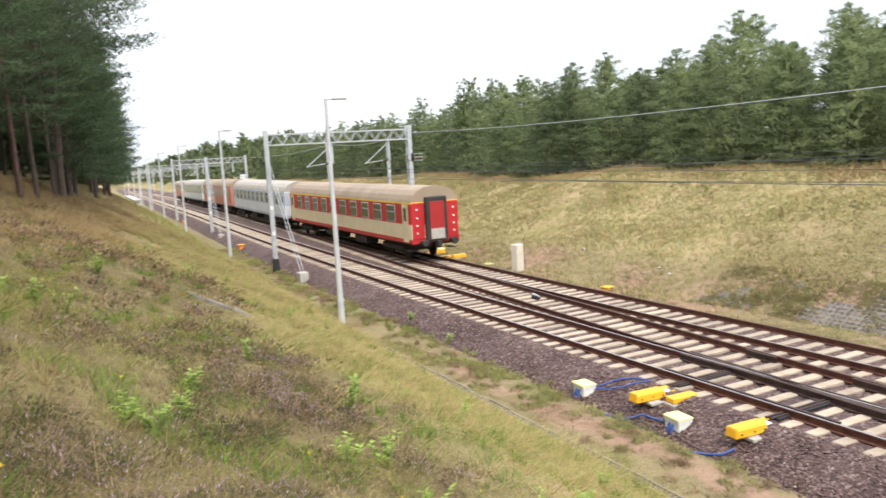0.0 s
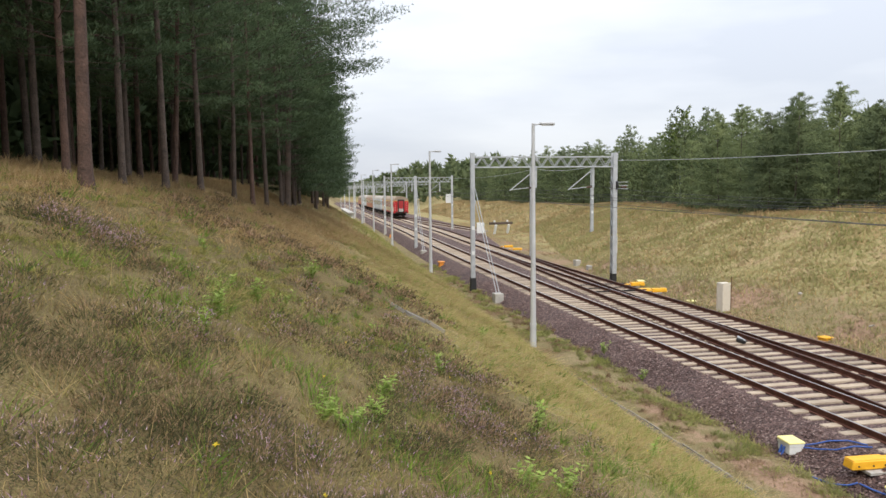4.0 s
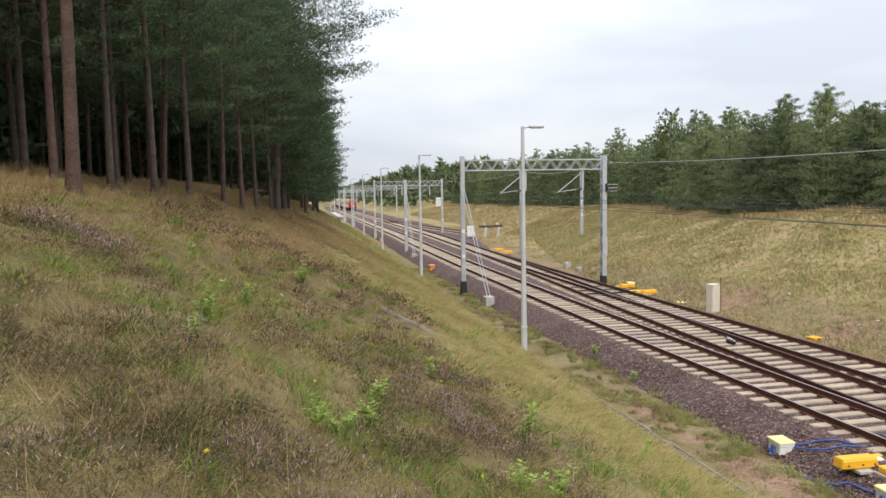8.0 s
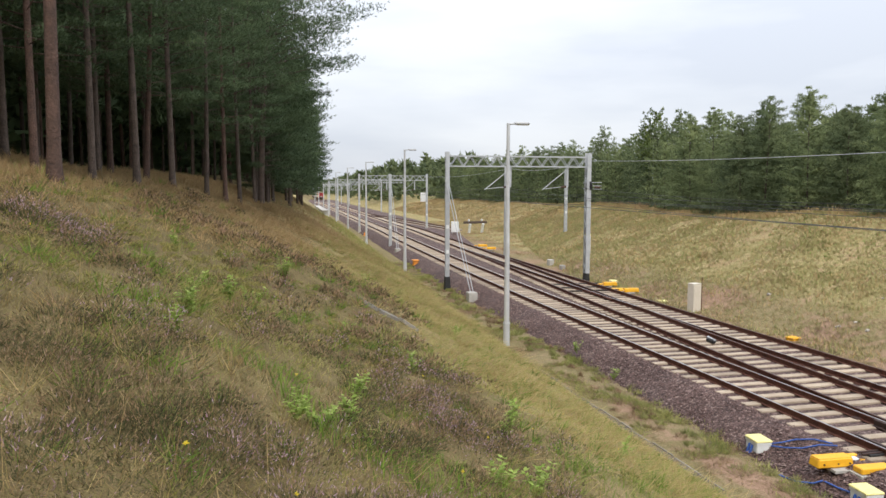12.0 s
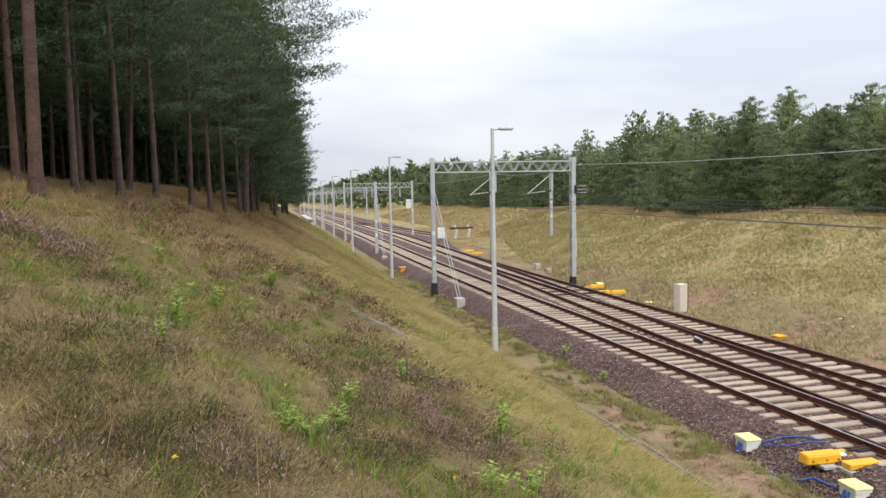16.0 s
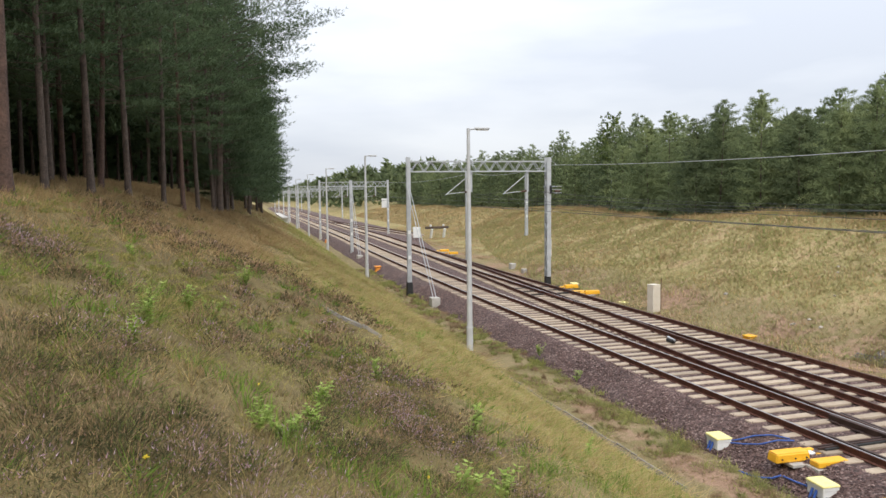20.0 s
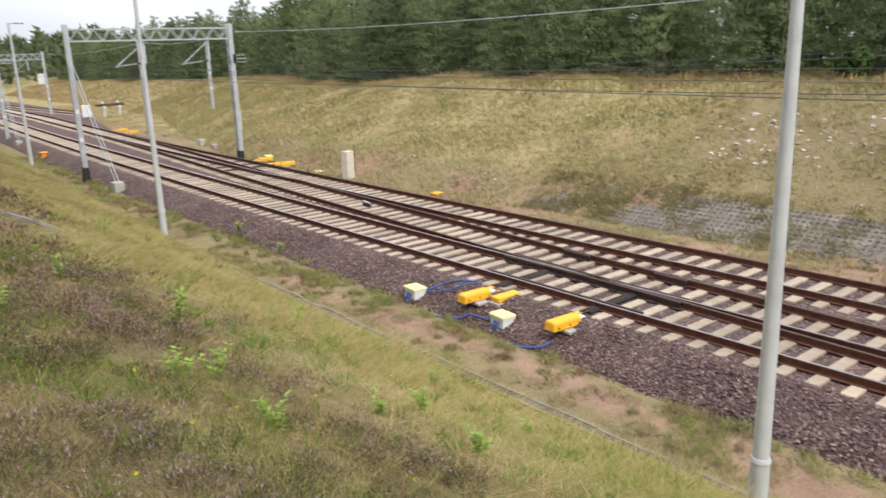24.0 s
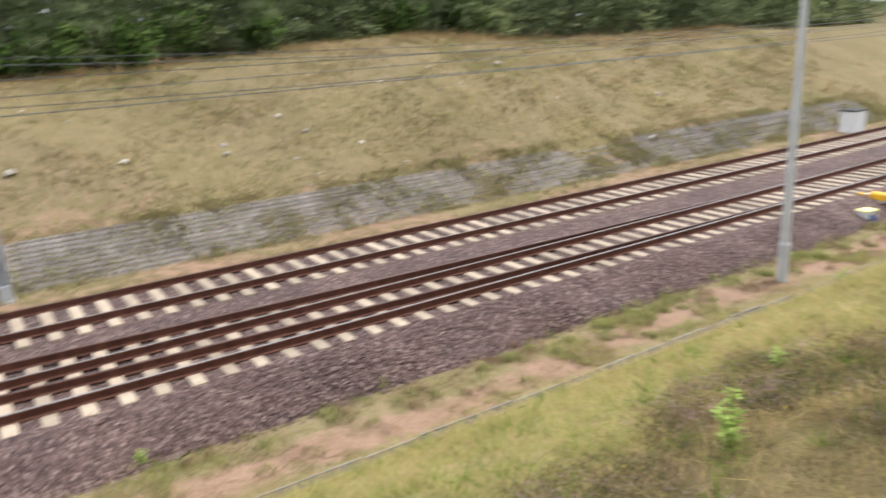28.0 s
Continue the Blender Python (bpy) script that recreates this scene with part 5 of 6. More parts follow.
def bush(u, y, r, h, mat, label, seed):
    rg = np.random.default_rng(seed)
    t = thing("bush", Matrix.Translation(ground_at(u, y)), label, "bush", "bushes on the far bank")
    stems, cs, ds = bmesh.new(), [], []
    for i in range(16):
        ang, out = rg.uniform(0, 6.283), rg.uniform(0.15, 1.0)
        tip = np.array([r * out * math.cos(ang), r * out * math.sin(ang), h * rg.uniform(0.6, 1.0) * (1 - 0.45 * out * out)])
        add_tube(stems, (0, 0, -0.1), tip, 0.02, 0.006, 4, False)
        for j in range(26):
            f = rg.uniform(0.25, 1.05)
            cs.append(tip * f + rg.normal(0, 0.16, 3) * r * 0.8)
            ds.append((math.cos(ang), math.sin(ang), 0.5))
    tagged(part("stalk", stems, M_BARK, t), kind="stuff")
    v, nrm = clumps(np.array(cs), np.array(ds), 0.2, 5, 0.7, 0.13, rg)
    o = new("leaves", spray_mesh("leaves", v, nrm, mat))
    o.parent = t
    return t


M_BUSH = leafy("broad_bush_leaves", [(0.2, (0.05, 0.10, 0.02)), (0.55, (0.11, 0.19, 0.04)), (0.9, (0.20, 0.27, 0.07))], 0.5)
for i, (u, y, r, h) in enumerate(((33.0, -1.5, 1.4, 2.2), (33.4, -4.2, 1.6, 2.5), (32.8, -7.0, 1.2, 2.0), (33.6, -9.0, 1.7, 2.6), (33.2, -12.6, 1.3, 2.0), (33.6, -20.0, 1.4, 2.1), (34.0, -24.0, 1.6, 2.4), (33.5, 4.0, 1.1, 1.6), (33.4, 13.5, 1.0, 1.3))):
    bush(u, y, r, h, M_BUSH, "leafy green bush on the crest of the far bank", 200 + i)

# ---- grass, heather and weeds ----
M_DRY = leafy("dry_grass", [(0.08, (0.18, 0.12, 0.05)), (0.35, (0.39, 0.27, 0.115)), (0.6, (0.56, 0.43, 0.205)), (0.78, (0.43, 0.37, 0.13)), (0.95, (0.63, 0.52, 0.30))], 0.7, 0.85, 0.5, 0.45)
M_TAN = leafy("tawny_grass", [(0.2, (0.28, 0.175, 0.075)), (0.45, (0.44, 0.295, 0.14)), (0.62, (0.54, 0.39, 0.20)), (0.85, (0.42, 0.36, 0.14))], 0.8, 0.85, 0.35, 0.4)
M_GREENG = leafy("green_grass", [(0.1, (0.14, 0.17, 0.04)), (0.4, (0.29, 0.315, 0.085)), (0.7, (0.46, 0.425, 0.155)), (0.95, (0.55, 0.46, 0.24))], 0.5, 0.85, 0.5, 0.45)
M_LUSH = leafy("lush_grass", [(0.1, (0.07, 0.14, 0.02)), (0.5, (0.16, 0.26, 0.035)), (0.9, (0.30, 0.37, 0.07))], 0.8, 0.85, 0.6, 0.35)
M_HEATH = leafy("heather_twigs", [(0.26, (0.05, 0.05, 0.02)), (0.40, (0.10, 0.082, 0.034)), (0.48, (0.18, 0.122, 0.060)), (0.56, (0.28, 0.175, 0.095)), (0.68, (0.38, 0.245, 0.155)), (0.80, (0.44, 0.30, 0.24))], 1.6, 0.85, 0.42, 0.2)
M_MOSS = leafy("yellow_moss", [(0.3, (0.11, 0.135, 0.030)), (0.45, (0.21, 0.215, 0.052)), (0.58, (0.34, 0.30, 0.09)), (0.75, (0.44, 0.37, 0.15))], 1.6, 0.9, 0.3, 0.3)
M_WEED = leafy("fresh_weed_leaves", [(0.1, (0.20, 0.29, 0.05)), (0.6, (0.34, 0.45, 0.10)), (0.9, (0.48, 0.57, 0.19))], 1.5, 0.7, 0.6, 0.35)
M_FLOWER = leafy("yellow_flowers", [(0.1, (0.7, 0.5, 0.03)), (0.9, (0.85, 0.7, 0.08))], 1.5, 0.7, 0.6, 0.2)


M_BANK = leafy("bank_straw", [(0.30, (0.27, 0.27, 0.085)), (0.41, (0.46, 0.365, 0.165)), (0.49, (0.55, 0.405, 0.225)), (0.57, (0.44, 0.300, 0.165)), (0.66, (0.52, 0.36, 0.14)), (0.78, (0.36, 0.31, 0.11))], 0.28, 0.85, 0.3, 0.45)
M_BANKGREEN = leafy("bank_green_grass", [(0.3, (0.22, 0.26, 0.08)), (0.5, (0.34, 0.345, 0.125)), (0.7, (0.43, 0.39, 0.18))], 0.4, 0.85, 0.2, 0.45)
M_BANKLUSH = leafy("bank_lush_grass", [(0.3, (0.15, 0.24, 0.045)), (0.6, (0.25, 0.33, 0.08)), (0.8, (0.33, 0.38, 0.11))], 0.8, 0.85, 0.25, 0.4)
M_OLIVE = leafy("bank_olive_growth", [(0.3, (0.115, 0.125, 0.04)), (0.45, (0.20, 0.19, 0.06)), (0.55, (0.34, 0.30, 0.09)), (0.65, (0.24, 0.17, 0.085)), (0.75, (0.40, 0.33, 0.12))], 0.7, 0.9, 0.15, 0.3)
M_STEM = leafy("bank_dead_stems", [(0.25, (0.17, 0.115, 0.06)), (0.5, (0.32, 0.215, 0.13)), (0.75, (0.40, 0.29, 0.185))], 0.6, 0.9, 0.15, 0.3)


def blades(u, y, h, w, lean, rg, z0=-0.02, fine=True):
    """Bent blades of three triangles each, or single ones where they stand far off."""
    n = len(u)
    base = np.stack([u + bend(y), y, height(u, y) - drop(y) + z0], 1)
    ang = rg.uniform(0, 6.283, n)
    d = np.stack([np.cos(ang), np.sin(ang), np.zeros(n)], 1)
    s = np.stack([-np.sin(ang + rg.normal(0, 0.6, n)), np.cos(ang), np.zeros(n)], 1)
    hh, ww, ll = h[:, None], w[:, None] / 2, lean[:, None]
    tip = base + d * hh * ll + np.array([0, 0, 1]) * hh * np.maximum(0.25, 1 - 0.4 * ll)
    if not fine:
        v = np.stack([base - s * ww, base + s * ww, tip], 1).reshape(-1, 3)
        return v, np.arange(n * 3).reshape(-1, 3)
    mid = base + d * hh * ll * 0.35 + np.array([0, 0, 1]) * hh * 0.6
    v = np.stack([base - s * ww, base + s * ww, mid - s * ww * 0.8, mid + s * ww * 0.8, tip], 1).reshape(-1, 3)
    k = np.arange(n)[:, None] * 5
    tr = np.concatenate([k + np.array([[0, 1, 3]]), k + np.array([[0, 3, 2]]), k + np.array([[2, 3, 4]])], 1).reshape(-1, 3)
    return v, tr


def stuff(name, label, category, chunks, mat, soft=True):
    """Joins blades into one mesh; soft ones are shaded like the turf that they make up."""
    vs, ts, ns, o = [], [], [], 0
    for c in chunks:
        v, t = c[0], c[1]
        if soft:
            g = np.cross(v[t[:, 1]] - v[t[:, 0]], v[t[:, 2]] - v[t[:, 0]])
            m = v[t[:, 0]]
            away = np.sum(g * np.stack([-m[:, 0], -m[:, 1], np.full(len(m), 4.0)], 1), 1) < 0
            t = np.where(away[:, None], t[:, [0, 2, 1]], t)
            ns.append(c[2] if len(c) > 2 else np.tile([0.0, 0.0, 1.0], (len(v), 1)) + np.random.default_rng(5).normal(0, 0.4 if v[0, 0] < 15 else 0.15, (len(v), 3)))
        vs.append(v)
        ts.append(t + o)
        o += len(v)
    me = tri_mesh(name, np.concatenate(vs), np.concatenate(ts), (mat,))
    if soft:
        n = np.concatenate(ns)
        n = n / np.linalg.norm(n, axis=1, keepdims=True)
        me.polygons.foreach_set("use_smooth", [True] * len(me.polygons))
        me.normals_split_custom_set_from_vertices(n.tolist())
    ob = new(name, me)
    return tagged(ob, label, category, kind="stuff")


def scatter_near(n, rg, u0, u1, reach, power=1.7):
    """Spots on the near slope, thicker towards where one stands."""
    r = 1.5 + reach * rg.uniform(0, 1, n) ** power
    a = rg.uniform(-0.6, 2.85, n)
    u, y = r * np.sin(a), r * np.cos(a)
    ok = (u > u0) & (u < u1)
    return u[ok], y[ok]


def patch(u, y, s, seed, cut):
    return vnoise(u, y, s, seed) + 0.5 * vnoise(u, y, s * 0.37, seed + 2) > cut


def tufts(u, y, k, spread, rg):
    return np.repeat(u, k) + rg.normal(0, spread, len(u) * k), np.repeat(y, k) + rg.normal(0, spread, len(u) * k)


def sward(u, y, h0, h1, w0, w1, l0, l1, rg, limit=6.5, z0=-0.02):
    """Near blades bent and fine, far ones single."""
    d = np.hypot(u, y)
    h = rg.uniform(h0, h1, len(u)) * (1 + 0.3 * vnoise(u, y, 0.9))
    w = w0 + w1 * d
    ln = rg.uniform(l0, l1, len(u))
    near = d < limit
    return [blades(u[q], y[q], h[q], w[q], ln[q], rg, z0, fine) for q, fine in ((near, True), (~near, False)) if q.any()]


rg = np.random.default_rng(21)
M_LOW = leafy("low_olive_growth", [(0.30, (0.060, 0.064, 0.022)), (0.40, (0.20, 0.132, 0.060)), (0.47, (0.18, 0.170, 0.050)), (0.53, (0.36, 0.245, 0.115)), (0.60, (0.22, 0.198, 0.058)), (0.70, (0.43, 0.300, 0.175))], 1.6, 0.9, 0.36, 0.25)
u, y = scatter_near(26000, rg, -9, 9.4, 46)
keep = (u + 0.04 * np.maximum(y - 8, 0) + 0.8 * vnoise(u, y, 2.0) < 3.8) | (rg.uniform(0, 1, len(u)) < 0.15)
keep &= (y < 24) | (rg.uniform(0, 1, len(u)) < 0.35)
u, y = tufts(u[keep], y[keep], 5, 0.09, rg)
a, r = rg.uniform(-0.7, 2.9, 11000), np.sqrt(rg.uniform(1.0, 52.0, 11000))
nu, ny = tufts(r * np.sin(a), r * np.cos(a), 6, 0.05, rg)
u, y = np.concatenate([u, nu]), np.concatenate([y, ny])
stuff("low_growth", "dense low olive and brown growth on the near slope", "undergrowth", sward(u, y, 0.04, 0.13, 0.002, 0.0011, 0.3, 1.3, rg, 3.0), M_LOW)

u, y = scatter_near(46000, rg, -12, 9.3, 50)
keep = (patch(u, y, 0.7, 0.4, 0.75) | (rg.uniform(0, 1, len(u)) < 0.05)) & ((u + 0.8 * vnoise(u, y, 1.7) < 5.0) | (rg.uniform(0, 1, len(u)) < 0.2))
u, y = tufts(u[keep], y[keep], 7, 0.06, rg)
near = np.hypot(u, y) < 5.5
thin = ~near | (rg.uniform(0, 1, len(u)) < 0.07)
u, y = u[thin], y[thin]
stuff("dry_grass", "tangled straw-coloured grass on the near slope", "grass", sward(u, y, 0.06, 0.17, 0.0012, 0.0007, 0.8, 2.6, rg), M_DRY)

ey = rg.uniform(11, 60, 24000)
eu = np.interp(ey, [11, 20, 43, 60], [-2.0, 1.4, 4.4, 5.8]) - rg.uniform(0, 1, 24000) ** 0.8 * 8.5 + 0.6 * vnoise(ey, ey, 1.5)
u, y = tufts(eu, ey, 4, 0.08, rg)
stuff("tawny_grass", "tall tawny grass along the edge of the wood", "grass", sward(u, y, 0.14, 0.36, 0.0024, 0.0009, 0.4, 1.8, rg), M_TAN)

u, y = scatter_near(800, rg, -10, 9.0, 28)
u, y = tufts(u, y, 2, 0.05, rg)
stuff("grass_stems", "thin bleached grass stems standing over the slope", "grass", sward(u, y, 0.22, 0.5, 0.0016, 0.0004, 0.5, 1.8, rg, 30), M_DRY)

u, y = scatter_near(60000, rg, -8, 9.5, 50)
keep = patch(u, y, 1.1, 3.1, 0.75) | (u + 0.8 * vnoise(u, y, 2.0) > 4.5)
u, y = tufts(u[keep], y[keep], 6, 0.07, rg)
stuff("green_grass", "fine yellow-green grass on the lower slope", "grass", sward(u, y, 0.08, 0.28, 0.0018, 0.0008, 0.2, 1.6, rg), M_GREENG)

y = rg.uniform(-22, 50, 30000)
u = rg.uniform(1.6, 9.2, 30000)
keep = rg.uniform(0, 1, len(u)) < np.clip((u + 1.2 * vnoise(u, y, 1.9) + 0.8 * vnoise(u, y, 0.6, 3.0) - 2.7 + 0.04 * np.maximum(y - 8, 0)) / 2.4, 0, 1)
u, y = tufts(u[keep], y[keep], 5, 0.09, rg)
stuff("green_grass", "fine bright grass over the foot of the slope", "grass", sward(u[::3], y[::3], 0.10, 0.28, 0.004, 0.0011, 1.0, 2.9, rg, 2.0), M_GREENG)
stuff("dry_grass", "fine bleached grass over the foot of the slope", "grass", sward(np.concatenate([u[1::3], u[2::3]]), np.concatenate([y[1::3], y[2::3]]), 0.10, 0.34, 0.003, 0.0010, 1.0, 2.9, rg, 2.0), M_DRY)

y = 42 + 90 * rg.uniform(0, 1, 26000) ** 1.3
u = rg.uniform(0.0, 10.3, 26000)
green = rg.uniform(0, 1, 26000) < np.clip((u + 1.2 * vnoise(u, y, 2.5) - 5.0) / 3, 0.1, 0.85)
stuff("green_grass", "green grass along the far foot of the near slope", "grass", sward(u[green], y[green], 0.15, 0.4, 0.02, 0.0008, 0.4, 1.6, rg), M_GREENG)
stuff("tawny_grass", "brown grass high on the far end of the near slope", "grass", sward(u[~green], y[~green], 0.15, 0.4, 0.02, 0.0008, 0.4, 1.6, rg), M_TAN)

u, y = scatter_near(34000, rg, -6, 9.3, 44)
keep = patch(u, y, 0.8, 7.7, 0.8) | ((u > 5.8 + 0.5 * vnoise(u, y, 1.1)) & patch(u, y, 0.8, 2.2, 0.35))
u, y = tufts(u[keep], y[keep], 6, 0.05, rg)
stuff("lush_grass", "fresh green grass patches on the slope", "grass", sward(u, y, 0.08, 0.24, 0.003, 0.0009, 0.2, 1.2, rg), M_LUSH)

HEATHS = [(-1.3, 4.9, 0.5), (-1.0, 5.2, 0.45), (-1.1, 4.0, 0.5), (-0.8, 4.3, 0.5), (-0.5, 5.1, 0.4), (-0.35, 4.2, 0.45), (-0.85, 3.5, 0.45), (-0.5, 3.6, 0.45), (-0.05, 4.1, 0.4), (-2.3, 10.3, 0.7), (-1.85, 9.2, 0.5), (0.3, 8.8, 0.6), (1.4, 15.0, 1.7), (2.3, 12.6, 1.2), (0.95, 5.1, 0.35), (1.3, 6.4, 0.5), (2.65, 9.0, 0.8), (-0.6, 20.0, 2.2), (1.8, 21.0, 2.0), (1.25, 3.9, 0.6), (2.0, 3.5, 0.5), (3.3, 13.5, 0.9), (1.9, 8.0, 0.5), (3.0, 5.0, 0.45), (2.4, 1.5, 0.8), (3.2, -3.0, 1.2), (4.0, -6.0, 1.5)]
MOSSES = [(-2.0, 7.6, 0.7), (-1.9, 12.4, 1.0), (-0.9, 9.8, 0.7), (-1.4, 12.6, 0.9), (-0.3, 9.3, 0.6), (0.3, 4.8, 0.4), (0.0, 5.0, 0.35), (-0.6, 13.0, 1.0), (0.8, 7.5, 0.5), (-0.35, 7.4, 0.45), (0.6, 15.6, 0.9), (1.6, 11.8, 0.8), (2.2, 6.4, 0.5), (2.0, 4.6, 0.4)]


def lies_in(u, y, spots):
    out = np.zeros(len(u))
    for a, b, r in spots:
        out = np.maximum(out, np.exp(-((u - a) ** 2 + (y - b) ** 2 * np.where(b > 7, 0.45, 0.8)) / (r * r)))
    return out


a, r = rg.uniform(-0.7, 2.9, 5200), np.sqrt(rg.uniform(1.5, 120.0, 5200))
nu, ny = r * np.sin(a), r * np.cos(a)
u, y = scatter_near(16000, rg, -8, 6.2, 34)
far = np.hypot(u, y) > 10.5
hu, hy = np.concatenate([nu, u[far]]), np.concatenate([ny, y[far]])
keep = rg.uniform(0, 1, len(hu)) < np.where(np.hypot(hu, hy) < 10.5, 0.5, 0.36) * np.clip(1.4 * lies_in(hu, hy, HEATHS) + 0.5 * patch(hu, hy, 0.3, 1.4, 0.45) - 0.6 * lies_in(hu, hy, MOSSES), 0, 1)
keep &= (hu + 0.6 * vnoise(hu, hy, 0.5) < 4.3) & (hy < 26 + 3 * vnoise(hu, hy, 2.0)) & (hu - 0.03 * hy > -3.4)
hu, hy = hu[keep], hy[keep]


def mounds(u, y, r0, r1, h0, h1, n, ln, w0, w1, rg, out=0.75):
    """Low bushy domes of twigs that spread from the root."""
    m = len(u)
    r, h = rg.uniform(r0, r1, m), rg.uniform(h0, h1, m)
    base = np.stack([u + bend(y), y, height(u, y)], 1)
    a, q = rg.uniform(0, 6.283, (m, n)), np.sqrt(rg.uniform(0, 1, (m, n)))
    dome = np.sqrt(np.maximum(0.0, 1 - 0.9 * q * q))
    d = np.stack([np.cos(a) * q * out, np.sin(a) * q * out, 0.45 * dome + 0.3], 2) + rg.normal(0, 0.22, (m, n, 3))
    d /= np.linalg.norm(d, axis=2, keepdims=True)
    c = base[:, None, :] + np.stack([np.cos(a) * q * r[:, None], np.sin(a) * q * r[:, None], dome * h[:, None] * rg.uniform(0.45, 1.0, (m, n)) - 0.04], 2)
    far = np.repeat(np.hypot(u, y), n)[:, None]
    side = np.cross(d.reshape(-1, 3), rg.normal(0, 1, (m * n, 3)))
    side /= np.linalg.norm(side, axis=1, keepdims=True) + 1e-9
    w = (w0 + w1 * far) * 0.5
    c, d = c.reshape(-1, 3), d.reshape(-1, 3) * ln * rg.uniform(0.6, 1.4, (m * n, 1))
    v = np.stack([c - side * w, c + side * w, c + d], 1).reshape(-1, 3)
    nrm = np.stack([np.cos(a) * q * 1.1, np.sin(a) * q * 1.1, 0.25 + 0.6 * dome], 2).reshape(-1, 3) + rg.normal(0, 0.35, (m * n, 3))
    return v, np.arange(len(v)).reshape(-1, 3), np.repeat(nrm, 3, 0)


hd = np.hypot(hu, hy)
near, mid = hd < 6.5, (hd >= 6.5) & (hd < 12)
M_HDARK = leafy("dark_heather_leaves", [(0.3, (0.040, 0.052, 0.018)), (0.5, (0.080, 0.085, 0.030)), (0.7, (0.15, 0.11, 0.052))], 1.6, 0.85, 0.4, 0.2)
stuff("heather", "dark green heather bushes on the near slope", "heather", [mounds(hu[q], hy[q], 0.14, r1, 0.10, 0.30, n, ln, w0, w1, rg) for q, r1, n, ln, w0, w1 in ((near, 0.36, 270, 0.036, 0.0016, 0.0009), (mid, 0.42, 80, 0.05, 0.002, 0.0009), (hd >= 12, 0.6, 16, 0.08, 0.004, 0.0012))], M_HDARK)
stuff("heather", "brown and faded purple heather twigs on the near slope", "heather", [mounds(hu[q], hy[q], 0.14, r1, 0.18, 0.36, n, ln, w0, w1, rg) for q, r1, n, ln, w0, w1 in ((near, 0.36, 170, 0.034, 0.0013, 0.0008), (mid, 0.42, 110, 0.045, 0.002, 0.0009), (hd >= 12, 0.6, 90, 0.08, 0.004, 0.0012))], M_HEATH)
a, r = rg.uniform(-0.7, 2.9, 4200), np.sqrt(rg.uniform(1.2, 300.0, 4200))
mu, my = r * np.sin(a), r * np.cos(a)
keep = (mu < 5.5) & (rg.uniform(0, 1, len(mu)) < np.clip(1.3 * lies_in(mu, my, MOSSES) + 0.3 * ~patch(mu, my, 0.3, 1.4, 0.2), 0, 1))
stuff("moss", "yellow-green moss cushions between the heather", "moss", [mounds(mu[keep], my[keep], 0.12, 0.4, 0.04, 0.14, 130, 0.042, 0.0022, 0.0009, rg, 0.9)], M_MOSS)
u, y = scatter_near(900, rg, -7, 6.5, 34)
keep = (np.hypot(u, y) > 5) | (rg.uniform(0, 1, len(u)) < 0.08)
u, y = u[keep], y[keep]
stuff("straw_tussocks", "arching tussocks of bleached grass among the heather", "grass", [mounds(u, y, 0.05, 0.16, 0.04, 0.10, 26, 0.24, 0.0016, 0.0008, rg, 1.2)], M_DRY)
u, y = scatter_near(1500, rg, -5, 9.0, 30)
keep = (np.hypot(u, y) > 4.5) | (rg.uniform(0, 1, len(u)) < 0.3)
u, y = u[keep], y[keep]
stuff("green_tussocks", "fresh green grass tussocks on the slope", "grass", [mounds(u, y, 0.05, 0.2, 0.04, 0.10, 34, 0.2, 0.003, 0.0009, rg, 0.9)], M_LUSH)
M_BLOOM = leafy("heather_bloom", [(0.1, (0.32, 0.18, 0.24)), (0.5, (0.48, 0.30, 0.38)), (0.9, (0.62, 0.48, 0.52))], 1.5, 0.85, 0.7, 0.2)
keep = patch(hu, hy, 0.5, 2.6, 0.0) & (hd < 16)
stuff("heather_bloom", "small faded purple heather flowers", "flowers", [mounds(hu[keep], hy[keep], 0.14, 0.4, 0.24, 0.42, 70, 0.024, 0.002, 0.0008, rg)], M_BLOOM)

u, y = scatter_near(110, rg, -3, 6.5, 14)
n = len(u)
c = np.stack([u + bend(y), y, height(u, y) + rg.uniform(0.16, 0.3, n)], 1)
v, nrm = clumps(c, np.tile([0.0, 0.0, 0.25], (n, 1)), 0.016, 12, 0.6, 0.012, rg)
stuff("yellow_flowers", "small yellow composite flowers over the grass", "flowers", [(v, np.arange(len(v)).reshape(-1, 3))], M_FLOWER)


def far_slope(n, rg, y0, y1):
    y = rg.uniform(y0, y1, n)
    toe = 21.4 + np.clip((y - 46) / 40, 0, 1) ** 1.2 * 9.0
    u = toe + rg.uniform(-1.2, 14.5, n)
    return u, y, u - toe


u, y, s = far_slope(110000, rg, -46, 100)
bare = np.clip((20 - y) / 6, 0, 1) * 0.72
keep = ((s > 2.2) | (rg.uniform(0, 1, len(u)) < 0.75)) & (rg.uniform(0, 1, len(u)) > bare)
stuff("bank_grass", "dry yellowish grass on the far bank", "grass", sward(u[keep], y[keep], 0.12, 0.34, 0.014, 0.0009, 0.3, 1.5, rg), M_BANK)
u, y, s = far_slope(110000, rg, -46, 100)
keep = patch(u, y, 1.2, 1.7, 0.5 * np.clip((20 - y) / 6, 0, 1)) | ((y > 24) & (rg.uniform(0, 1, len(u)) < 0.4))
stuff("bank_grass", "yellow-green grass patches on the far bank", "grass", sward(u[keep], y[keep], 0.12, 0.34, 0.014, 0.0009, 0.3, 1.5, rg), M_BANKGREEN)
u, y, s = far_slope(30000, rg, 92, 200)
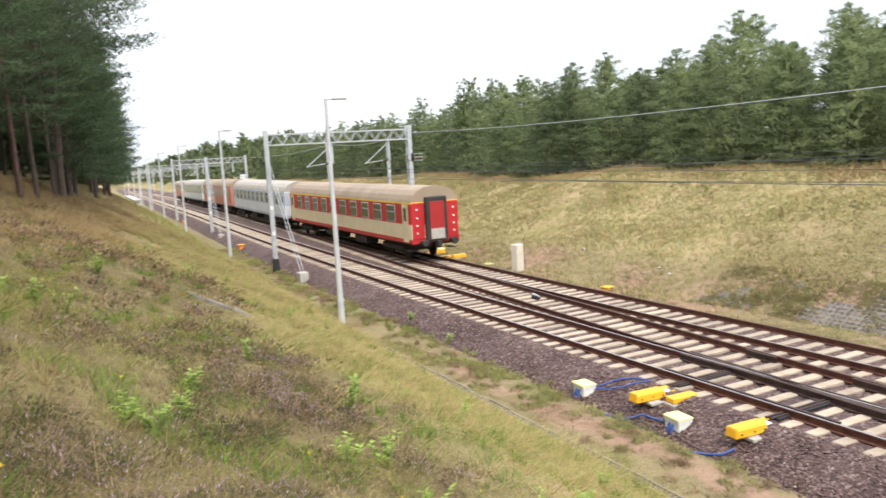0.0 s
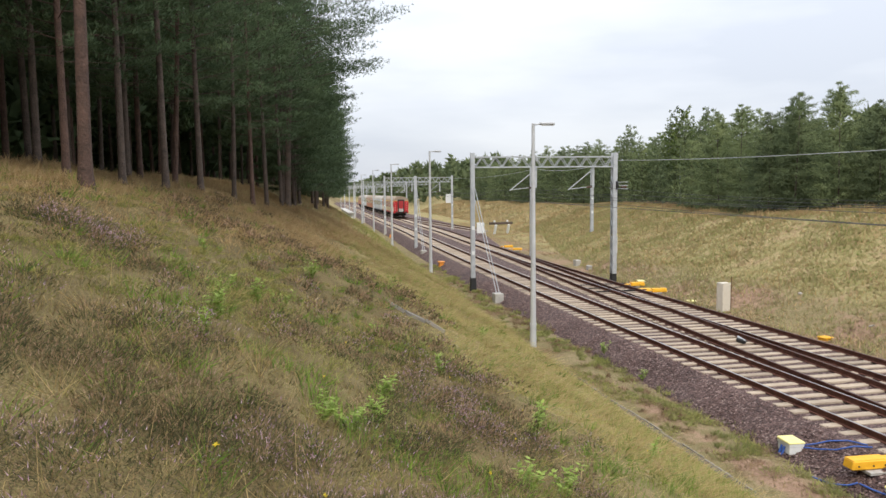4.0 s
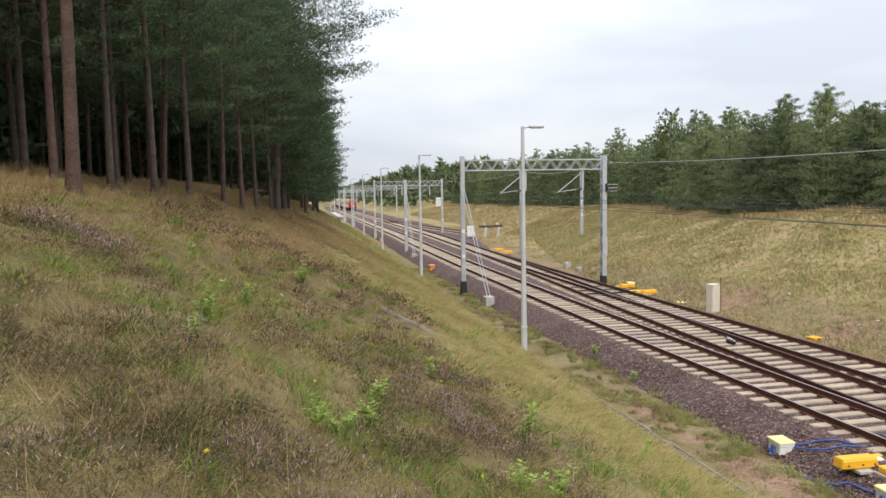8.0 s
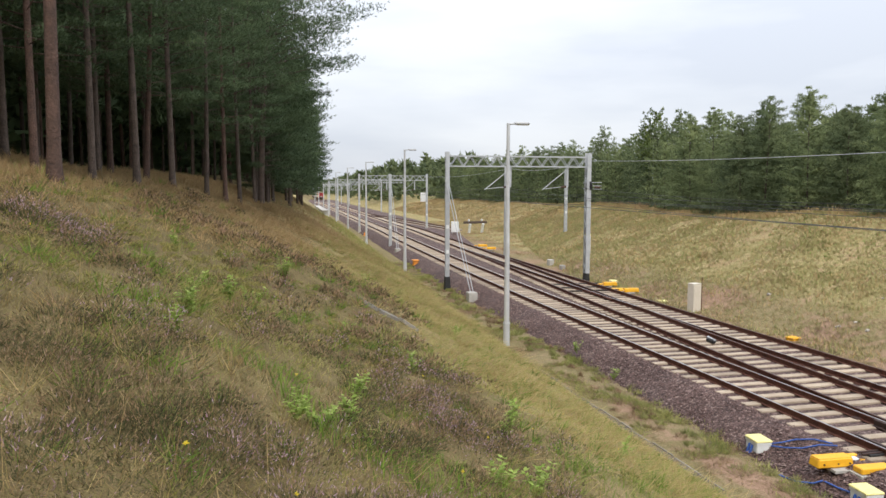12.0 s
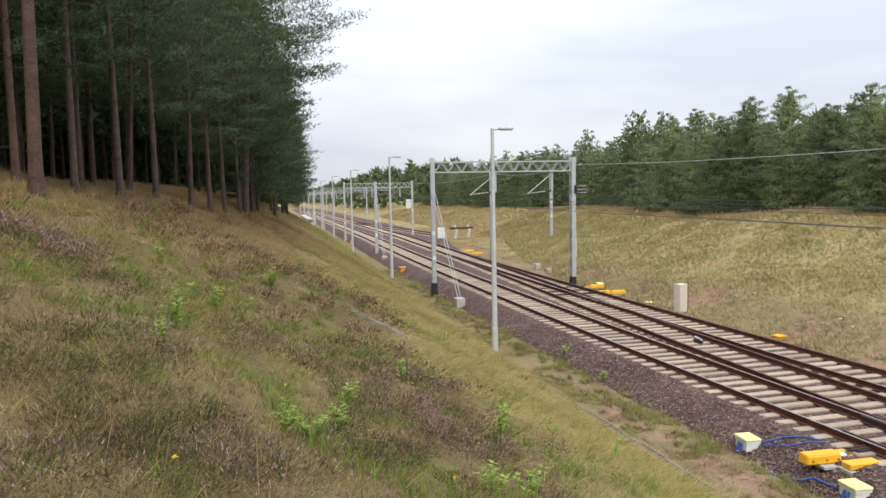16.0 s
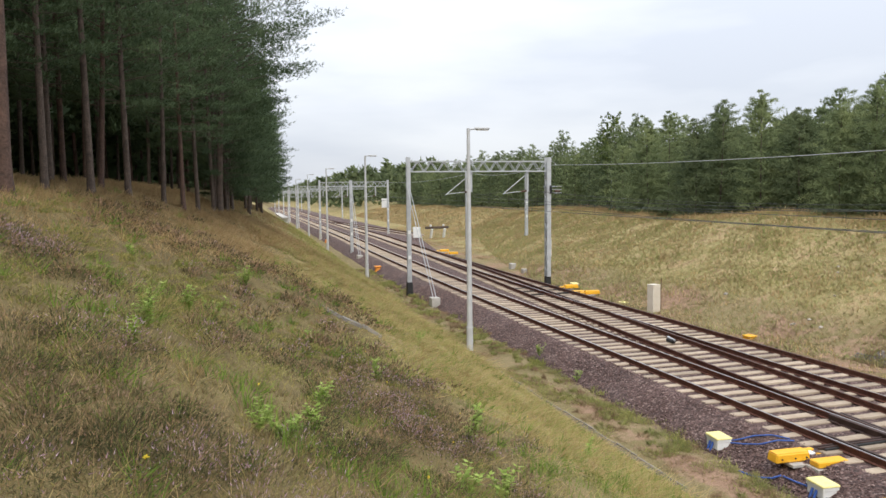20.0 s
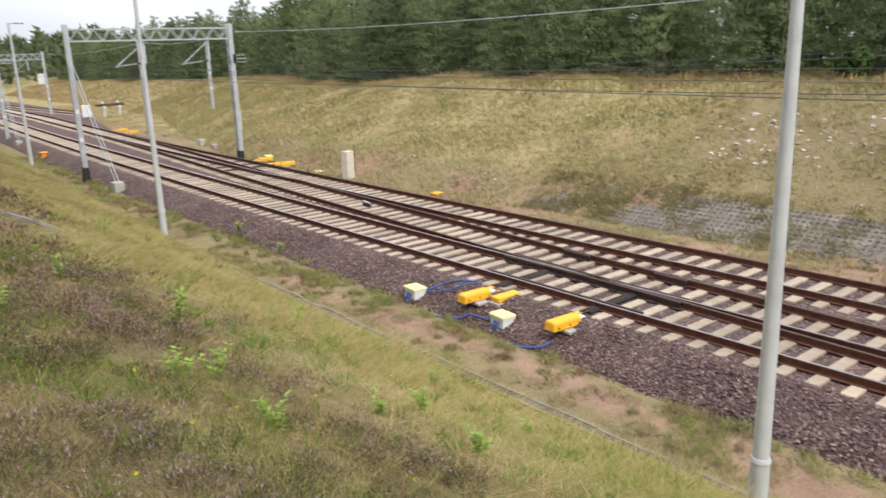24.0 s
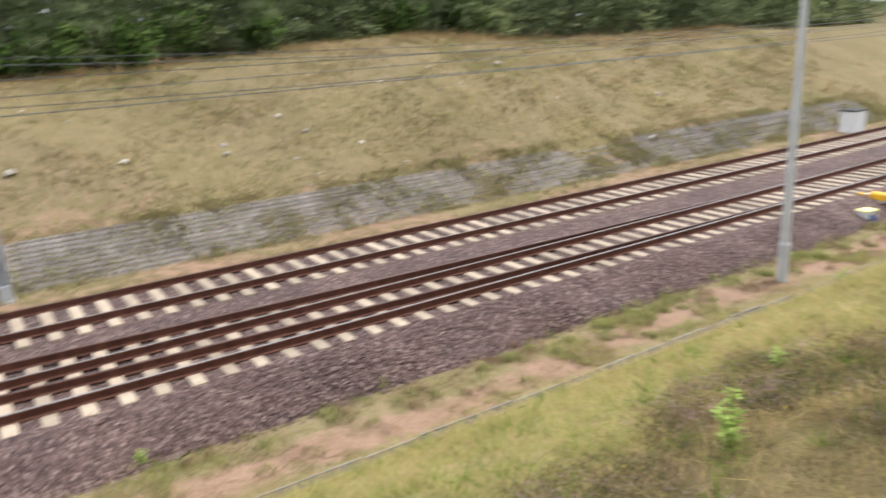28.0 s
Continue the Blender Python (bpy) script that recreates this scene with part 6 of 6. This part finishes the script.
stuff("bank_grass", "straw-coloured grass on the far end of the bank", "grass", sward(u, y, 0.2, 0.45, 0.03, 0.001, 0.4, 1.6, rg), M_BANK)
u, y, s = far_slope(30000, rg, -60, 120)
keep = patch(u, y, 2.0, 4.9, 0.9) | ((np.abs(s - 9.2 + 0.14 * (y - 30)) < 0.8 + 0.4 * vnoise(u, y, 1.0)) & (y > 22) & (y < 42))
stuff("bank_grass", "fresh green grass patches on the far bank", "grass", sward(u[keep], y[keep], 0.10, 0.28, 0.016, 0.0010, 0.4, 1.6, rg), M_BANKLUSH)
u, y, s = far_slope(70000, rg, -50, 100)
keep = patch(u, y, 1.0, 6.4, 0.15 + 0.5 * np.clip((y - 8) / 10, 0, 1))
q = keep & (rg.uniform(0, 1, len(u)) < 0.7)
stuff("bank_tawny_grass", "tawny dead grass on the far bank", "grass", sward(u[q], y[q] + 0.3, 0.08, 0.26, 0.014, 0.0009, 0.3, 1.4, rg), M_TAN)
stuff("bank_heather", "brown dead stems and heather on the far bank", "heather", sward(u[keep], y[keep], 0.05, 0.16, 0.02, 0.0008, 0.3, 1.3, rg), M_STEM)

y = rg.uniform(56, 125, 12000)
u = rg.uniform(21.6, 30.5, 12000) + np.clip((y - 92) / 10, 0, 1) * 3.0
keep = (u < 20.2 + np.clip((y - 46) / 40, 0, 1) ** 1.2 * 9.0) & patch(u, y, 0.7, 4.1, -0.5)
stuff("bank_grass", "thin straw-coloured grass on the waste ground by the buffer stop", "grass", sward(u[keep], y[keep], 0.08, 0.26, 0.02, 0.0009, 0.3, 1.4, rg), M_BANK)
keep &= patch(u, y, 0.5, 1.1, 0.2)
stuff("bank_heather", "brown dead weeds on the waste ground by the buffer stop", "weeds", sward(u[keep], y[keep] + 0.3, 0.06, 0.22, 0.02, 0.0009, 0.3, 1.4, rg), M_STEM)
y = rg.uniform(-46, 90, 16000)
u = 21.4 + np.clip((y - 46) / 40, 0, 1) ** 1.2 * 9.0 + 11.2 + rg.normal(0, 0.9, 16000)
keep = patch(u, y, 0.9, 3.7, -0.2)
stuff("crest_grass", "tall ochre dead grass along the crest of the far bank", "grass", sward(u[keep], y[keep], 0.2, 0.6, 0.016, 0.0008, 0.2, 1.0, rg), M_TAN)
u, y, s = far_slope(90000, rg, -46, 22)
keep = patch(u, y, 0.45, 2.4, -0.15) & (s > 1.4)
q = keep & (rg.uniform(0, 1, len(u)) < 0.25)
stuff("bank_olive_growth", "low olive and brown growth among the stones of the far bank", "undergrowth", sward(u[q], y[q], 0.05, 0.2, 0.012, 0.0008, 0.4, 1.6, rg), M_STEM)
q = keep & ~q
stuff("bank_olive_growth", "short yellow-green tufts among the stones of the far bank", "undergrowth", sward(u[q], y[q] + 0.2, 0.06, 0.24, 0.014, 0.0009, 0.4, 1.6, rg), M_OLIVE)

# thin growth on the dirt verge and along the foot of the ballast
y = rg.uniform(-40, 60, 44000)
u = rg.uniform(9.75, 12.0, 44000)
keep = patch(u, y, 0.45, 8.3, -0.35 + 0.45 * np.exp(-((u - 10.6) / 0.4) ** 2)) & (u < 11.8 - 0.5 * rg.uniform(0, 1, 44000))
u, y = tufts(u[keep], y[keep], 3, 0.08, rg)
stuff("verge_growth", "sparse low growth on the dirt verge", "undergrowth", sward(u[::6], y[::6], 0.03, 0.12, 0.004, 0.0009, 0.6, 2.4, rg, 3.0, 0.01), M_LOW)
dry = (rg.uniform(0, 1, len(u)) < 0.5) & patch(u, y, 0.3, 4.4, 0.3)
stuff("verge_straw", "thin straw-coloured growth on the dirt verge", "grass", sward(u[dry], y[dry] + 0.05, 0.05, 0.2, 0.004, 0.0008, 0.3, 1.6, rg, 3.0, 0.01), M_STEM)
keep = patch(u, y, 0.9, 5.6, 0.35)
u, y = u[keep], y[keep]
stuff("verge_grass", "sparse grass on the dirt verge", "grass", sward(u, y, 0.05, 0.2, 0.003, 0.0007, 0.3, 1.6, rg, 3.0, 0.01), M_GREENG)
cy = rg.uniform(-34, 48, 420)
cu = 10.9 + rg.normal(0, 0.45, 420)
cu, cy = cu[(cu > 9.8) & (cu < 11.75)], cy[(cu > 9.8) & (cu < 11.75)]
stuff("verge_tussocks", "loose olive and straw-coloured tussocks on the dirt verge", "grass", [mounds(cu[k::3], cy[k::3], 0.06, 0.26, 0.05, 0.16, 90, 0.13, 0.003, 0.0007, rg, 0.8) for k in (0, 1)], M_BANKGREEN)
stuff("verge_tussocks", "reddish brown dead weeds on the dirt verge", "weeds", [mounds(cu[2::3], cy[2::3], 0.05, 0.22, 0.06, 0.22, 80, 0.1, 0.003, 0.0007, rg, 0.7)], M_STEM)
y = rg.uniform(-40, 60, 5000)
u = 11.4 + rg.normal(0, 0.35, 5000)
keep = patch(u, y, 0.22, 1.3, 0.85)
u, y = tufts(u[keep], y[keep], 8, 0.07, rg)
stuff("verge_weeds", "reddish and green weeds at the ballast's foot", "weeds", sward(u, y, 0.06, 0.24, 0.008, 0.0008, 0.2, 1.0, rg, 3.0, 0.05), M_GREENG)


def weed(u, y, k, seed, tall_=0.45):
    """A leafy plant: stems with pairs of pointed leaves."""
    rg = np.random.default_rng(seed)
    t = thing("weed", Matrix.Translation(ground_at(u, y, -0.02 if u < 11.0 else 0.25)) @ Matrix.Diagonal((k, k, k, 1)), "fresh green leafy weed on the slope" if u < 9.5 else "fresh green leafy weed beside the ballast", "weed", "weeds by the line")
    stems, leaves = bmesh.new(), bmesh.new()
    for s in range(6):
        ang, ln = rg.uniform(0, 6.283), rg.uniform(0.1, 0.55)
        tip = Vector((ln * tall_ * math.cos(ang), ln * tall_ * math.sin(ang), tall_ * rg.uniform(0.55, 1.1)))
        add_tube(stems, (0, 0, 0), tip, 0.006, 0.003, 4)
        for i in range(9):
            p = tip * (0.25 + 0.75 * i / 8)
            for q in (0, 1):
                a = rg.uniform(0, 6.283)
                o = Vector((math.cos(a), math.sin(a), rg.uniform(-0.1, 0.5)))
                w = Vector((-math.sin(a), math.cos(a), 0)) * rg.uniform(0.018, 0.034)
                L = rg.uniform(0.06, 0.13)
                leaves.faces.new([leaves.verts.new(c) for c in (p, p + o * L * 0.45 + w, p + o * L, p + o * L * 0.45 - w)])
    tagged(part("stalk", stems, M_WEED, t), kind="stuff")
    tagged(part("foliage", leaves, M_WEED, t), kind="stuff")
    return t


WEEDS = [(0.79, 16.5, 1.1), (0.82, 6.2, 0.8), (3.5, 9.8, 1.0), (3.3, 9.3, 0.8), (-0.5, 7.5, 0.8), (-0.55, 6.8, 0.7), (0.7, 16.4, 1.0), (3.9, 26.5, 1.2), (2.4, 11.1, 0.9), (0.34, 5.4, 0.6), (0.55, 5.6, 0.7), (0.95, 6.9, 0.7), (11.5, 25.4, 1.3), (11.1, 21.6, 1.0), (5.8, 21.2, 1.0), (1.7, 13.0, 0.9), (2.2, 6.4, 0.8), (2.6, 5.3, 0.8), (2.8, 7.0, 0.9), (5.3, 6.8, 0.9), (4.8, 5.3, 0.8), (6.9, 6.6, 0.8), (4.5, 6.6, 0.8), (3.0, -4.3, 1.0), (9.3, -17.2, 1.0), (10.3, -0.3, 0.7), (11.2, -1.6, 0.6), (11.3, 0.9, 0.9), (-0.2, 10.4, 0.9), (0.1, 11.4, 0.9), (-0.6, 9.2, 0.8), (-1.1, 13.5, 1.0), (6.4, 12.0, 0.9), (7.2, 9.0, 0.8), (5.2, 3.4, 0.7), (6.0, 0.5, 0.7), (7.5, -1.5, 0.8), (4.0, -6.5, 0.9), (7.9, 3.1, 0.8)]
for i, (u, y, k) in enumerate(WEEDS):
    weed(u, y, k * 0.85, 300 + i)


# ---- stones ----
def stone_mesh(seed, mat):
    rg = np.random.default_rng(seed)
    bm = bmesh.new()
    bmesh.ops.create_icosphere(bm, subdivisions=1, radius=1.0)
    for v in bm.verts:
        v.co = v.co * rg.uniform(0.7, 1.15)
        v.co.z *= 0.6
    me = bpy.data.meshes.new("stone")
    bm.to_mesh(me)
    bm.free()
    me.materials.append(mat)
    return me


M_STONE = surface("pale_granite", (0.40, 0.35, 0.30), (0.68, 0.62, 0.56), 5.0, 0.9, bump=0.6, vary=0.45)
STONES = [stone_mesh(70 + i, M_STONE) for i in range(5)]


def stone(u, y, r, i):
    o = new("stone", STONES[i % 5])
    o.matrix_basis = Matrix.Translation(ground_at(u, y, r * 0.05)) @ pose(0, 0, 0, rng.uniform(-25, 25), rng.uniform(-25, 25), rng.uniform(0, 360)) @ Matrix.Diagonal((r * rng.uniform(0.8, 1.3), r, r, 1))
    return tagged(o, "pale angular stone on the far bank" if u > 12 else "grey stone half sunk in the near slope", "stone", "stones on the banks")


ROCKS = [(23.32, 30.3, 0.26), (26.3, 8.6, 0.26), (28.8, 10.9, 0.2), (28.6, 15.1, 0.3), (28.2, 14.2, 0.24), (27.6, 14.7, 0.2), (25.6, 13.1, 0.26), (26.5, 14.7, 0.22), (26.8, 14.4, 0.2), (25.0, 8.8, 0.24), (26.0, -1.5, 0.36), (25.35, 13.3, 0.2), (27.1, 7.8, 0.2), (27.8, 3.0, 0.2), (25.8, -4.7, 0.28), (27.4, -10.6, 0.26), (29.2, -22.3, 0.36), (26.4, -11.2, 0.24), (25.9, -8.0, 0.28), (26.4, -8.1, 0.2), (25.3, -12.9, 0.24), (26.3, -30.2, 0.34), (22.9, -25.9, 0.3), (22.36, 24.8, 0.18), (22.5, 23.5, 0.18), (22.8, 24.4, 0.16), (5.13, 2.83, 0.36)]
for i, (u, y, r) in enumerate(ROCKS):
    stone(u, y, r * 0.62, i)
for i in range(150):
    if i % 3:
        u, y = 27.0 + rng.normal(0, 1.2), 13.5 + rng.normal(0, 2.2)
    else:
        u, y = 23.5 + rng.uniform(0, 6), rng.uniform(-26, 30)
    stone(u, y, rng.uniform(0.03, 0.10), i)


# loose ballast stones on the shoulder
def loose_stones(n, rg):
    y = np.concatenate([rg.uniform(-22, 24, n * 3 // 4), rg.uniform(24, 45, n // 4)])
    n = len(y)
    u = rg.uniform(11.3, 12.9, n)
    z = np.interp(u, [11.35, 11.7, 12.2, 12.55, 12.9], [-0.74, -0.58, -0.34, -0.21, -0.19])
    c = np.stack([u + bend(y), y, z + 0.012 - drop(y)], 1)
    r = rg.uniform(0.018, 0.04, (n, 1))
    ax = rg.normal(0, 1, (n, 6, 3)) * 0.25 + np.array([[1, 0, 0], [-1, 0, 0], [0, 1, 0], [0, -1, 0], [0, 0, 0.7], [0, 0, -0.7]])
    v = (c[:, None, :] + ax * r[:, None, :]).reshape(-1, 3)
    t = np.array([[0, 2, 4], [2, 1, 4], [1, 3, 4], [3, 0, 4]])
    tr = (np.arange(n)[:, None, None] * 6 + t[None]).reshape(-1, 3)
    return v, tr


M_LOOSE = leafy("loose_ballast", [(0.05, (0.05, 0.03, 0.028)), (0.45, (0.125, 0.078, 0.070)), (0.8, (0.19, 0.125, 0.112)), (0.98, (0.36, 0.28, 0.25))], 1.0, 0.85, 0.85, 0.0)
stuff("loose_ballast_stones", "loose reddish ballast stones on the shoulder", "ballast", [loose_stones(20000, rg)], M_LOOSE, False)

# ---- openwork concrete slabs on the foot of the far bank ----
armour = thing("slope_armour", Matrix(), "openwork concrete slabs on the foot of the bank, overgrown with weeds", "slope paving", "", "structure")


def openwork(nx, ny, lx, ly):
    """A slab of square cells, each with a diamond-shaped hole."""
    verts, faces = [], []
    cx, cy = lx / nx, ly / ny
    for i in range(nx):
        for j in range(ny):
            mx, my = (i + 0.5) * cx - lx / 2, (j + 0.5) * cy - ly / 2
            for sx, sy in ((1, 1), (-1, 1), (-1, -1), (1, -1)):
                b = len(verts)
                ring = [(mx + sx * cx / 2, my), (mx + sx * cx / 2, my + sy * cy / 2), (mx, my + sy * cy / 2), (mx, my + sy * cy * 0.35), (mx + sx * cx * 0.35, my)]
                verts += [(x, y, 0.0) for x, y in (ring if sx * sy > 0 else ring[::-1])]
                faces.append(tuple(range(b, b + 5)))
    b = len(verts)
    c = [(-lx / 2, -ly / 2), (lx / 2, -ly / 2), (lx / 2, ly / 2), (-lx / 2, ly / 2)]
    verts += [(x, y, 0.0) for x, y in c] + [(x, y, -0.08) for x, y in c]
    faces += [(b + i, b + 4 + i, b + 4 + (i + 1) % 4, b + (i + 1) % 4) for i in range(4)]
    return verts, faces


vv, ff = openwork(2, 3, 0.415, 0.6)
M_PAVE = surface("mossy_openwork_concrete", (0.135, 0.118, 0.105), (0.255, 0.228, 0.21), 1.1, 0.9, vary=0.2)
slab_me = mesh_of("openwork_slab", vv, ff, (M_PAVE,))
rest_v, rest_f = [], []
for i in range(104):
    for j in range(5):
        y = 20.6 - i * 0.61
        u = 21.5 + j * 0.36
        if vnoise(u * 0.8, y, 1.1, 8.0) + 0.5 * vnoise(u, y, 0.5, 1.0) > 1.7 + 0.25 * (j < 3) - 1.4 * (i < 10) or i < j:
            continue
        z = float(np.interp(u - 21.4, [0.0, 1.9], [-0.35, 0.75 * np.interp(y, [-21, -4, 16], [1.02, 0.92, 0.83])])) + 0.03 - 0.03 * float(np.clip(vnoise(u * 1.5, y, 1.2, 3.0) + 0.15, 0, 1))
        m = Matrix.Translation(at(u, y, z)) @ pose(0, 0, 0, 0.8 * math.sin(i * 2.1 + j), -28 + 0.8 * math.sin(i * 1.3 + j * 2), 0.8 * math.sin(i + 2 * j))
        if 12 < i < 80:
            o = new("openwork_slab", slab_me)
            o.parent = armour
            o.matrix_basis = m
        else:
            b = len(rest_v)
            rest_v += [m @ Vector(v) for v in vv]
            rest_f += [tuple(b + k for k in f) for f in ff]
o = new("openwork_slab_rows", mesh_of("openwork_slab_rows", rest_v, rest_f, (M_PAVE,)))
o.parent = armour
tagged(o, kind="stuff")
y = rg.uniform(-45, 21, 24000)
u = 21.2 + rg.uniform(0, 2.4, 24000)
keep = patch(u, y, 0.4, 3.9, 0.1) | (rg.uniform(0, 1, 24000) < 0.2)
u, y = tufts(u[keep], y[keep], 5, 0.09, rg)
stuff("slab_weeds", "weeds growing through the openwork slabs", "weeds", sward(u[::2], y[::2], 0.05, 0.2, 0.008, 0.0008, 0.2, 1.4, rg, 3.0, 0.02), M_BANKGREEN)
stuff("slab_weeds", "brown dead weeds between the openwork slabs", "weeds", sward(u[1::2], y[1::2], 0.05, 0.18, 0.008, 0.0008, 0.4, 1.8, rg, 3.0, 0.02), M_STEM)

for p in front + tall + edge + broad + young:
    for o in list(p.children_recursive) + [p]:
        bpy.data.objects.remove(o)


# ---- sleepers, piece by piece ----
for k in range(300):
    y = -45 + 0.6 * k
    if TOE_R - 1 < y < 22:
        right = max(NEAR + 1.3, min(cross_u(max(y, TOE_R)) + GAUGE / 2 + 0.5, FAR - 1.38))
        sleeper(track_near, (NEAR - 1.3 + right) / 2, y, right - NEAR + 1.3)
    else:
        sleeper(track_near, NEAR, y, 2.6)
    if 22 <= y < TOE_L + 1:
        left = min(FAR - 1.3, max(cross_u(min(y, TOE_L)) - GAUGE / 2 - 0.5, NEAR + 1.38))
        sleeper(track_far, (FAR + 1.3 + left) / 2, y, FAR + 1.3 - left)
    else:
        sleeper(track_far, FAR, y, 2.6)
for u, t in ((NEAR, track_near), (FAR, track_far)):
    far_sleepers(t, u, 135, 330)
    far_sleepers(t, u, -110, -45)
for k in range(80):
    sleeper(track_side, side_u(94.2 + 0.6 * k), 94.2 + 0.6 * k, 2.6)
motions()
